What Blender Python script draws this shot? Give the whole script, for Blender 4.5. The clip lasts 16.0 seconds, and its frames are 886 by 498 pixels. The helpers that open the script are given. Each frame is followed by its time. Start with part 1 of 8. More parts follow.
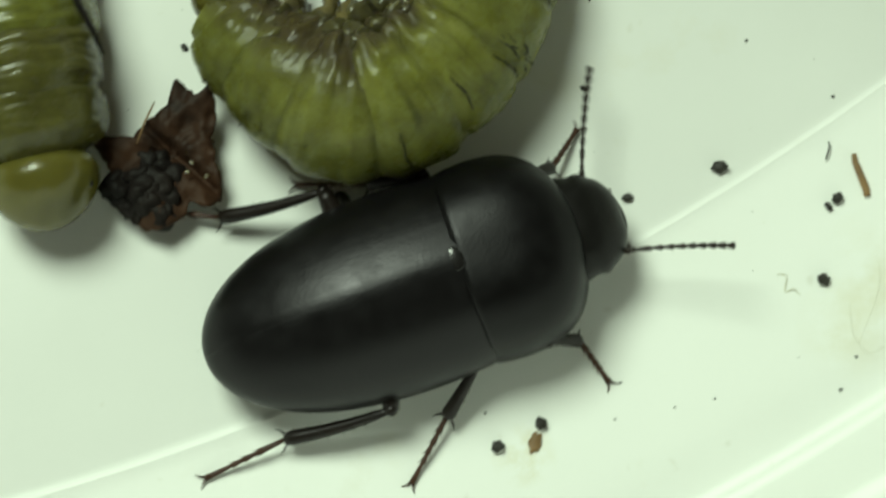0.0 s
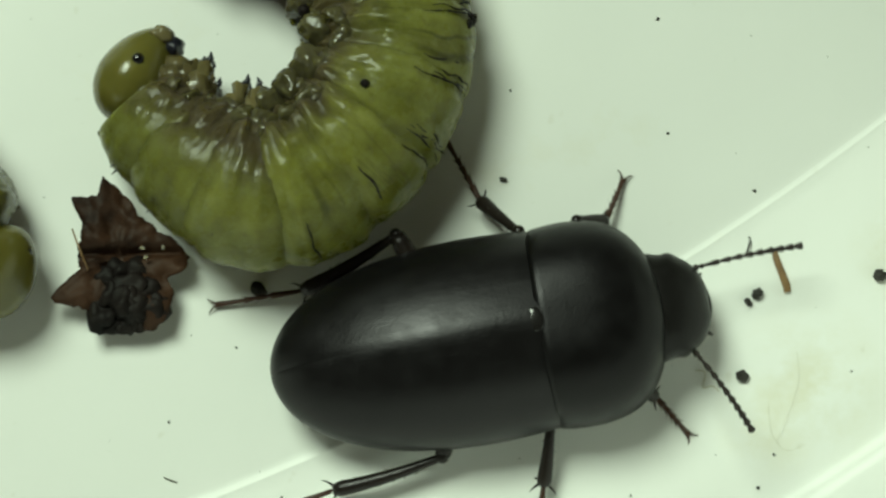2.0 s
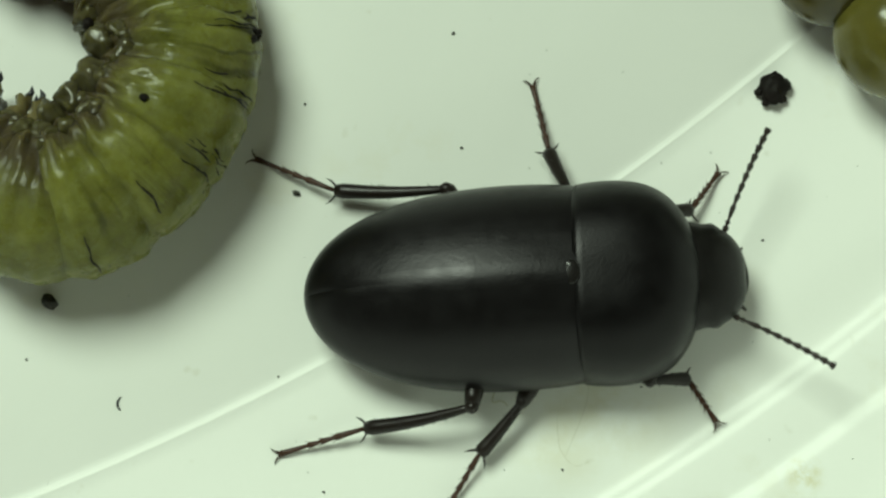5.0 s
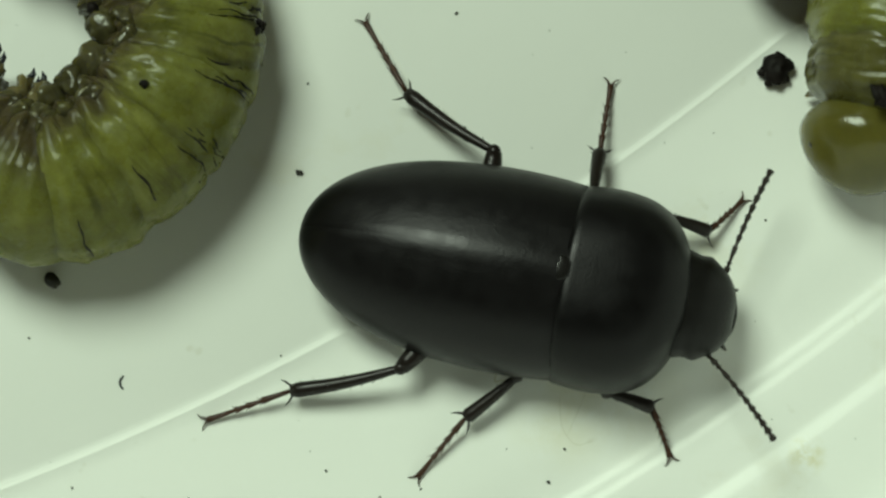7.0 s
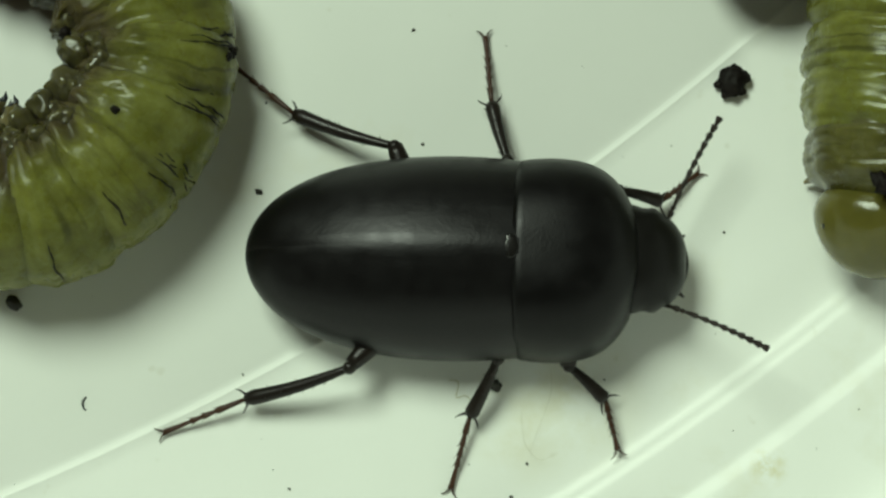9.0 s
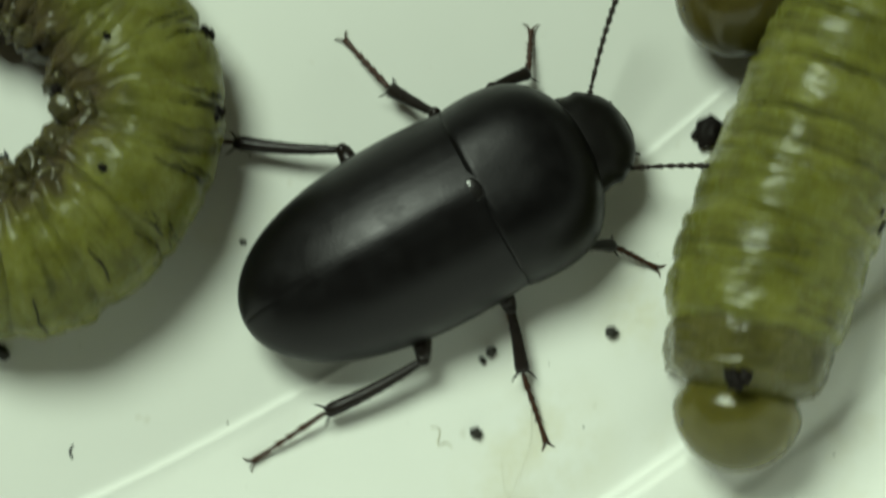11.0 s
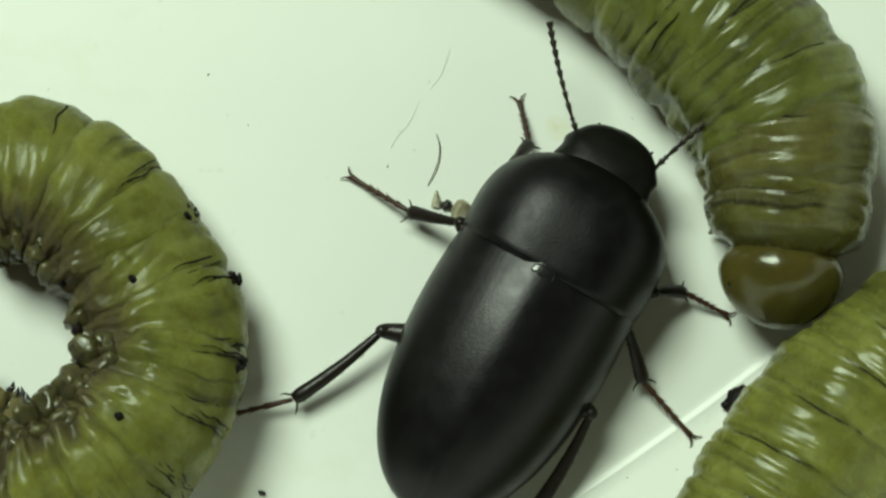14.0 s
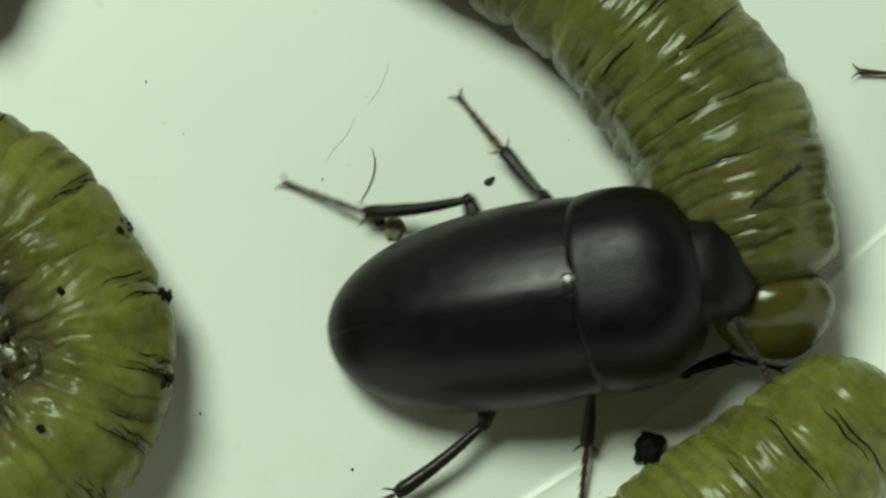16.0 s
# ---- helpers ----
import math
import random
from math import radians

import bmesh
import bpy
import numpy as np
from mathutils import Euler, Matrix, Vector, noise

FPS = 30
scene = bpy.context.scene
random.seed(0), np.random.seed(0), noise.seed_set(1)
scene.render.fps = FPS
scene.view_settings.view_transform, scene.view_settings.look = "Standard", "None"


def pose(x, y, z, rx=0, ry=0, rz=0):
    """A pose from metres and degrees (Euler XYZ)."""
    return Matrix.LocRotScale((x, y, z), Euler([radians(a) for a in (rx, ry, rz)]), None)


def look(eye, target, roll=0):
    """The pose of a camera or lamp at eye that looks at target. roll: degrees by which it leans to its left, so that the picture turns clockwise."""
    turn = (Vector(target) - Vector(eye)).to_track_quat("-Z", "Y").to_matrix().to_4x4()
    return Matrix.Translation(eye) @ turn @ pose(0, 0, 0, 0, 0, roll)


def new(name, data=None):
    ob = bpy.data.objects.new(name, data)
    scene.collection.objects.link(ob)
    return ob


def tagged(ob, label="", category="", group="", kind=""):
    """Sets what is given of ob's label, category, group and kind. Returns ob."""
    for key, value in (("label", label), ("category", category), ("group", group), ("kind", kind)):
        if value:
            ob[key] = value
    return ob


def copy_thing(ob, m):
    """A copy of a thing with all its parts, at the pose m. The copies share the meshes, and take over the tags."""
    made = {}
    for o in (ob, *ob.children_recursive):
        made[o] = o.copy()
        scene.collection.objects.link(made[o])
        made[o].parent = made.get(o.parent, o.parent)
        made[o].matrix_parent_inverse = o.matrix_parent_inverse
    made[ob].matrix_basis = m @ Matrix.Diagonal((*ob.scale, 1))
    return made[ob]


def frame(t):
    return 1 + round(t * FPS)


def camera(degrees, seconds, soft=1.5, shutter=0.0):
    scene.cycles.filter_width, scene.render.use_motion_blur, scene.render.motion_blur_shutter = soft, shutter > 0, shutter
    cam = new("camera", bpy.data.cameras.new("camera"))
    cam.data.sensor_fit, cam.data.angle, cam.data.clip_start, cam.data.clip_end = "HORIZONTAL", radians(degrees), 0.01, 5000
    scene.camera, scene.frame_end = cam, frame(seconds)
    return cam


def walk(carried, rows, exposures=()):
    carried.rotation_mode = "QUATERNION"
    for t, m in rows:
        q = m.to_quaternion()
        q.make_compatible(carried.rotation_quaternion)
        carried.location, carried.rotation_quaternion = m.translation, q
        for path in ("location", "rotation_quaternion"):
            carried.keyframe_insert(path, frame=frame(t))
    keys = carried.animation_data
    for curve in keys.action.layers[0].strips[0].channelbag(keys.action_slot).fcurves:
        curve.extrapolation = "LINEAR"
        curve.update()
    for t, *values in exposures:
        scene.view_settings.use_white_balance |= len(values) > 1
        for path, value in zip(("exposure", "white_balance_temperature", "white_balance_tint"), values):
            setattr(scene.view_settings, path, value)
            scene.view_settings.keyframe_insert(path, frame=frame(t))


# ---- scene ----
# ---- camera ----
MM = 0.001


def mm(x, y, z, rx=0, ry=0, rz=0):
    """A pose from millimetres and degrees."""
    return pose(x * MM, y * MM, z * MM, rx, ry, rz)


cam = camera(14.0, 16.0, soft=2.5, shutter=0.5)
walk(cam, [
    (0, mm(-6.471, -26.077, 132.521, 9.963, -0.024, -0.853)),
    (0.5, mm(-4.471, -24.162, 132.175, 9.901, 0.021, -0.641)),
    (1, mm(-4.006, -24.108, 132.038, 9.982, 0.048, -0.415)),
    (1.5, mm(-4.121, -22.832, 131.988, 9.859, -0.124, -0.301)),
    (2, mm(-3.396, -22.384, 132.092, 9.889, -0.151, -0.243)),
    (2.5, mm(-2.135, -23.973, 131.900, 10.249, 0.112, -0.176)),
    (3, mm(-1.575, -23.635, 131.591, 10.122, 0.022, -0.186)),
    (3.5, mm(0.000, -23.412, 131.487, 10.104, 0.037, -0.000)),
    (4, mm(3.229, -22.599, 131.857, 10.013, 0.033, 0.075)),
    (4.2, mm(4.940, -22.009, 131.957, 9.980, 0.092, -0.105)),
    (6.3, mm(4.298, -22.414, 132.327, 10.025, -0.325, 0.562)),
    (6.5, mm(4.606, -22.256, 132.193, 9.953, -0.088, 0.463)),
    (7, mm(4.845, -23.241, 132.038, 10.143, 0.030, 0.217)),
    (7.5, mm(5.342, -22.570, 131.764, 9.922, 0.007, 0.005)),
    (8, mm(6.056, -22.873, 132.120, 9.920, -0.046, -0.065)),
    (8.5, mm(5.722, -22.663, 132.772, 9.988, 0.064, -0.235)),
    (8.7, mm(5.907, -22.228, 132.609, 9.925, 0.054, -0.457)),
    (10.8, mm(6.344, -22.183, 134.435, 9.986, 0.047, -0.945)),
    (11, mm(7.000, -20.691, 135.036, 9.901, 0.173, -0.784)),
    (11.5, mm(6.911, -14.535, 133.981, 10.067, -0.012, 0.342)),
    (12, mm(6.615, -14.381, 134.520, 10.048, -0.005, 1.180)),
    (12.5, mm(6.872, -14.936, 134.437, 9.940, 0.058, 1.487)),
    (13, mm(7.180, -14.643, 134.429, 9.975, 0.034, 1.691)),
    (13.5, mm(6.811, -12.844, 134.077, 9.976, -0.014, 2.064)),
    (14, mm(6.836, -10.970, 134.631, 10.036, 0.048, 2.536)),
    (14.5, mm(6.153, -9.434, 133.693, 9.999, 0.035, 2.573)),
    (15, mm(6.157, -8.201, 134.517, 10.063, 0.048, 2.941)),
    (15.5, mm(8.744, -8.505, 133.312, 10.010, -0.044, 3.502)),
    (16, mm(9.839, -10.071, 134.496, 10.011, -0.085, 4.411)),
], [(0, -0.12), (0.5, -0.24), (1, -0.26), (1.5, -0.22), (2, -0.18), (3.5, -0.14), (4.2, -0.18), (6.3, -0.44), (7, -0.46), (8.5, -0.4), (10.8, -0.38), (11, -0.36), (11.5, -0.15), (12.5, -0.04), (13.5, 0.01), (14.5, -0.07), (15, -0.2), (15.5, -0.26), (16, -0.22)])

# ---- light: a desk lamp above the far side of the tub, and the pale room ----
world = bpy.data.worlds.new("room")
scene.world = world
world.use_nodes = True
background = world.node_tree.nodes["Background"]
background.inputs["Color"].default_value = (1.08, 0.93, 0.58, 1)
background.inputs["Strength"].default_value = 0.04

lamp_data = bpy.data.lights.new("desk_lamp", "AREA")
lamp_data.shape, lamp_data.size = "DISK", 0.24
lamp_data.energy, lamp_data.color = 3.3, (0.816, 1.0, 0.758)
lamp = new("desk_lamp", lamp_data)
lamp.matrix_basis = look((-0.180, 0.228, 0.480), (0.005, 0.005, 0))


# ---- materials ----
def nodes_of(name):
    m = bpy.data.materials.new(name)
    m.use_nodes = True
    t = m.node_tree
    return m, t, t.nodes["Principled BSDF"]


def add(t, kind, **values):
    n = t.nodes.new(kind)
    for k, v in values.items():
        n.inputs[k.replace("_", " ")].default_value = v
    return n


def noise_of(t, scale, detail=4.0, rough=0.55, stretch=None, seed=0.0, vary=False):
    co = t.nodes.new("ShaderNodeTexCoord")
    mp = t.nodes.new("ShaderNodeMapping")
    mp.inputs["Scale"].default_value = stretch or (1, 1, 1)
    mp.inputs["Location"].default_value = (seed, seed * 0.7, seed * 1.3)
    t.links.new(co.outputs["Object"], mp.inputs["Vector"])
    n = add(t, "ShaderNodeTexNoise", Scale=scale, Detail=detail, Roughness=rough)
    if vary:
        info = t.nodes.new("ShaderNodeObjectInfo")
        own = t.nodes.new("ShaderNodeVectorMath")
        own.operation = "SCALE"
        own.inputs[0].default_value = (0.31, 0.23, 0.17)
        t.links.new(info.outputs["Random"], own.inputs["Scale"])
        t.links.new(own.outputs[0], mp.inputs["Location"])
    t.links.new(mp.outputs["Vector"], n.inputs["Vector"])
    return n.outputs["Fac"]


def ramp(t, fac, stops):
    r = t.nodes.new("ShaderNodeValToRGB")
    e = r.color_ramp.elements
    while len(e) < len(stops):
        e.new(0.5)
    for s, (p, c) in zip(e, stops):
        s.position, s.color = p, (*c, 1) if len(c) == 3 else c
    t.links.new(fac, r.inputs["Fac"])
    return r.outputs["Color"]


def mix(t, fac, a, b, mode="MIX"):
    n = t.nodes.new("ShaderNodeMix")
    n.data_type, n.blend_type = "RGBA", mode
    for value, slot in ((fac, 0), (a, 6), (b, 7)):
        if isinstance(value, (int, float, tuple)):
            n.inputs[slot].default_value = value if not isinstance(value, tuple) else (*value, 1)
        else:
            t.links.new(value, n.inputs[slot])
    return n.outputs[2]


def bump(t, p, height, strength, distance):
    b = add(t, "ShaderNodeBump", Strength=strength, Distance=distance)
    t.links.new(height, b.inputs["Height"])
    t.links.new(b.outputs["Normal"], p.inputs["Normal"])
    return b


def simple(name, dark, light, rough, scale, bump_mm=0.0, metal=0.0, spec=0.5, sss=0.0):
    """A material with two tones of noise, and grain."""
    m, t, p = nodes_of(name)
    t.links.new(ramp(t, noise_of(t, scale), [(0.3, dark), (0.7, light)]), p.inputs["Base Color"])
    p.inputs["Roughness"].default_value, p.inputs["Metallic"].default_value = rough, metal
    p.inputs["Specular IOR Level"].default_value = spec
    if sss:
        p.inputs["Subsurface Weight"].default_value = sss
        p.inputs["Subsurface Radius"].default_value = (1.0, 0.8, 0.3)
        p.inputs["Subsurface Scale"].default_value = 0.8 * MM
    if bump_mm:
        bump(t, p, noise_of(t, scale * 4, 5), 0.8, bump_mm * MM)
    return m


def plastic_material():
    """White tub plastic with faint yellow-brown smears and scuffs."""
    m, t, p = nodes_of("white_plastic")
    # the middle disc is a little greyer; outside the rib the plastic is whiter
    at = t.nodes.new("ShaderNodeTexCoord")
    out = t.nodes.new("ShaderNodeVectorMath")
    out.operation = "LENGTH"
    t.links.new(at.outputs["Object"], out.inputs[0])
    past_rib = add(t, "ShaderNodeMapRange", From_Min=101.6 * MM, From_Max=101.8 * MM)
    t.links.new(out.outputs["Value"], past_rib.inputs["Value"])
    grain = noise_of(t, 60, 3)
    # the greyer tone, for the disc inside the rib
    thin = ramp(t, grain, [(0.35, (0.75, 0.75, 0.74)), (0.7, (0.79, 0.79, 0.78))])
    tone = mix(t, past_rib.outputs[0], thin, ramp(t, grain, [(0.35, (0.875, 0.875, 0.865)), (0.7, (0.91, 0.91, 0.90))]))
    smear = ramp(t, noise_of(t, 190, 6, 0.6, seed=4.1), [(0.62, (0, 0, 0)), (0.76, (1, 1, 1))])
    c = mix(t, mix(t, 0.22, (0, 0, 0), smear), tone, (0.62, 0.56, 0.36))
    for x, y, r, seed, size, much in ((10.6, -4.6, 3.4, 3.3, 420, 0.4), (9.0, -6.0, 2.2, 8.1, 420, 0.35), (14.5, 0.5, 2.6, 5.7, 420, 0.4), (18.1, -7.3, 0.9, 1.2, 1500, 1.0), (9.84, 17.7, 0.6, 2.9, 1500, 0.9), (-3.2, -10.6, 1.3, 4.4, 900, 0.7)):
        co = t.nodes.new("ShaderNodeTexCoord")
        far = t.nodes.new("ShaderNodeVectorMath")
        far.operation = "DISTANCE"
        far.inputs[1].default_value = ((x - TUB[0]) * MM, (y - TUB[1]) * MM, 0)
        t.links.new(co.outputs["Object"], far.inputs[0])
        near = add(t, "ShaderNodeMapRange", From_Min=r * MM, From_Max=0.0)
        t.links.new(far.outputs["Value"], near.inputs["Value"])
        blot = ramp(t, noise_of(t, size, 6, 0.65, seed=seed), [(0.42, (0, 0, 0)), (0.62, (1, 1, 1))])
        c = mix(t, mix(t, much, (0, 0, 0), mix(t, 1.0, blot, near.outputs[0], "MULTIPLY")), c, (0.66, 0.60, 0.36))
    fleck = ramp(t, noise_of(t, 900, 2, 0.5, seed=2.2), [(0.71, (0, 0, 0)), (0.77, (1, 1, 1))])
    c = mix(t, mix(t, 0.18, (0, 0, 0), fleck), c, (0.45, 0.40, 0.28))
    t.links.new(c, p.inputs["Base Color"])
    p.inputs["Roughness"].default_value = 0.36
    p.inputs["Specular IOR Level"].default_value = 0.45
    bump(t, p, noise_of(t, 350, 4), 0.25, 0.05 * MM)
    return m


def chitin_material(name, base, rough, pits, coat=0.0):
    """Beetle armour: satin black with fine pits."""
    m, t, p = nodes_of(name)
    lo = tuple(v * 0.7 for v in base)
    t.links.new(ramp(t, noise_of(t, 700, 4), [(0.35, lo), (0.7, base)]), p.inputs["Base Color"])
    r = ramp(t, noise_of(t, 1500, 3), [(0.3, (rough * 0.85,) * 3), (0.7, (rough * 1.15,) * 3)])
    t.links.new(r, p.inputs["Roughness"])
    p.inputs["Specular IOR Level"].default_value = 0.26
    p.inputs["Specular Tint"].default_value = (0.98, 0.92, 1.0, 1)
    p.inputs["Coat Weight"].default_value, p.inputs["Coat Roughness"].default_value = coat, 0.12
    bump(t, p, noise_of(t, 9000, 2, 0.6), pits, 0.03 * MM)
    return m


def elytron_material():
    """Satin black with faint long striae and fine pits."""
    m, t, p = nodes_of("elytron_black")
    t.links.new(ramp(t, noise_of(t, 500, 4, stretch=(0.3, 1, 1)), [(0.3, (0.0022, 0.0020, 0.0022)), (0.7, (0.0042, 0.0038, 0.0042))]), p.inputs["Base Color"])
    t.links.new(ramp(t, noise_of(t, 1300, 4), [(0.3, (0.31,) * 3), (0.7, (0.43,) * 3)]), p.inputs["Roughness"])
    p.inputs["Specular IOR Level"].default_value = 0.34
    p.inputs["Specular Tint"].default_value = (0.98, 0.92, 1.0, 1)
    striae = noise_of(t, 1500, 2, 0.5, stretch=(0.04, 1, 0.25))
    pits = noise_of(t, 7000, 2, 0.6)
    h = mix(t, 0.4, striae, pits)
    bump(t, p, h, 0.36, 0.04 * MM)
    return m


def calc(t, op, a, b=None):
    n = t.nodes.new("ShaderNodeMath")
    n.operation = op
    for slot, value in ((0, a), (1, b)):
        if isinstance(value, (int, float)):
            n.inputs[slot].default_value = value
        elif value is not None:
            t.links.new(value, n.inputs[slot])
    return n.outputs[0]


def larva_material(name, ventral=0.0, tint=(1, 1, 1), streak=1.0, curl=0.0, belly=(0.15, 0.125, 0.055), back=False, clean=0.52, spec=0.32, bold=1.0, relief=0.6, gloss=(0.16, 0.34), edge=-0.3):
    """Translucent yellow-green skin with dark lines across. ventral: how far the underside turns to the belly's colour; curl: the radius in mm by which the ring is bent."""
    m, t, p = nodes_of(name)
    ch = lambda c: tuple(a * b for a, b in zip(c, tint))
    c = ramp(t, noise_of(t, 260, 4, vary=True), [(0.25, ch((0.100, 0.103, 0.015))), (0.50, ch((0.170, 0.173, 0.028))), (0.78, ch((0.25, 0.245, 0.050)))])
    c = mix(t, 0.35, c, ramp(t, noise_of(t, 900, 5, 0.65, vary=True), [(0.36, ch((0.066, 0.060, 0.014))), (0.5, ch((0.16, 0.165, 0.028))), (0.66, ch((0.27, 0.28, 0.075)))]))
    co = t.nodes.new("ShaderNodeTexCoord")
    sep = t.nodes.new("ShaderNodeSeparateXYZ")
    t.links.new(co.outputs["Object"], sep.inputs[0])
    x, z = sep.outputs["X"], sep.outputs["Z"]
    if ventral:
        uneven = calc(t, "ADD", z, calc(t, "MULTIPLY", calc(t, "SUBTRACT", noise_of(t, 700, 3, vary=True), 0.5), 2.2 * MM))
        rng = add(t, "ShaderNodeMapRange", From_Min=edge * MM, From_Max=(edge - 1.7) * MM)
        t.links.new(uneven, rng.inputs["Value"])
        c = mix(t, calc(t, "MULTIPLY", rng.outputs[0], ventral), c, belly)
    # grimy lines across the ring, two or three together, broken and wandering
    if curl:
        x = calc(t, "DIVIDE", x, calc(t, "ADD", calc(t, "MULTIPLY", z, 1 / (curl * MM)), 1.0))
    wander = calc(t, "MULTIPLY", calc(t, "SUBTRACT", noise_of(t, 190, 4, 0.5, stretch=(0.15, 1, 1), vary=True), 0.5), 2.0 * MM)
    xs = calc(t, "ADD", x, wander)
    mask = ramp(t, noise_of(t, 170, 3, 0.5, stretch=(0.1, 1, 1), vary=True), [(clean, (0, 0, 0)), (clean + 0.06, (1, 1, 1))])
    broken = ramp(t, noise_of(t, 1400, 3, 0.6, stretch=(1, 0.6, 0.6), vary=True), [(0.28, (0, 0, 0)), (0.42, (1, 1, 1))])
    near = calc(t, "ABSOLUTE", xs)
    total = None
    for at, w in ((0.22, 0.048), (-0.30, 0.022)):
        d = calc(t, "ABSOLUTE", calc(t, "SUBTRACT", xs, at * MM))
        ln = add(t, "ShaderNodeMapRange", From_Min=w * 1.9 * bold * MM, From_Max=w * 0.7 * bold * MM)
        t.links.new(d, ln.inputs["Value"])
        total = ln.outputs[0] if total is None else calc(t, "MAXIMUM", total, ln.outputs[0])
    dark = mix(t, 1.0, mix(t, 1.0, total, mask, "MULTIPLY"), broken, "MULTIPLY")
    band = add(t, "ShaderNodeMapRange", From_Min=0.34 * MM, From_Max=0.12 * MM)
    t.links.new(near, band.inputs["Value"])
    if back:
        up = add(t, "ShaderNodeMapRange", From_Min=0.2 * MM, From_Max=1.6 * MM)
        t.links.new(z, up.inputs["Value"])
        dark = mix(t, 1.0, dark, up.outputs[0], "MULTIPLY")
    stain = mix(t, 1.0, mix(t, 1.0, band.outputs[0], mask, "MULTIPLY"), broken, "MULTIPLY")
    c = mix(t, mix(t, 0.45 * streak, (0, 0, 0), stain), c, (0.055, 0.045, 0.022))
    c = mix(t, mix(t, 0.92 * streak, (0, 0, 0), dark), c, (0.012, 0.010, 0.007))
    hairs = ramp(t, noise_of(t, 420, 4, 0.6, stretch=(3.6, 0.42, 0.42), vary=True), [(0.46, (0, 0, 0)), (0.485, (1, 1, 1)), (0.505, (1, 1, 1)), (0.53, (0, 0, 0))])
    patch = ramp(t, noise_of(t, 240, 3, seed=7.3, vary=True), [(0.54, (0, 0, 0)), (0.60, (1, 1, 1))])
    c = mix(t, mix(t, 0.45 * streak, (0, 0, 0), mix(t, 1.0, hairs, patch, "MULTIPLY")), c, (0.022, 0.016, 0.008))
    grime = ramp(t, noise_of(t, 1500, 3, seed=1.7, vary=True), [(0.66, (0, 0, 0)), (0.76, (1, 1, 1))])
    c = mix(t, mix(t, 0.5, (0, 0, 0), grime), c, (0.07, 0.055, 0.018))
    t.links.new(c, p.inputs["Base Color"])
    t.links.new(ramp(t, noise_of(t, 1200, 3, vary=True), [(0.35, (gloss[0],) * 3), (0.7, (gloss[1],) * 3)]), p.inputs["Roughness"])
    p.inputs["Subsurface Weight"].default_value = 0.65
    p.inputs["Subsurface Radius"].default_value = (1.0, 1.0, 0.25)
    p.inputs["Subsurface Scale"].default_value = 1.3 * MM
    p.inputs["Specular IOR Level"].default_value = spec
    bump(t, p, mix(t, 0.6, noise_of(t, 800, 4, stretch=(2.0, 0.7, 0.7), vary=True), noise_of(t, 1500, 4, 0.6, vary=True)), relief, 0.10 * MM)
    return m


TUB = (-48.3, 86.2)
PLASTIC = plastic_material()
TABLE = simple("table_laminate", (0.30, 0.28, 0.25), (0.38, 0.36, 0.33), 0.5, 40, 0.05)
ELYTRON = elytron_material()
CHITIN = chitin_material("black_chitin", (0.003, 0.0028, 0.003), 0.40, 0.2)
HEADSKIN = chitin_material("head_chitin", (0.007, 0.0065, 0.006), 0.40, 0.4)
GLOSSY = chitin_material("glossy_chitin", (0.012, 0.011, 0.011), 0.24, 0.2, 0.6)
LEGSKIN = chitin_material("leg_chitin", (0.013, 0.009, 0.007), 0.36, 0.4, 0.08)
TARSUS = chitin_material("tarsus_chitin", (0.060, 0.026, 0.014), 0.34, 0.3)
ANTENNA = chitin_material("antenna_chitin", (0.028, 0.020, 0.016), 0.45, 0.6)
EYE = chitin_material("eye", (0.006, 0.006, 0.007), 0.12, 0.1, 0.8)
LARVA = larva_material("larva_skin", 0.2, (0.93, 0.93, 1.2), 0.5, spec=0.28, relief=0.25, bold=1.5, clean=0.56, gloss=(0.18, 0.34))
BELLY = larva_material("belly_skin", 0.0, (0.42, 0.36, 0.95), 0.3, spec=0.4, gloss=(0.16, 0.30))
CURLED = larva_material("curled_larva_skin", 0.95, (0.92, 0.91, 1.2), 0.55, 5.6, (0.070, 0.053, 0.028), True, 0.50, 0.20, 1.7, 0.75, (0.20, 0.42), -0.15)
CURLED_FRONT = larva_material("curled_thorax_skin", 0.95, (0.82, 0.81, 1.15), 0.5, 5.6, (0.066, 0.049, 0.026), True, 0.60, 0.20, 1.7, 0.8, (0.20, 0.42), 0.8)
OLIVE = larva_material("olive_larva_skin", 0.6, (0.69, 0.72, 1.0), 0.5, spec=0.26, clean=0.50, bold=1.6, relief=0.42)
FRONT = larva_material("thorax_skin", 0.7, (0.58, 0.53, 0.9), 0.8, bold=1.3, relief=0.7)
HEAD = simple("larva_head_amber", (0.084, 0.074, 0.014), (0.140, 0.124, 0.027), 0.2, 300, 0.06, sss=0.5)
OLIVE_HEAD = simple("larva_head_olive", (0.052, 0.042, 0.010), (0.092, 0.074, 0.016), 0.2, 300, 0.06, sss=0.5)
PROLEG = simple("proleg_skin", (0.085, 0.068, 0.03), (0.165, 0.135, 0.06), 0.25, 600, 0.03, sss=0.4)
CLAW = simple("dark_claw", (0.010, 0.010, 0.016), (0.03, 0.03, 0.045), 0.35, 900)
LEAF = simple("dry_leaf", (0.008, 0.004, 0.003), (0.060, 0.026, 0.013), 0.6, 500, 0.10, spec=0.2)
CRUMB = simple("black_crumbs", (0.004, 0.003, 0.003), (0.016, 0.011, 0.010), 0.6, 500, 0.03, spec=0.16)
FRASS = simple("black_frass", (0.008, 0.007, 0.006), (0.03, 0.024, 0.018), 0.55, 1200, 0.06)
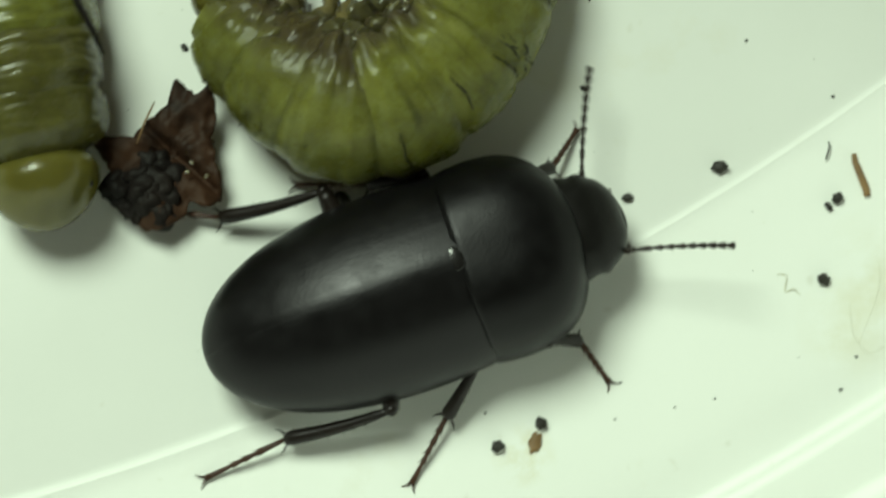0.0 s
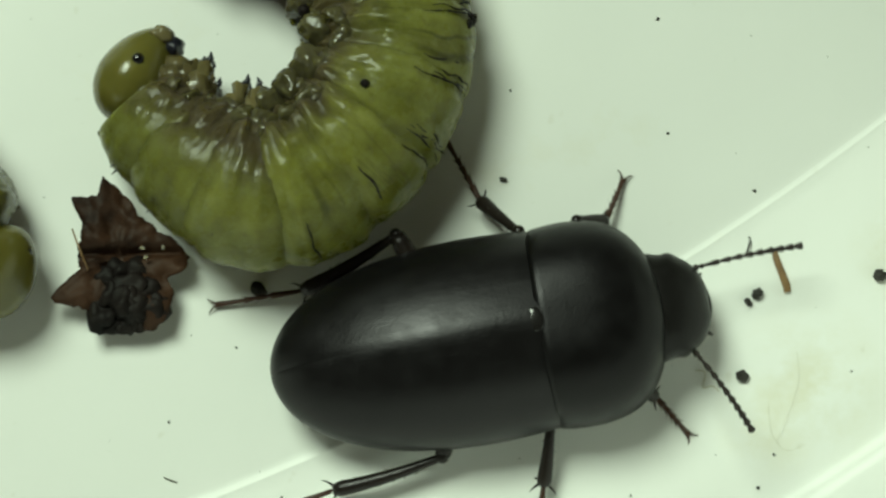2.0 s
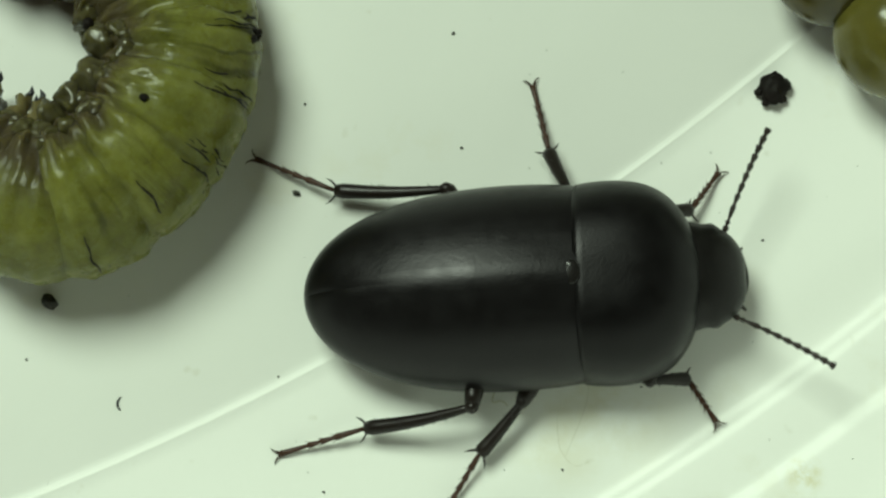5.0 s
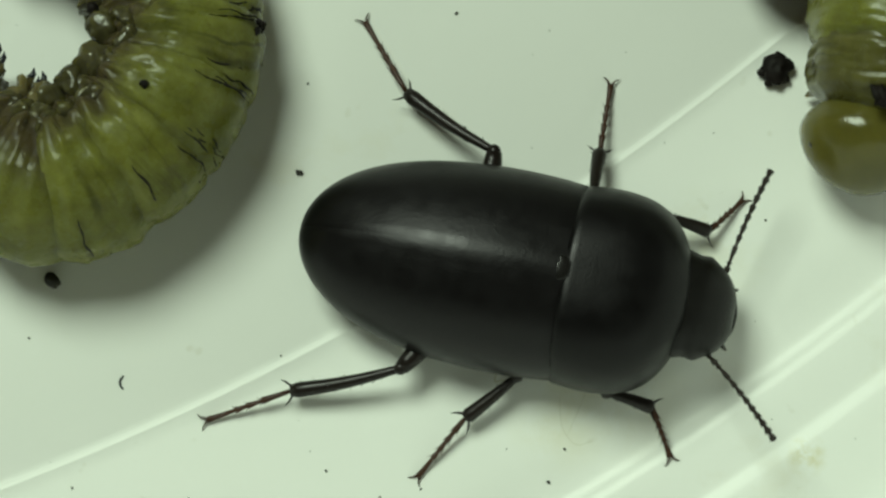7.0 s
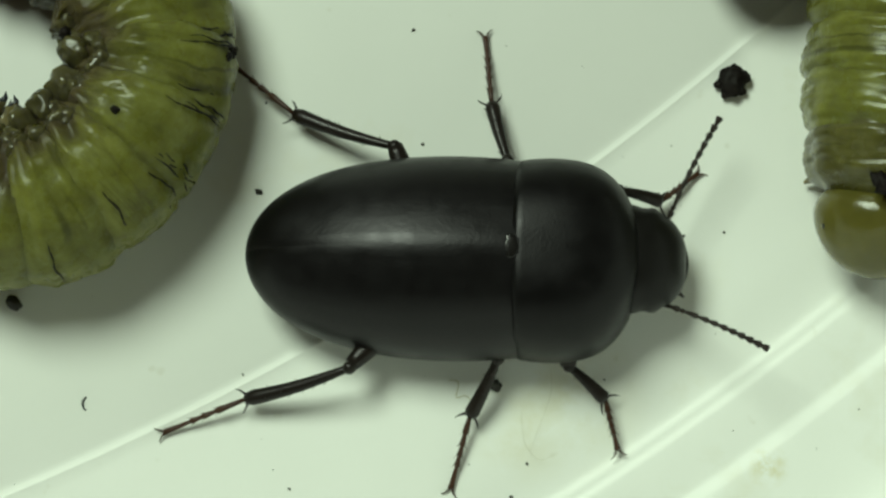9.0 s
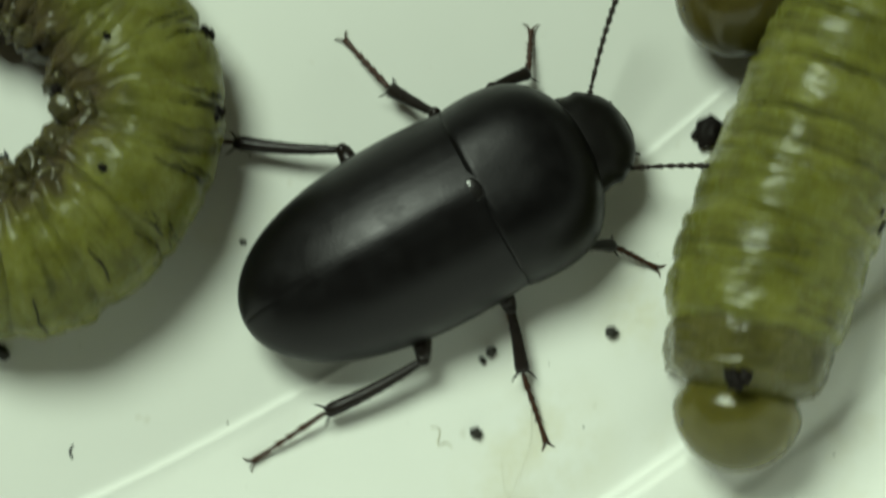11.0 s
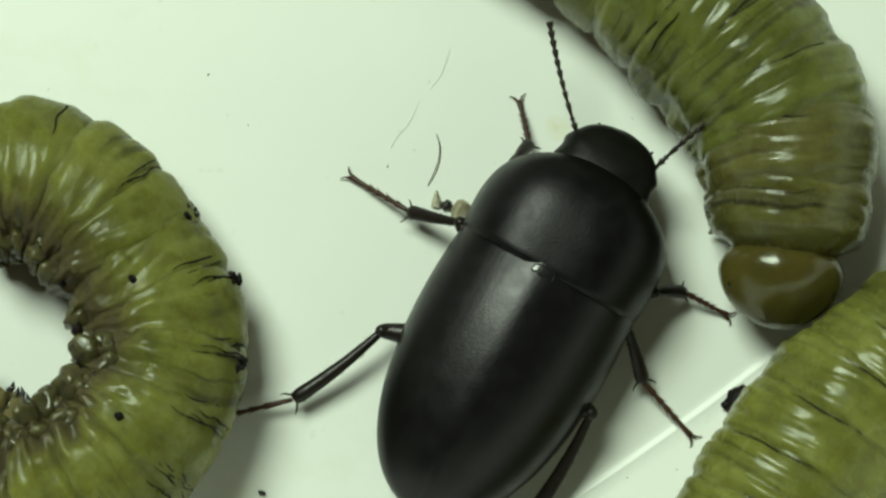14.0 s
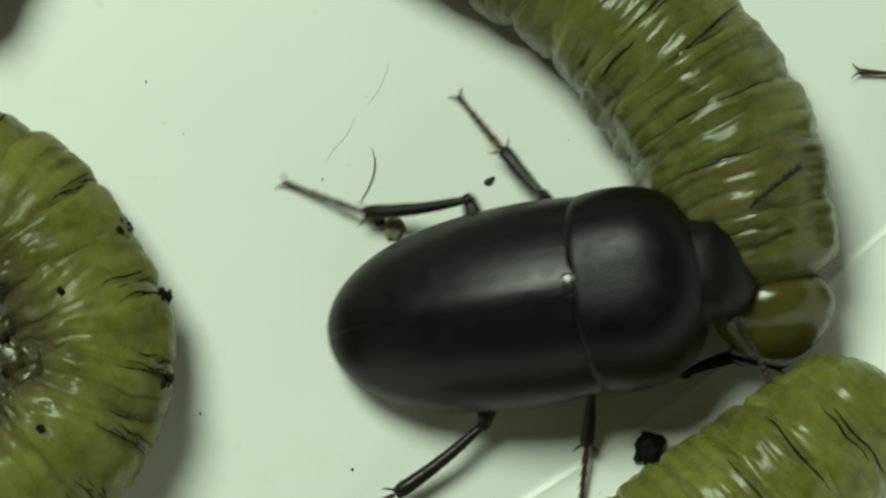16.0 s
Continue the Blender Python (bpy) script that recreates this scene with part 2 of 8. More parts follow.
STRAW = simple("straw", (0.14, 0.072, 0.026), (0.28, 0.165, 0.07), 0.5, 900, 0.04)
HUSK = simple("pale_husk", (0.13, 0.11, 0.07), (0.42, 0.38, 0.29), 0.3, 900, 0.05, sss=0.4)
FIBRE = simple("dark_fibre", (0.05, 0.04, 0.025), (0.12, 0.10, 0.06), 0.6, 900)
FAINT = simple("pale_fibre", (0.52, 0.49, 0.38), (0.66, 0.64, 0.52), 0.6, 900)


# ---- mesh helpers (millimetres in, metres out) ----
def part(name, bm, material, parent=None, label="", smooth=True):
    """Links a bmesh in millimetres as one mesh object under a thing or a part."""
    bmesh.ops.scale(bm, vec=(MM, MM, MM), verts=bm.verts)
    me = bpy.data.meshes.new(name)
    bm.to_mesh(me)
    bm.free()
    me.polygons.foreach_set("use_smooth", [smooth] * len(me.polygons))
    me.materials.append(material)
    ob = new(name, me)
    ob.parent = parent
    if label:
        ob["label"] = label
    return ob


def grid(bm, rows, closed=True, cap=True):
    """Skins rows of points into a tube; closed: round; cap: both ends shut."""
    rings = [[bm.verts.new(p) for p in r] for r in rows]
    n = len(rings[0])
    for a, b in zip(rings, rings[1:]):
        for i in range(n if closed else n - 1):
            j = (i + 1) % n
            bm.faces.new((a[i], a[j], b[j], b[i]))
    if cap and closed:
        bm.faces.new(rings[0][::-1])
        bm.faces.new(rings[-1])
    return rings


def tube(bm, points, radii, around=10, flat=1.0):
    """A tube along points with its own radius at each."""
    rows = []
    for i, p in enumerate(points):
        a, b = Vector(points[max(i - 1, 0)]), Vector(points[min(i + 1, len(points) - 1)])
        d = (b - a).normalized()
        side = d.cross(Vector((0, 0, 1)))
        side = side.normalized() if side.length > 1e-6 else Vector((0, 1, 0))
        up = side.cross(d)
        rows.append([Vector(p) + radii[i] * (math.cos(q) * side + flat * math.sin(q) * up) for q in (k * math.tau / around for k in range(around))])
    return grid(bm, rows)


def ball(bm, centre, size, turn=0.0, seed=0.0, rough=0.0, cuts=2, freq=1.6):
    """An ellipsoid, its skin displaced by noise."""
    got = bmesh.ops.create_icosphere(bm, subdivisions=cuts, radius=1.0)["verts"]
    m = Matrix.Rotation(radians(turn), 3, "Z")
    for v in got:
        k = 1 + rough * noise.noise(v.co * freq + Vector((seed, seed * 2.1, -seed)))
        v.co = Vector(centre) + m @ Vector((v.co.x * size[0] * k, v.co.y * size[1] * k, v.co.z * size[2] * k))
    return got


def thing(name, label, category, at=None, group=""):
    """An Empty at the base of a thing."""
    ob = new(name)
    ob.empty_display_size = 0.002
    ob.matrix_basis = at or Matrix.Identity(4)
    return tagged(ob, label, category, group)


# ---- the tub: a round floor with ribs and a wall ----
PROFILE = [(0, 0), (30, 0), (60, 0), (80, 0), (92, 0), (98, 0), (101.3, 0.0), (101.52, 0.0), (101.56, 0.009), (101.60, 0.021), (101.72, 0.056), (101.76, 0.062), (101.80, 0.054), (101.86, 0.033),
           (102.3, 0.032), (104, 0.06), (106.5, 0.10), (108.6, 0.12), (109.2, 0.10), (109.7, 0.02), (110.4, -0.17), (110.9, -0.23), (111.28, -0.20),
           (111.5, -0.08), (111.7, 0.02), (112.0, 0.05), (112.6, 0.04), (113.2, -0.02), (113.6, -0.08), (113.9, -0.08), (114.08, 0.02), (114.4, 0.06), (115, 0.08), (116.5, 0.08),
           (118, 0.2), (121, 1.2), (123, 3), (124.2, 6), (126, 16), (128.5, 30), (129.6, 31), (130.2, 30), (127.5, 15), (125.8, 5), (124.4, 1.2), (122.5, -0.6), (119, -1.2), (0, -1.2)]


def floor_z(x, y):
    """The tub floor's height at a place."""
    r = math.hypot(x - TUB[0], y - TUB[1])
    for (a, za), (b, zb) in zip(PROFILE, PROFILE[1:]):
        if a <= r < b:
            return za + (zb - za) * (r - a) / (b - a)
    return 0.0


def tub():
    bm = bmesh.new()
    steps = 480
    rings = []
    for r, z in PROFILE:
        if r == 0:
            rings.append([bm.verts.new((0, 0, z))])
        else:
            rings.append([bm.verts.new((r * math.cos(k * math.tau / steps), r * math.sin(k * math.tau / steps), z)) for k in range(steps)])
    for a, b in zip(rings, rings[1:]):
        for i in range(steps):
            j = (i + 1) % steps
            if len(a) == 1:
                bm.faces.new((a[0], b[i], b[j]))
            elif len(b) == 1:
                bm.faces.new((a[j], a[i], b[0]))
            else:
                bm.faces.new((a[i], b[i], b[j], a[j]))
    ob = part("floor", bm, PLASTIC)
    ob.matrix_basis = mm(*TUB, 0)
    return tagged(ob, "white plastic tub floor with raised ribs and a low wall", "tub", kind="structure")


tub()
bm = bmesh.new()
bmesh.ops.create_cube(bm, size=1.0, matrix=Matrix.Translation((0, 0, -11.25)) @ Matrix.Diagonal((1400, 1400, 20, 1)))
tagged(part("table_top", bm, TABLE, smooth=False), "plain grey laminate table top under the tub", "table", kind="structure")


# ---- beetle ----
def smooth01(x):
    x = min(max(x, 0.0), 1.0)
    return x * x * (3 - 2 * x)


def elytron(side):
    """One wing case: satin dome from the suture to the rolled edge. side 1 is the beetle's left."""
    bm = bmesh.new()
    rows = []
    n, around = 44, 30
    for i in range(n + 1):
        s = i / n
        s = s ** 1.8
        x = -8.1 + 10.05 * s
        u = 1 - s
        w = max(3.87 * (1 - u ** 3.0) ** 0.5 * (1 - 0.055 * s ** 6), 0.02)
        top = 2.0 + 3.2 * (1 - u ** 2.6) ** 0.6 * (1 - 0.06 * s ** 4)
        edge = 2.0 - 0.25 * math.sin(math.pi * s)
        row = []
        for k in range(around + 1):
            q = k / around
            if q <= 0.82:
                f = math.sin(q / 0.82 * math.pi / 2)
                y = w * f
                z = edge + (top - edge) * max(1 - f ** 2.35, 0) ** 0.56 - 0.22 * y * (1 - f) * smooth01(s * 4)
                z -= 0.05 * math.exp(-(y / 0.07) ** 2)
            else:
                g = (q - 0.82) / 0.18
                y = w * (1 - 0.10 * g * g)
                z = edge - 0.55 * g * min(1, 4 * s)
            row.append((x, side * y, z))
        rows.append(row)
    if side > 0:
        rows = [r[::-1] for r in rows]
    grid(bm, rows, closed=False)
    ob = part("elytron", bm, ELYTRON, label="satin black wing case")
    return ob


def pronotum():
    bm = bmesh.new()
    rows = []
    n, around = 26, 48
    for i in range(n + 1):
        s = i / n
        x = 1.86 + 4.7 * s
        w = 3.86 * (1 - 0.055 * (1 - s) ** 5) * (1 - 0.10 * s * s - 0.42 * s ** 4.5)
        top = 5.02 - 0.08 * (1 - s) ** 2 - 0.35 * s ** 2 - 1.15 * s ** 5
        edge = 1.75 + 0.1 * s
        lip = 1.0 if 0 < i < n else 0.975
        row = []
        for k in range(around + 1):
            f = -1 + 2 * k / around
            g = math.sin(f * math.pi / 2)
            y = w * g
            z = edge + (top - edge) * max(1 - abs(g) ** 2.9, 0) ** 0.52
            # the hind edge is bowed back in the middle, the fore edge hollowed for the head
            xx = x - 0.16 * (1 - s) * (1 - g * g) - 0.20 * s ** 3 * abs(g) ** 2 - 0.2 * s ** 4
            row.append((xx, y * lip, 2 + (z - 2) * lip))
        # belly side
        for k in range(1, 12):
            f = 1 - 2 * k / 12
            row.append((x - 0.42 * s ** 3, w * 0.93 * f, edge - 0.55 * math.cos(f * math.pi / 2) - 0.12))
        rows.append(row)
    for r in rows:
        r.reverse()
    grid(bm, rows)
    return part("pronotum", bm, CHITIN, label="smooth black neck shield")


def head_mesh():
    bm = bmesh.new()
    rows = []
    for i in range(17):
        s = i / 16
        x = 6.0 + 2.1 * s
        w = 1.84 * (1 - (max(s - 0.2, 0) / 0.83) ** 2.6) ** 0.5
        w *= 1 + 0.07 * math.exp(-((s - 0.42) / 0.12) ** 2) + 0.10 * math.exp(-(s / 0.22) ** 2)
        zc = 2.55 - 0.65 * s ** 1.6
        h = 1.05 * (1 - s ** 3.0) ** 0.5 + 0.05
        row = []
        for k in range(32):
            a = k * math.tau / 32
            c, d = math.cos(a), math.sin(a)
            row.append((x, w * math.copysign(abs(c) ** 0.85, c), zc + h * d * (1 if d > 0 else 0.8) - 0.1 * s * math.exp(-(c / 0.5) ** 2)))
        rows.append(row)
    grid(bm, rows)
    return part("head", bm, HEADSKIN, label="dull black head")


def belly():
    bm = bmesh.new()
    rows = []
    for i in range(25):
        s = i / 24
        x = -7.85 + 14.2 * s
        w = max(3.3 * (1 - (1 - s) ** 3) ** 0.5 * (1 - 1.9 * max(s - 0.6, 0)), 0.05)
        d = 1.0 * math.sin(math.pi * min(max(s, 0.02), 0.98)) ** 0.5
        rows.append([(x, w * math.cos(k * math.tau / 24), 1.9 + d * math.sin(k * math.tau / 24) * (0.3 if k < 12 else 0.95)) for k in range(24)])
    grid(bm, rows)
    return part("abdomen", bm, CHITIN)


def femur_mesh(length, r):
    bm = bmesh.new()
    n = 10
    tube(bm, [(length * i / n, 0, 0) for i in range(n + 1)], [r * (0.45 + 0.62 * math.sin(math.pi * (0.12 + 0.76 * i / n)) ** 0.9) for i in range(n + 1)], 12, 0.8)
    return bm


def tibia_mesh(length, r, seed):
    """Widens to the tip, with fine spines and two end spurs."""
    rnd = random.Random(seed)
    bm = bmesh.new()
    n = 14
    pts = [(length * i / n, 0.10 * math.sin(math.pi * i / n) * (1 if length > 3 else 0.3), 0) for i in range(n + 1)]
    tube(bm, pts, [r * (0.52 + 0.60 * (i / n) ** 0.8) * (0.75 if i in (0, n) else 1) for i in range(n + 1)], 12, 0.85)
    ball(bm, (0.02, 0, 0), (r * 1.0, r * 0.95, r * 0.9))
    for i in range(int(length * 7)):
        x = length * (0.12 + 0.86 * rnd.random())
        a = rnd.uniform(0, math.tau)
        q = x / length
        w = r * (0.62 + 0.52 * q ** 0.8)
        b = Vector((x, 0.10 * math.sin(math.pi * q) * (1 if length > 3 else 0.3) + 0.7 * w * math.cos(a), 0.6 * w * math.sin(a)))
        tube(bm, [b, b + Vector((0.13, (0.3 * w + 0.06) * math.cos(a), (0.3 * w + 0.06) * math.sin(a)))], [0.026, 0.006], 5)
    for sgn in (-1, 1):
        tube(bm, [(length - 0.03, sgn * r * 0.7, 0), (length + 0.16, sgn * (r + 0.12), -0.04), (length + 0.34, sgn * (r + 0.22), -0.1)], [0.045, 0.035, 0.008], 6)
    return bm


def tarsus_mesh(length, joints, seed):
    """Bead-like joints, then a pair of claws."""
    rnd = random.Random(seed)
    bm = bmesh.new()
    cuts = [0, 0.36, 0.52, 0.66, 1.0] if joints == 4 else [0, 0.24, 0.40, 0.55, 0.68, 1.0]
    pts, radii = [], []
    for a, b in zip(cuts, cuts[1:]):
        x0, x1 = a * length * 0.93, b * length * 0.93
        for q, k in ((0.04, 0.07), (0.35, 0.085), (0.7, 0.10), (0.92, 0.125), (0.98, 0.085)):
            pts.append((x0 + (x1 - x0) * q, 0, 0))
            radii.append(1.15 * k * (1 - 0.15 * a))
        for sgn in (-1, 1):
            tube(bm, [(x1 - 0.06, sgn * 0.06, 0), (x1 + 0.10, sgn * 0.19, -0.02)], [0.02, 0.006], 5)
    tube(bm, pts, radii, 8)
    e = length * 0.92
    for sgn in (-1, 1):
        tube(bm, [(e, sgn * 0.03, 0), (e + 0.14, sgn * 0.12, 0.03), (e + 0.26, sgn * 0.24, 0), (e + 0.30, sgn * 0.33, -0.06)], [0.04, 0.033, 0.025, 0.008], 6)
    return bm


def antenna_mesh():
    """Eleven beads run together."""
    bm = bmesh.new()
    pts, radii, x = [(-0.5, 0, -0.05), (-0.05, 0, 0)], [0.10, 0.09], 0.0
    for i in range(11):
        ln = 0.36 if i == 0 else 0.62 if i == 2 else 0.46 - 0.012 * i if i > 2 else 0.20
        r = 0.12 if i == 0 else 0.092 + 0.0042 * i
        for q, v in ((0.06, 0.52), (0.3, 0.70), (0.6, 0.95), (0.86, 1.06), (0.97, 0.62)):
            pts.append((x + ln * q, -0.018 * (x + ln * q) ** 2, 0))
            radii.append(r * v)
        x += ln
    tube(bm, pts, radii, 9)
    return bm


def beetle():
    b = thing("beetle", "glossy black darkling beetle with long bead-like antennae", "beetle")
    for s in (1, -1):
        elytron(s).parent = b
    for ob in (pronotum(), belly()):
        ob.parent = b
    h = head_mesh()
    h.parent = b
    for s in (1, -1):
        bm = bmesh.new()
        ball(bm, (6.72, 1.62 * s, 2.5), (0.36, 0.20, 0.42), 12 * s, cuts=3)
        part("eye", bm, EYE, h, "small shiny dark eye")
        bm = bmesh.new()
        tube(bm, [(7.5, -0.9 * s, 1.65), (7.85, -1.0 * s, 1.45), (8.05, -1.15 * s, 1.3)], [0.09, 0.1, 0.05], 8)
        part("palp", bm, ANTENNA, h)
    bm = bmesh.new()
    ball(bm, (7.95, 0, 1.6), (0.26, 0.75, 0.22), cuts=3)
    part("labrum", bm, HEADSKIN, h)
    bm = bmesh.new()
    ball(bm, (1.62, 0, 4.92), (0.36, 0.46, 0.08), cuts=3)
    part("scutellum", bm, GLOSSY, b, "small shiny triangular plate")
    legs = {}
    for k, (fl, tl, rl, fr, tr, joints) in {"H": (3.2, 4.2, 3.6, 0.40, 0.27, 4), "M": (2.6, 2.5, 3.0, 0.38, 0.26, 5), "F": (2.2, 1.9, 2.1, 0.40, 0.25, 5)}.items():
        for s in "LR":
            seed = ord(k) * 3 + ord(s)
            legs[k + s + "_femur"] = part("femur", femur_mesh(fl, fr), LEGSKIN, b)
            legs[k + s + "_tibia"] = part("tibia", tibia_mesh(tl, tr, seed), LEGSKIN, b, "dark shin with fine spines")
            legs[k + s + "_tarsus"] = part("tarsus", tarsus_mesh(rl, joints, seed), TARSUS, legs[k + s + "_tibia"], "reddish-brown jointed foot with claws")
            # a resting pose: knee out from the hip, foot on the floor
            side = 1 if s == "L" else -1
            hip, knee, foot = {"H": ((-1.6, 1.3, 1.5), (-1.2, 4.2, 1.9), (-4.6, 6.2, 0.3)), "M": ((1.2, 1.5, 1.5), (1.4, 4.0, 1.9), (0.6, 6.1, 0.3)), "F": ((3.6, 1.1, 1.6), (4.6, 3.1, 1.8), (5.6, 4.4, 0.3))}[k]
            for name, a, c in (("_femur", hip, knee), ("_tibia", knee, foot)):
                a, c = Vector((a[0], side * a[1], a[2])), Vector((c[0], side * c[1], c[2]))
                legs[k + s + name].matrix_basis = Matrix.Translation(a * MM) @ (c - a).to_track_quat("X", "Z").to_matrix().to_4x4()
            legs[k + s + "_tarsus"].matrix_basis = mm(tl, 0, 0, 0, {"H": -21, "M": -34, "F": -38}[k], 0)
    for s, y in (("AL", 1.45), ("AR", -1.45)):
        legs[s] = part("antenna", antenna_mesh(), ANTENNA, b, "bead-like dark antenna")
        legs[s].matrix_basis = mm(7.35, y, 2.2, 0, -8, 20 * y)
    return b, legs


BEETLE, LEGS = beetle()


# ---- larvae ----
def segment_mesh(length, r0, r1, folds, seed, bend=0.0, lobes=0.0, squash=0.94, overlap=0.32, tail=False, lumps=0.0, tall=1.0, nose=False):
    """One body ring. x to the head, z to the back. bend: degrees by which it curls to the belly."""
    bm = bmesh.new()
    around, along = 76, 14 * folds + 8
    rad = radians(bend)
    rows = []
    for i in range(along + 1):
        u = i / along
        q = -0.5 - overlap + (1 + 2 * overlap) * u
        out_of = max(abs(q) - 0.5, 0) / overlap
        shrink = 1 - 0.13 * out_of ** 1.3 - 0.040 * smooth01((abs(q) - 0.34) / 0.16)
        r = (r0 + (r1 - r0) * (q + 0.5)) * shrink
        if tail and q < 0.1:
            r *= max(1 - ((0.1 - q) / (0.6 + overlap)) ** 2.2, 0.0) ** 0.5 + 0.01
        if nose and q > 0.2:
            r *= max(1 - 0.8 * ((q - 0.2) / (0.3 + overlap)) ** 2, 0.0) ** 0.5
        row = []
        for k in range(around):
            a = k * math.tau / around
            c, s = math.cos(a), math.sin(a)
            wob = 0.17 * noise.noise(Vector((c * 1.3, s * 1.3, seed * 3.7))) + 0.06 * noise.noise(Vector((c * 4, s * 4, seed * 2.7)))
            f = (q + 0.5 + wob) * folds
            crease = (1 - abs(math.sin(math.pi * f))) ** 1.7
            deep = noise.noise(Vector((c * 1.2, s * 1.2, seed + round(f) * 1.9)))
            depth = max(0.013 + 0.034 * deep, 0.003)
            fine = (1 - abs(math.sin(math.pi * f * 2.0 + 3 * wob))) ** 3.0 * (0.005 + 0.012 * max(noise.noise(Vector((c * 2, s * 2, seed * 1.7 + round(f * 2)))), 0))
            n2 = 0.036 * noise.noise(Vector((q * 2.4, c * 2.0, s * 2.0 + seed))) + 0.013 * noise.noise(Vector((q * 6, c * 4.5, s * 4.5 + seed * 2))) + 0.005 * noise.noise(Vector((q * 13, c * 11, s * 11 + seed * 3))) - fine
            rr = r * (1 - depth * crease + n2)
            # side lobes low on the flanks
            if lobes:
                side = math.exp(-((s + 0.42) / 0.26) ** 2)
                rr += lobes * side * max(math.cos(math.pi * q * 0.98), 0) ** 0.6 * (1 - out_of) * (0.7 + 0.6 * noise.noise(Vector((seed * 5.1, c, 0))))
            # soft knobs over the belly half
            if lumps and s < 0.2:
                knob = noise.noise(Vector((q * 2.2 + seed, c * 3.1, s * 3.1))) + 0.45 * noise.noise(Vector((q * 5.5, c * 7, s * 7 + seed)))
                rr += lumps * knob * smooth01((0.2 - s) / 0.5)
            y, z = rr * c * tall, rr * s * squash
            x = q * length
            if rad:
                rho = length / rad
                ang = q * rad
                x, z = (rho + z) * math.sin(ang), (rho + z) * math.cos(ang) - rho
            row.append((x, y, z))
        rows.append(row)
    grid(bm, rows)
    for f in bm.faces:
        f.normal_flip()
    return bm


def larva_head_mesh(w, ln, h):
    """A round head capsule that droops to the front."""
    bm = bmesh.new()
    for v in ball(bm, (0, 0, 0), (1, 1, 1), cuts=4):
        x, y, z = v.co
        flat = 1 - 0.16 * max(x, 0) * max(z, 0)
        v.co = (ln * (x if x > 0 else 0.75 * x) * flat, w * y * (1 - 0.10 * max(x, 0)), h * z * (1 - 0.12 * max(x, 0)) - 0.05 * h * math.exp(-(y / 0.12) ** 2) * max(x, 0))
    return bm


def larva_face(head, w, ln, h):
    """Eyes, jaws and feelers on a head."""
    for s in (1, -1):
        bm = bmesh.new()
        ball(bm, (ln * 0.30, s * w * 0.80, h * 0.32), (0.20, 0.12, 0.20), cuts=2)
        part("eye", bm, EYE, head, "round black eye spot")
    bm = bmesh.new()
    ball(bm, (ln * 0.62, 0, -h * 0.62), (0.38, w * 0.42, 0.35), seed=2.0, rough=0.25, cuts=3)
    part("mandible", bm, CLAW, head, "dark brown biting jaw")


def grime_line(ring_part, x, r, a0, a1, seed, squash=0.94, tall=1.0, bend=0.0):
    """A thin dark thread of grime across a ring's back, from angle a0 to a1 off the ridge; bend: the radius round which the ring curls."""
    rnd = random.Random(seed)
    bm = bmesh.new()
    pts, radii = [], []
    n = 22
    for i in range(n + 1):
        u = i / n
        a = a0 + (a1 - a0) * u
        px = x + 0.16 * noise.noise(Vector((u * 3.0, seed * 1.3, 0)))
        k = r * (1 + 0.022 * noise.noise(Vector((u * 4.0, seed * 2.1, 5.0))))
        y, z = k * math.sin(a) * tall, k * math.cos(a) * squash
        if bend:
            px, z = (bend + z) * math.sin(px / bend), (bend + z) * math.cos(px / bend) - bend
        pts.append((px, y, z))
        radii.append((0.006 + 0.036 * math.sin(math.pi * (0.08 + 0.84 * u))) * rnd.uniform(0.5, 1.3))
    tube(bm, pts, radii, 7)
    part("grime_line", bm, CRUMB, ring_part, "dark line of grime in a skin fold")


def larva_body(name, label, skin, head_skin, radius, length, rings, group, lobes=0.45, folds=3, at=None, slim=0.0, dark=2):
    """A larva with its head, body rings and tail as parts; its rings stand along x until they are posed."""
    t = thing(name, label, "larva", at, group)
    step = length / (rings + 1)
    out = []
    hz = radius * 0.72
    h = part("head", larva_head_mesh(radius * 0.69, radius * 0.60, radius * 0.64), head_skin, t, "smooth amber head capsule")
    larva_face(h, radius * 0.69, radius * 0.60, radius * 0.64)
    h.matrix_basis = mm(length / 2 - step / 2, 0, hz)
    out.append((h, hz))
    for i in range(1, rings + 1):
        u = i / rings
        prof = lambda q: radius * min(0.74 + 1.5 * q, 1.0) * (1 - 0.22 * max(q - 0.72, 0) ** 1.5 / 0.28 ** 1.5) * (1 - slim * smooth01((q - 0.35) / 0.25))
        r0, r1 = prof(u + 0.5 / rings), prof(u - 0.5 / rings)
        z = max(r0, r1) * 0.90
        mat = FRONT if i <= dark else skin
        s = part("body_ring", segment_mesh(step, r0, r1, folds, i * 1.37 + len(name) + radius * 10, 0, lobes * (1.4 if i < 6 else 0.9), overlap=0.42 if i > 1 else 0.30, tail=i == rings, nose=i == 1), mat, t)
        s.matrix_basis = mm(length / 2 - step * (i + 0.5), 0, z)
        out.append((s, z))
    # three pairs of true legs behind the head
    for i in (1, 2, 3):
        for sgn in (1, -1):
            bm = bmesh.new()
            y = sgn * radius * 0.62
            z = -out[i][1] + 0.25
            tube(bm, [(0.1, y * 0.8, z + 0.8), (0.3, y * 1.15, z + 0.45), (0.5, y * 1.3, z)], [0.34, 0.24, 0.07], 9)
            part("leg", bm, PROLEG, out[i][0], "stubby pale leg")
    return t, out


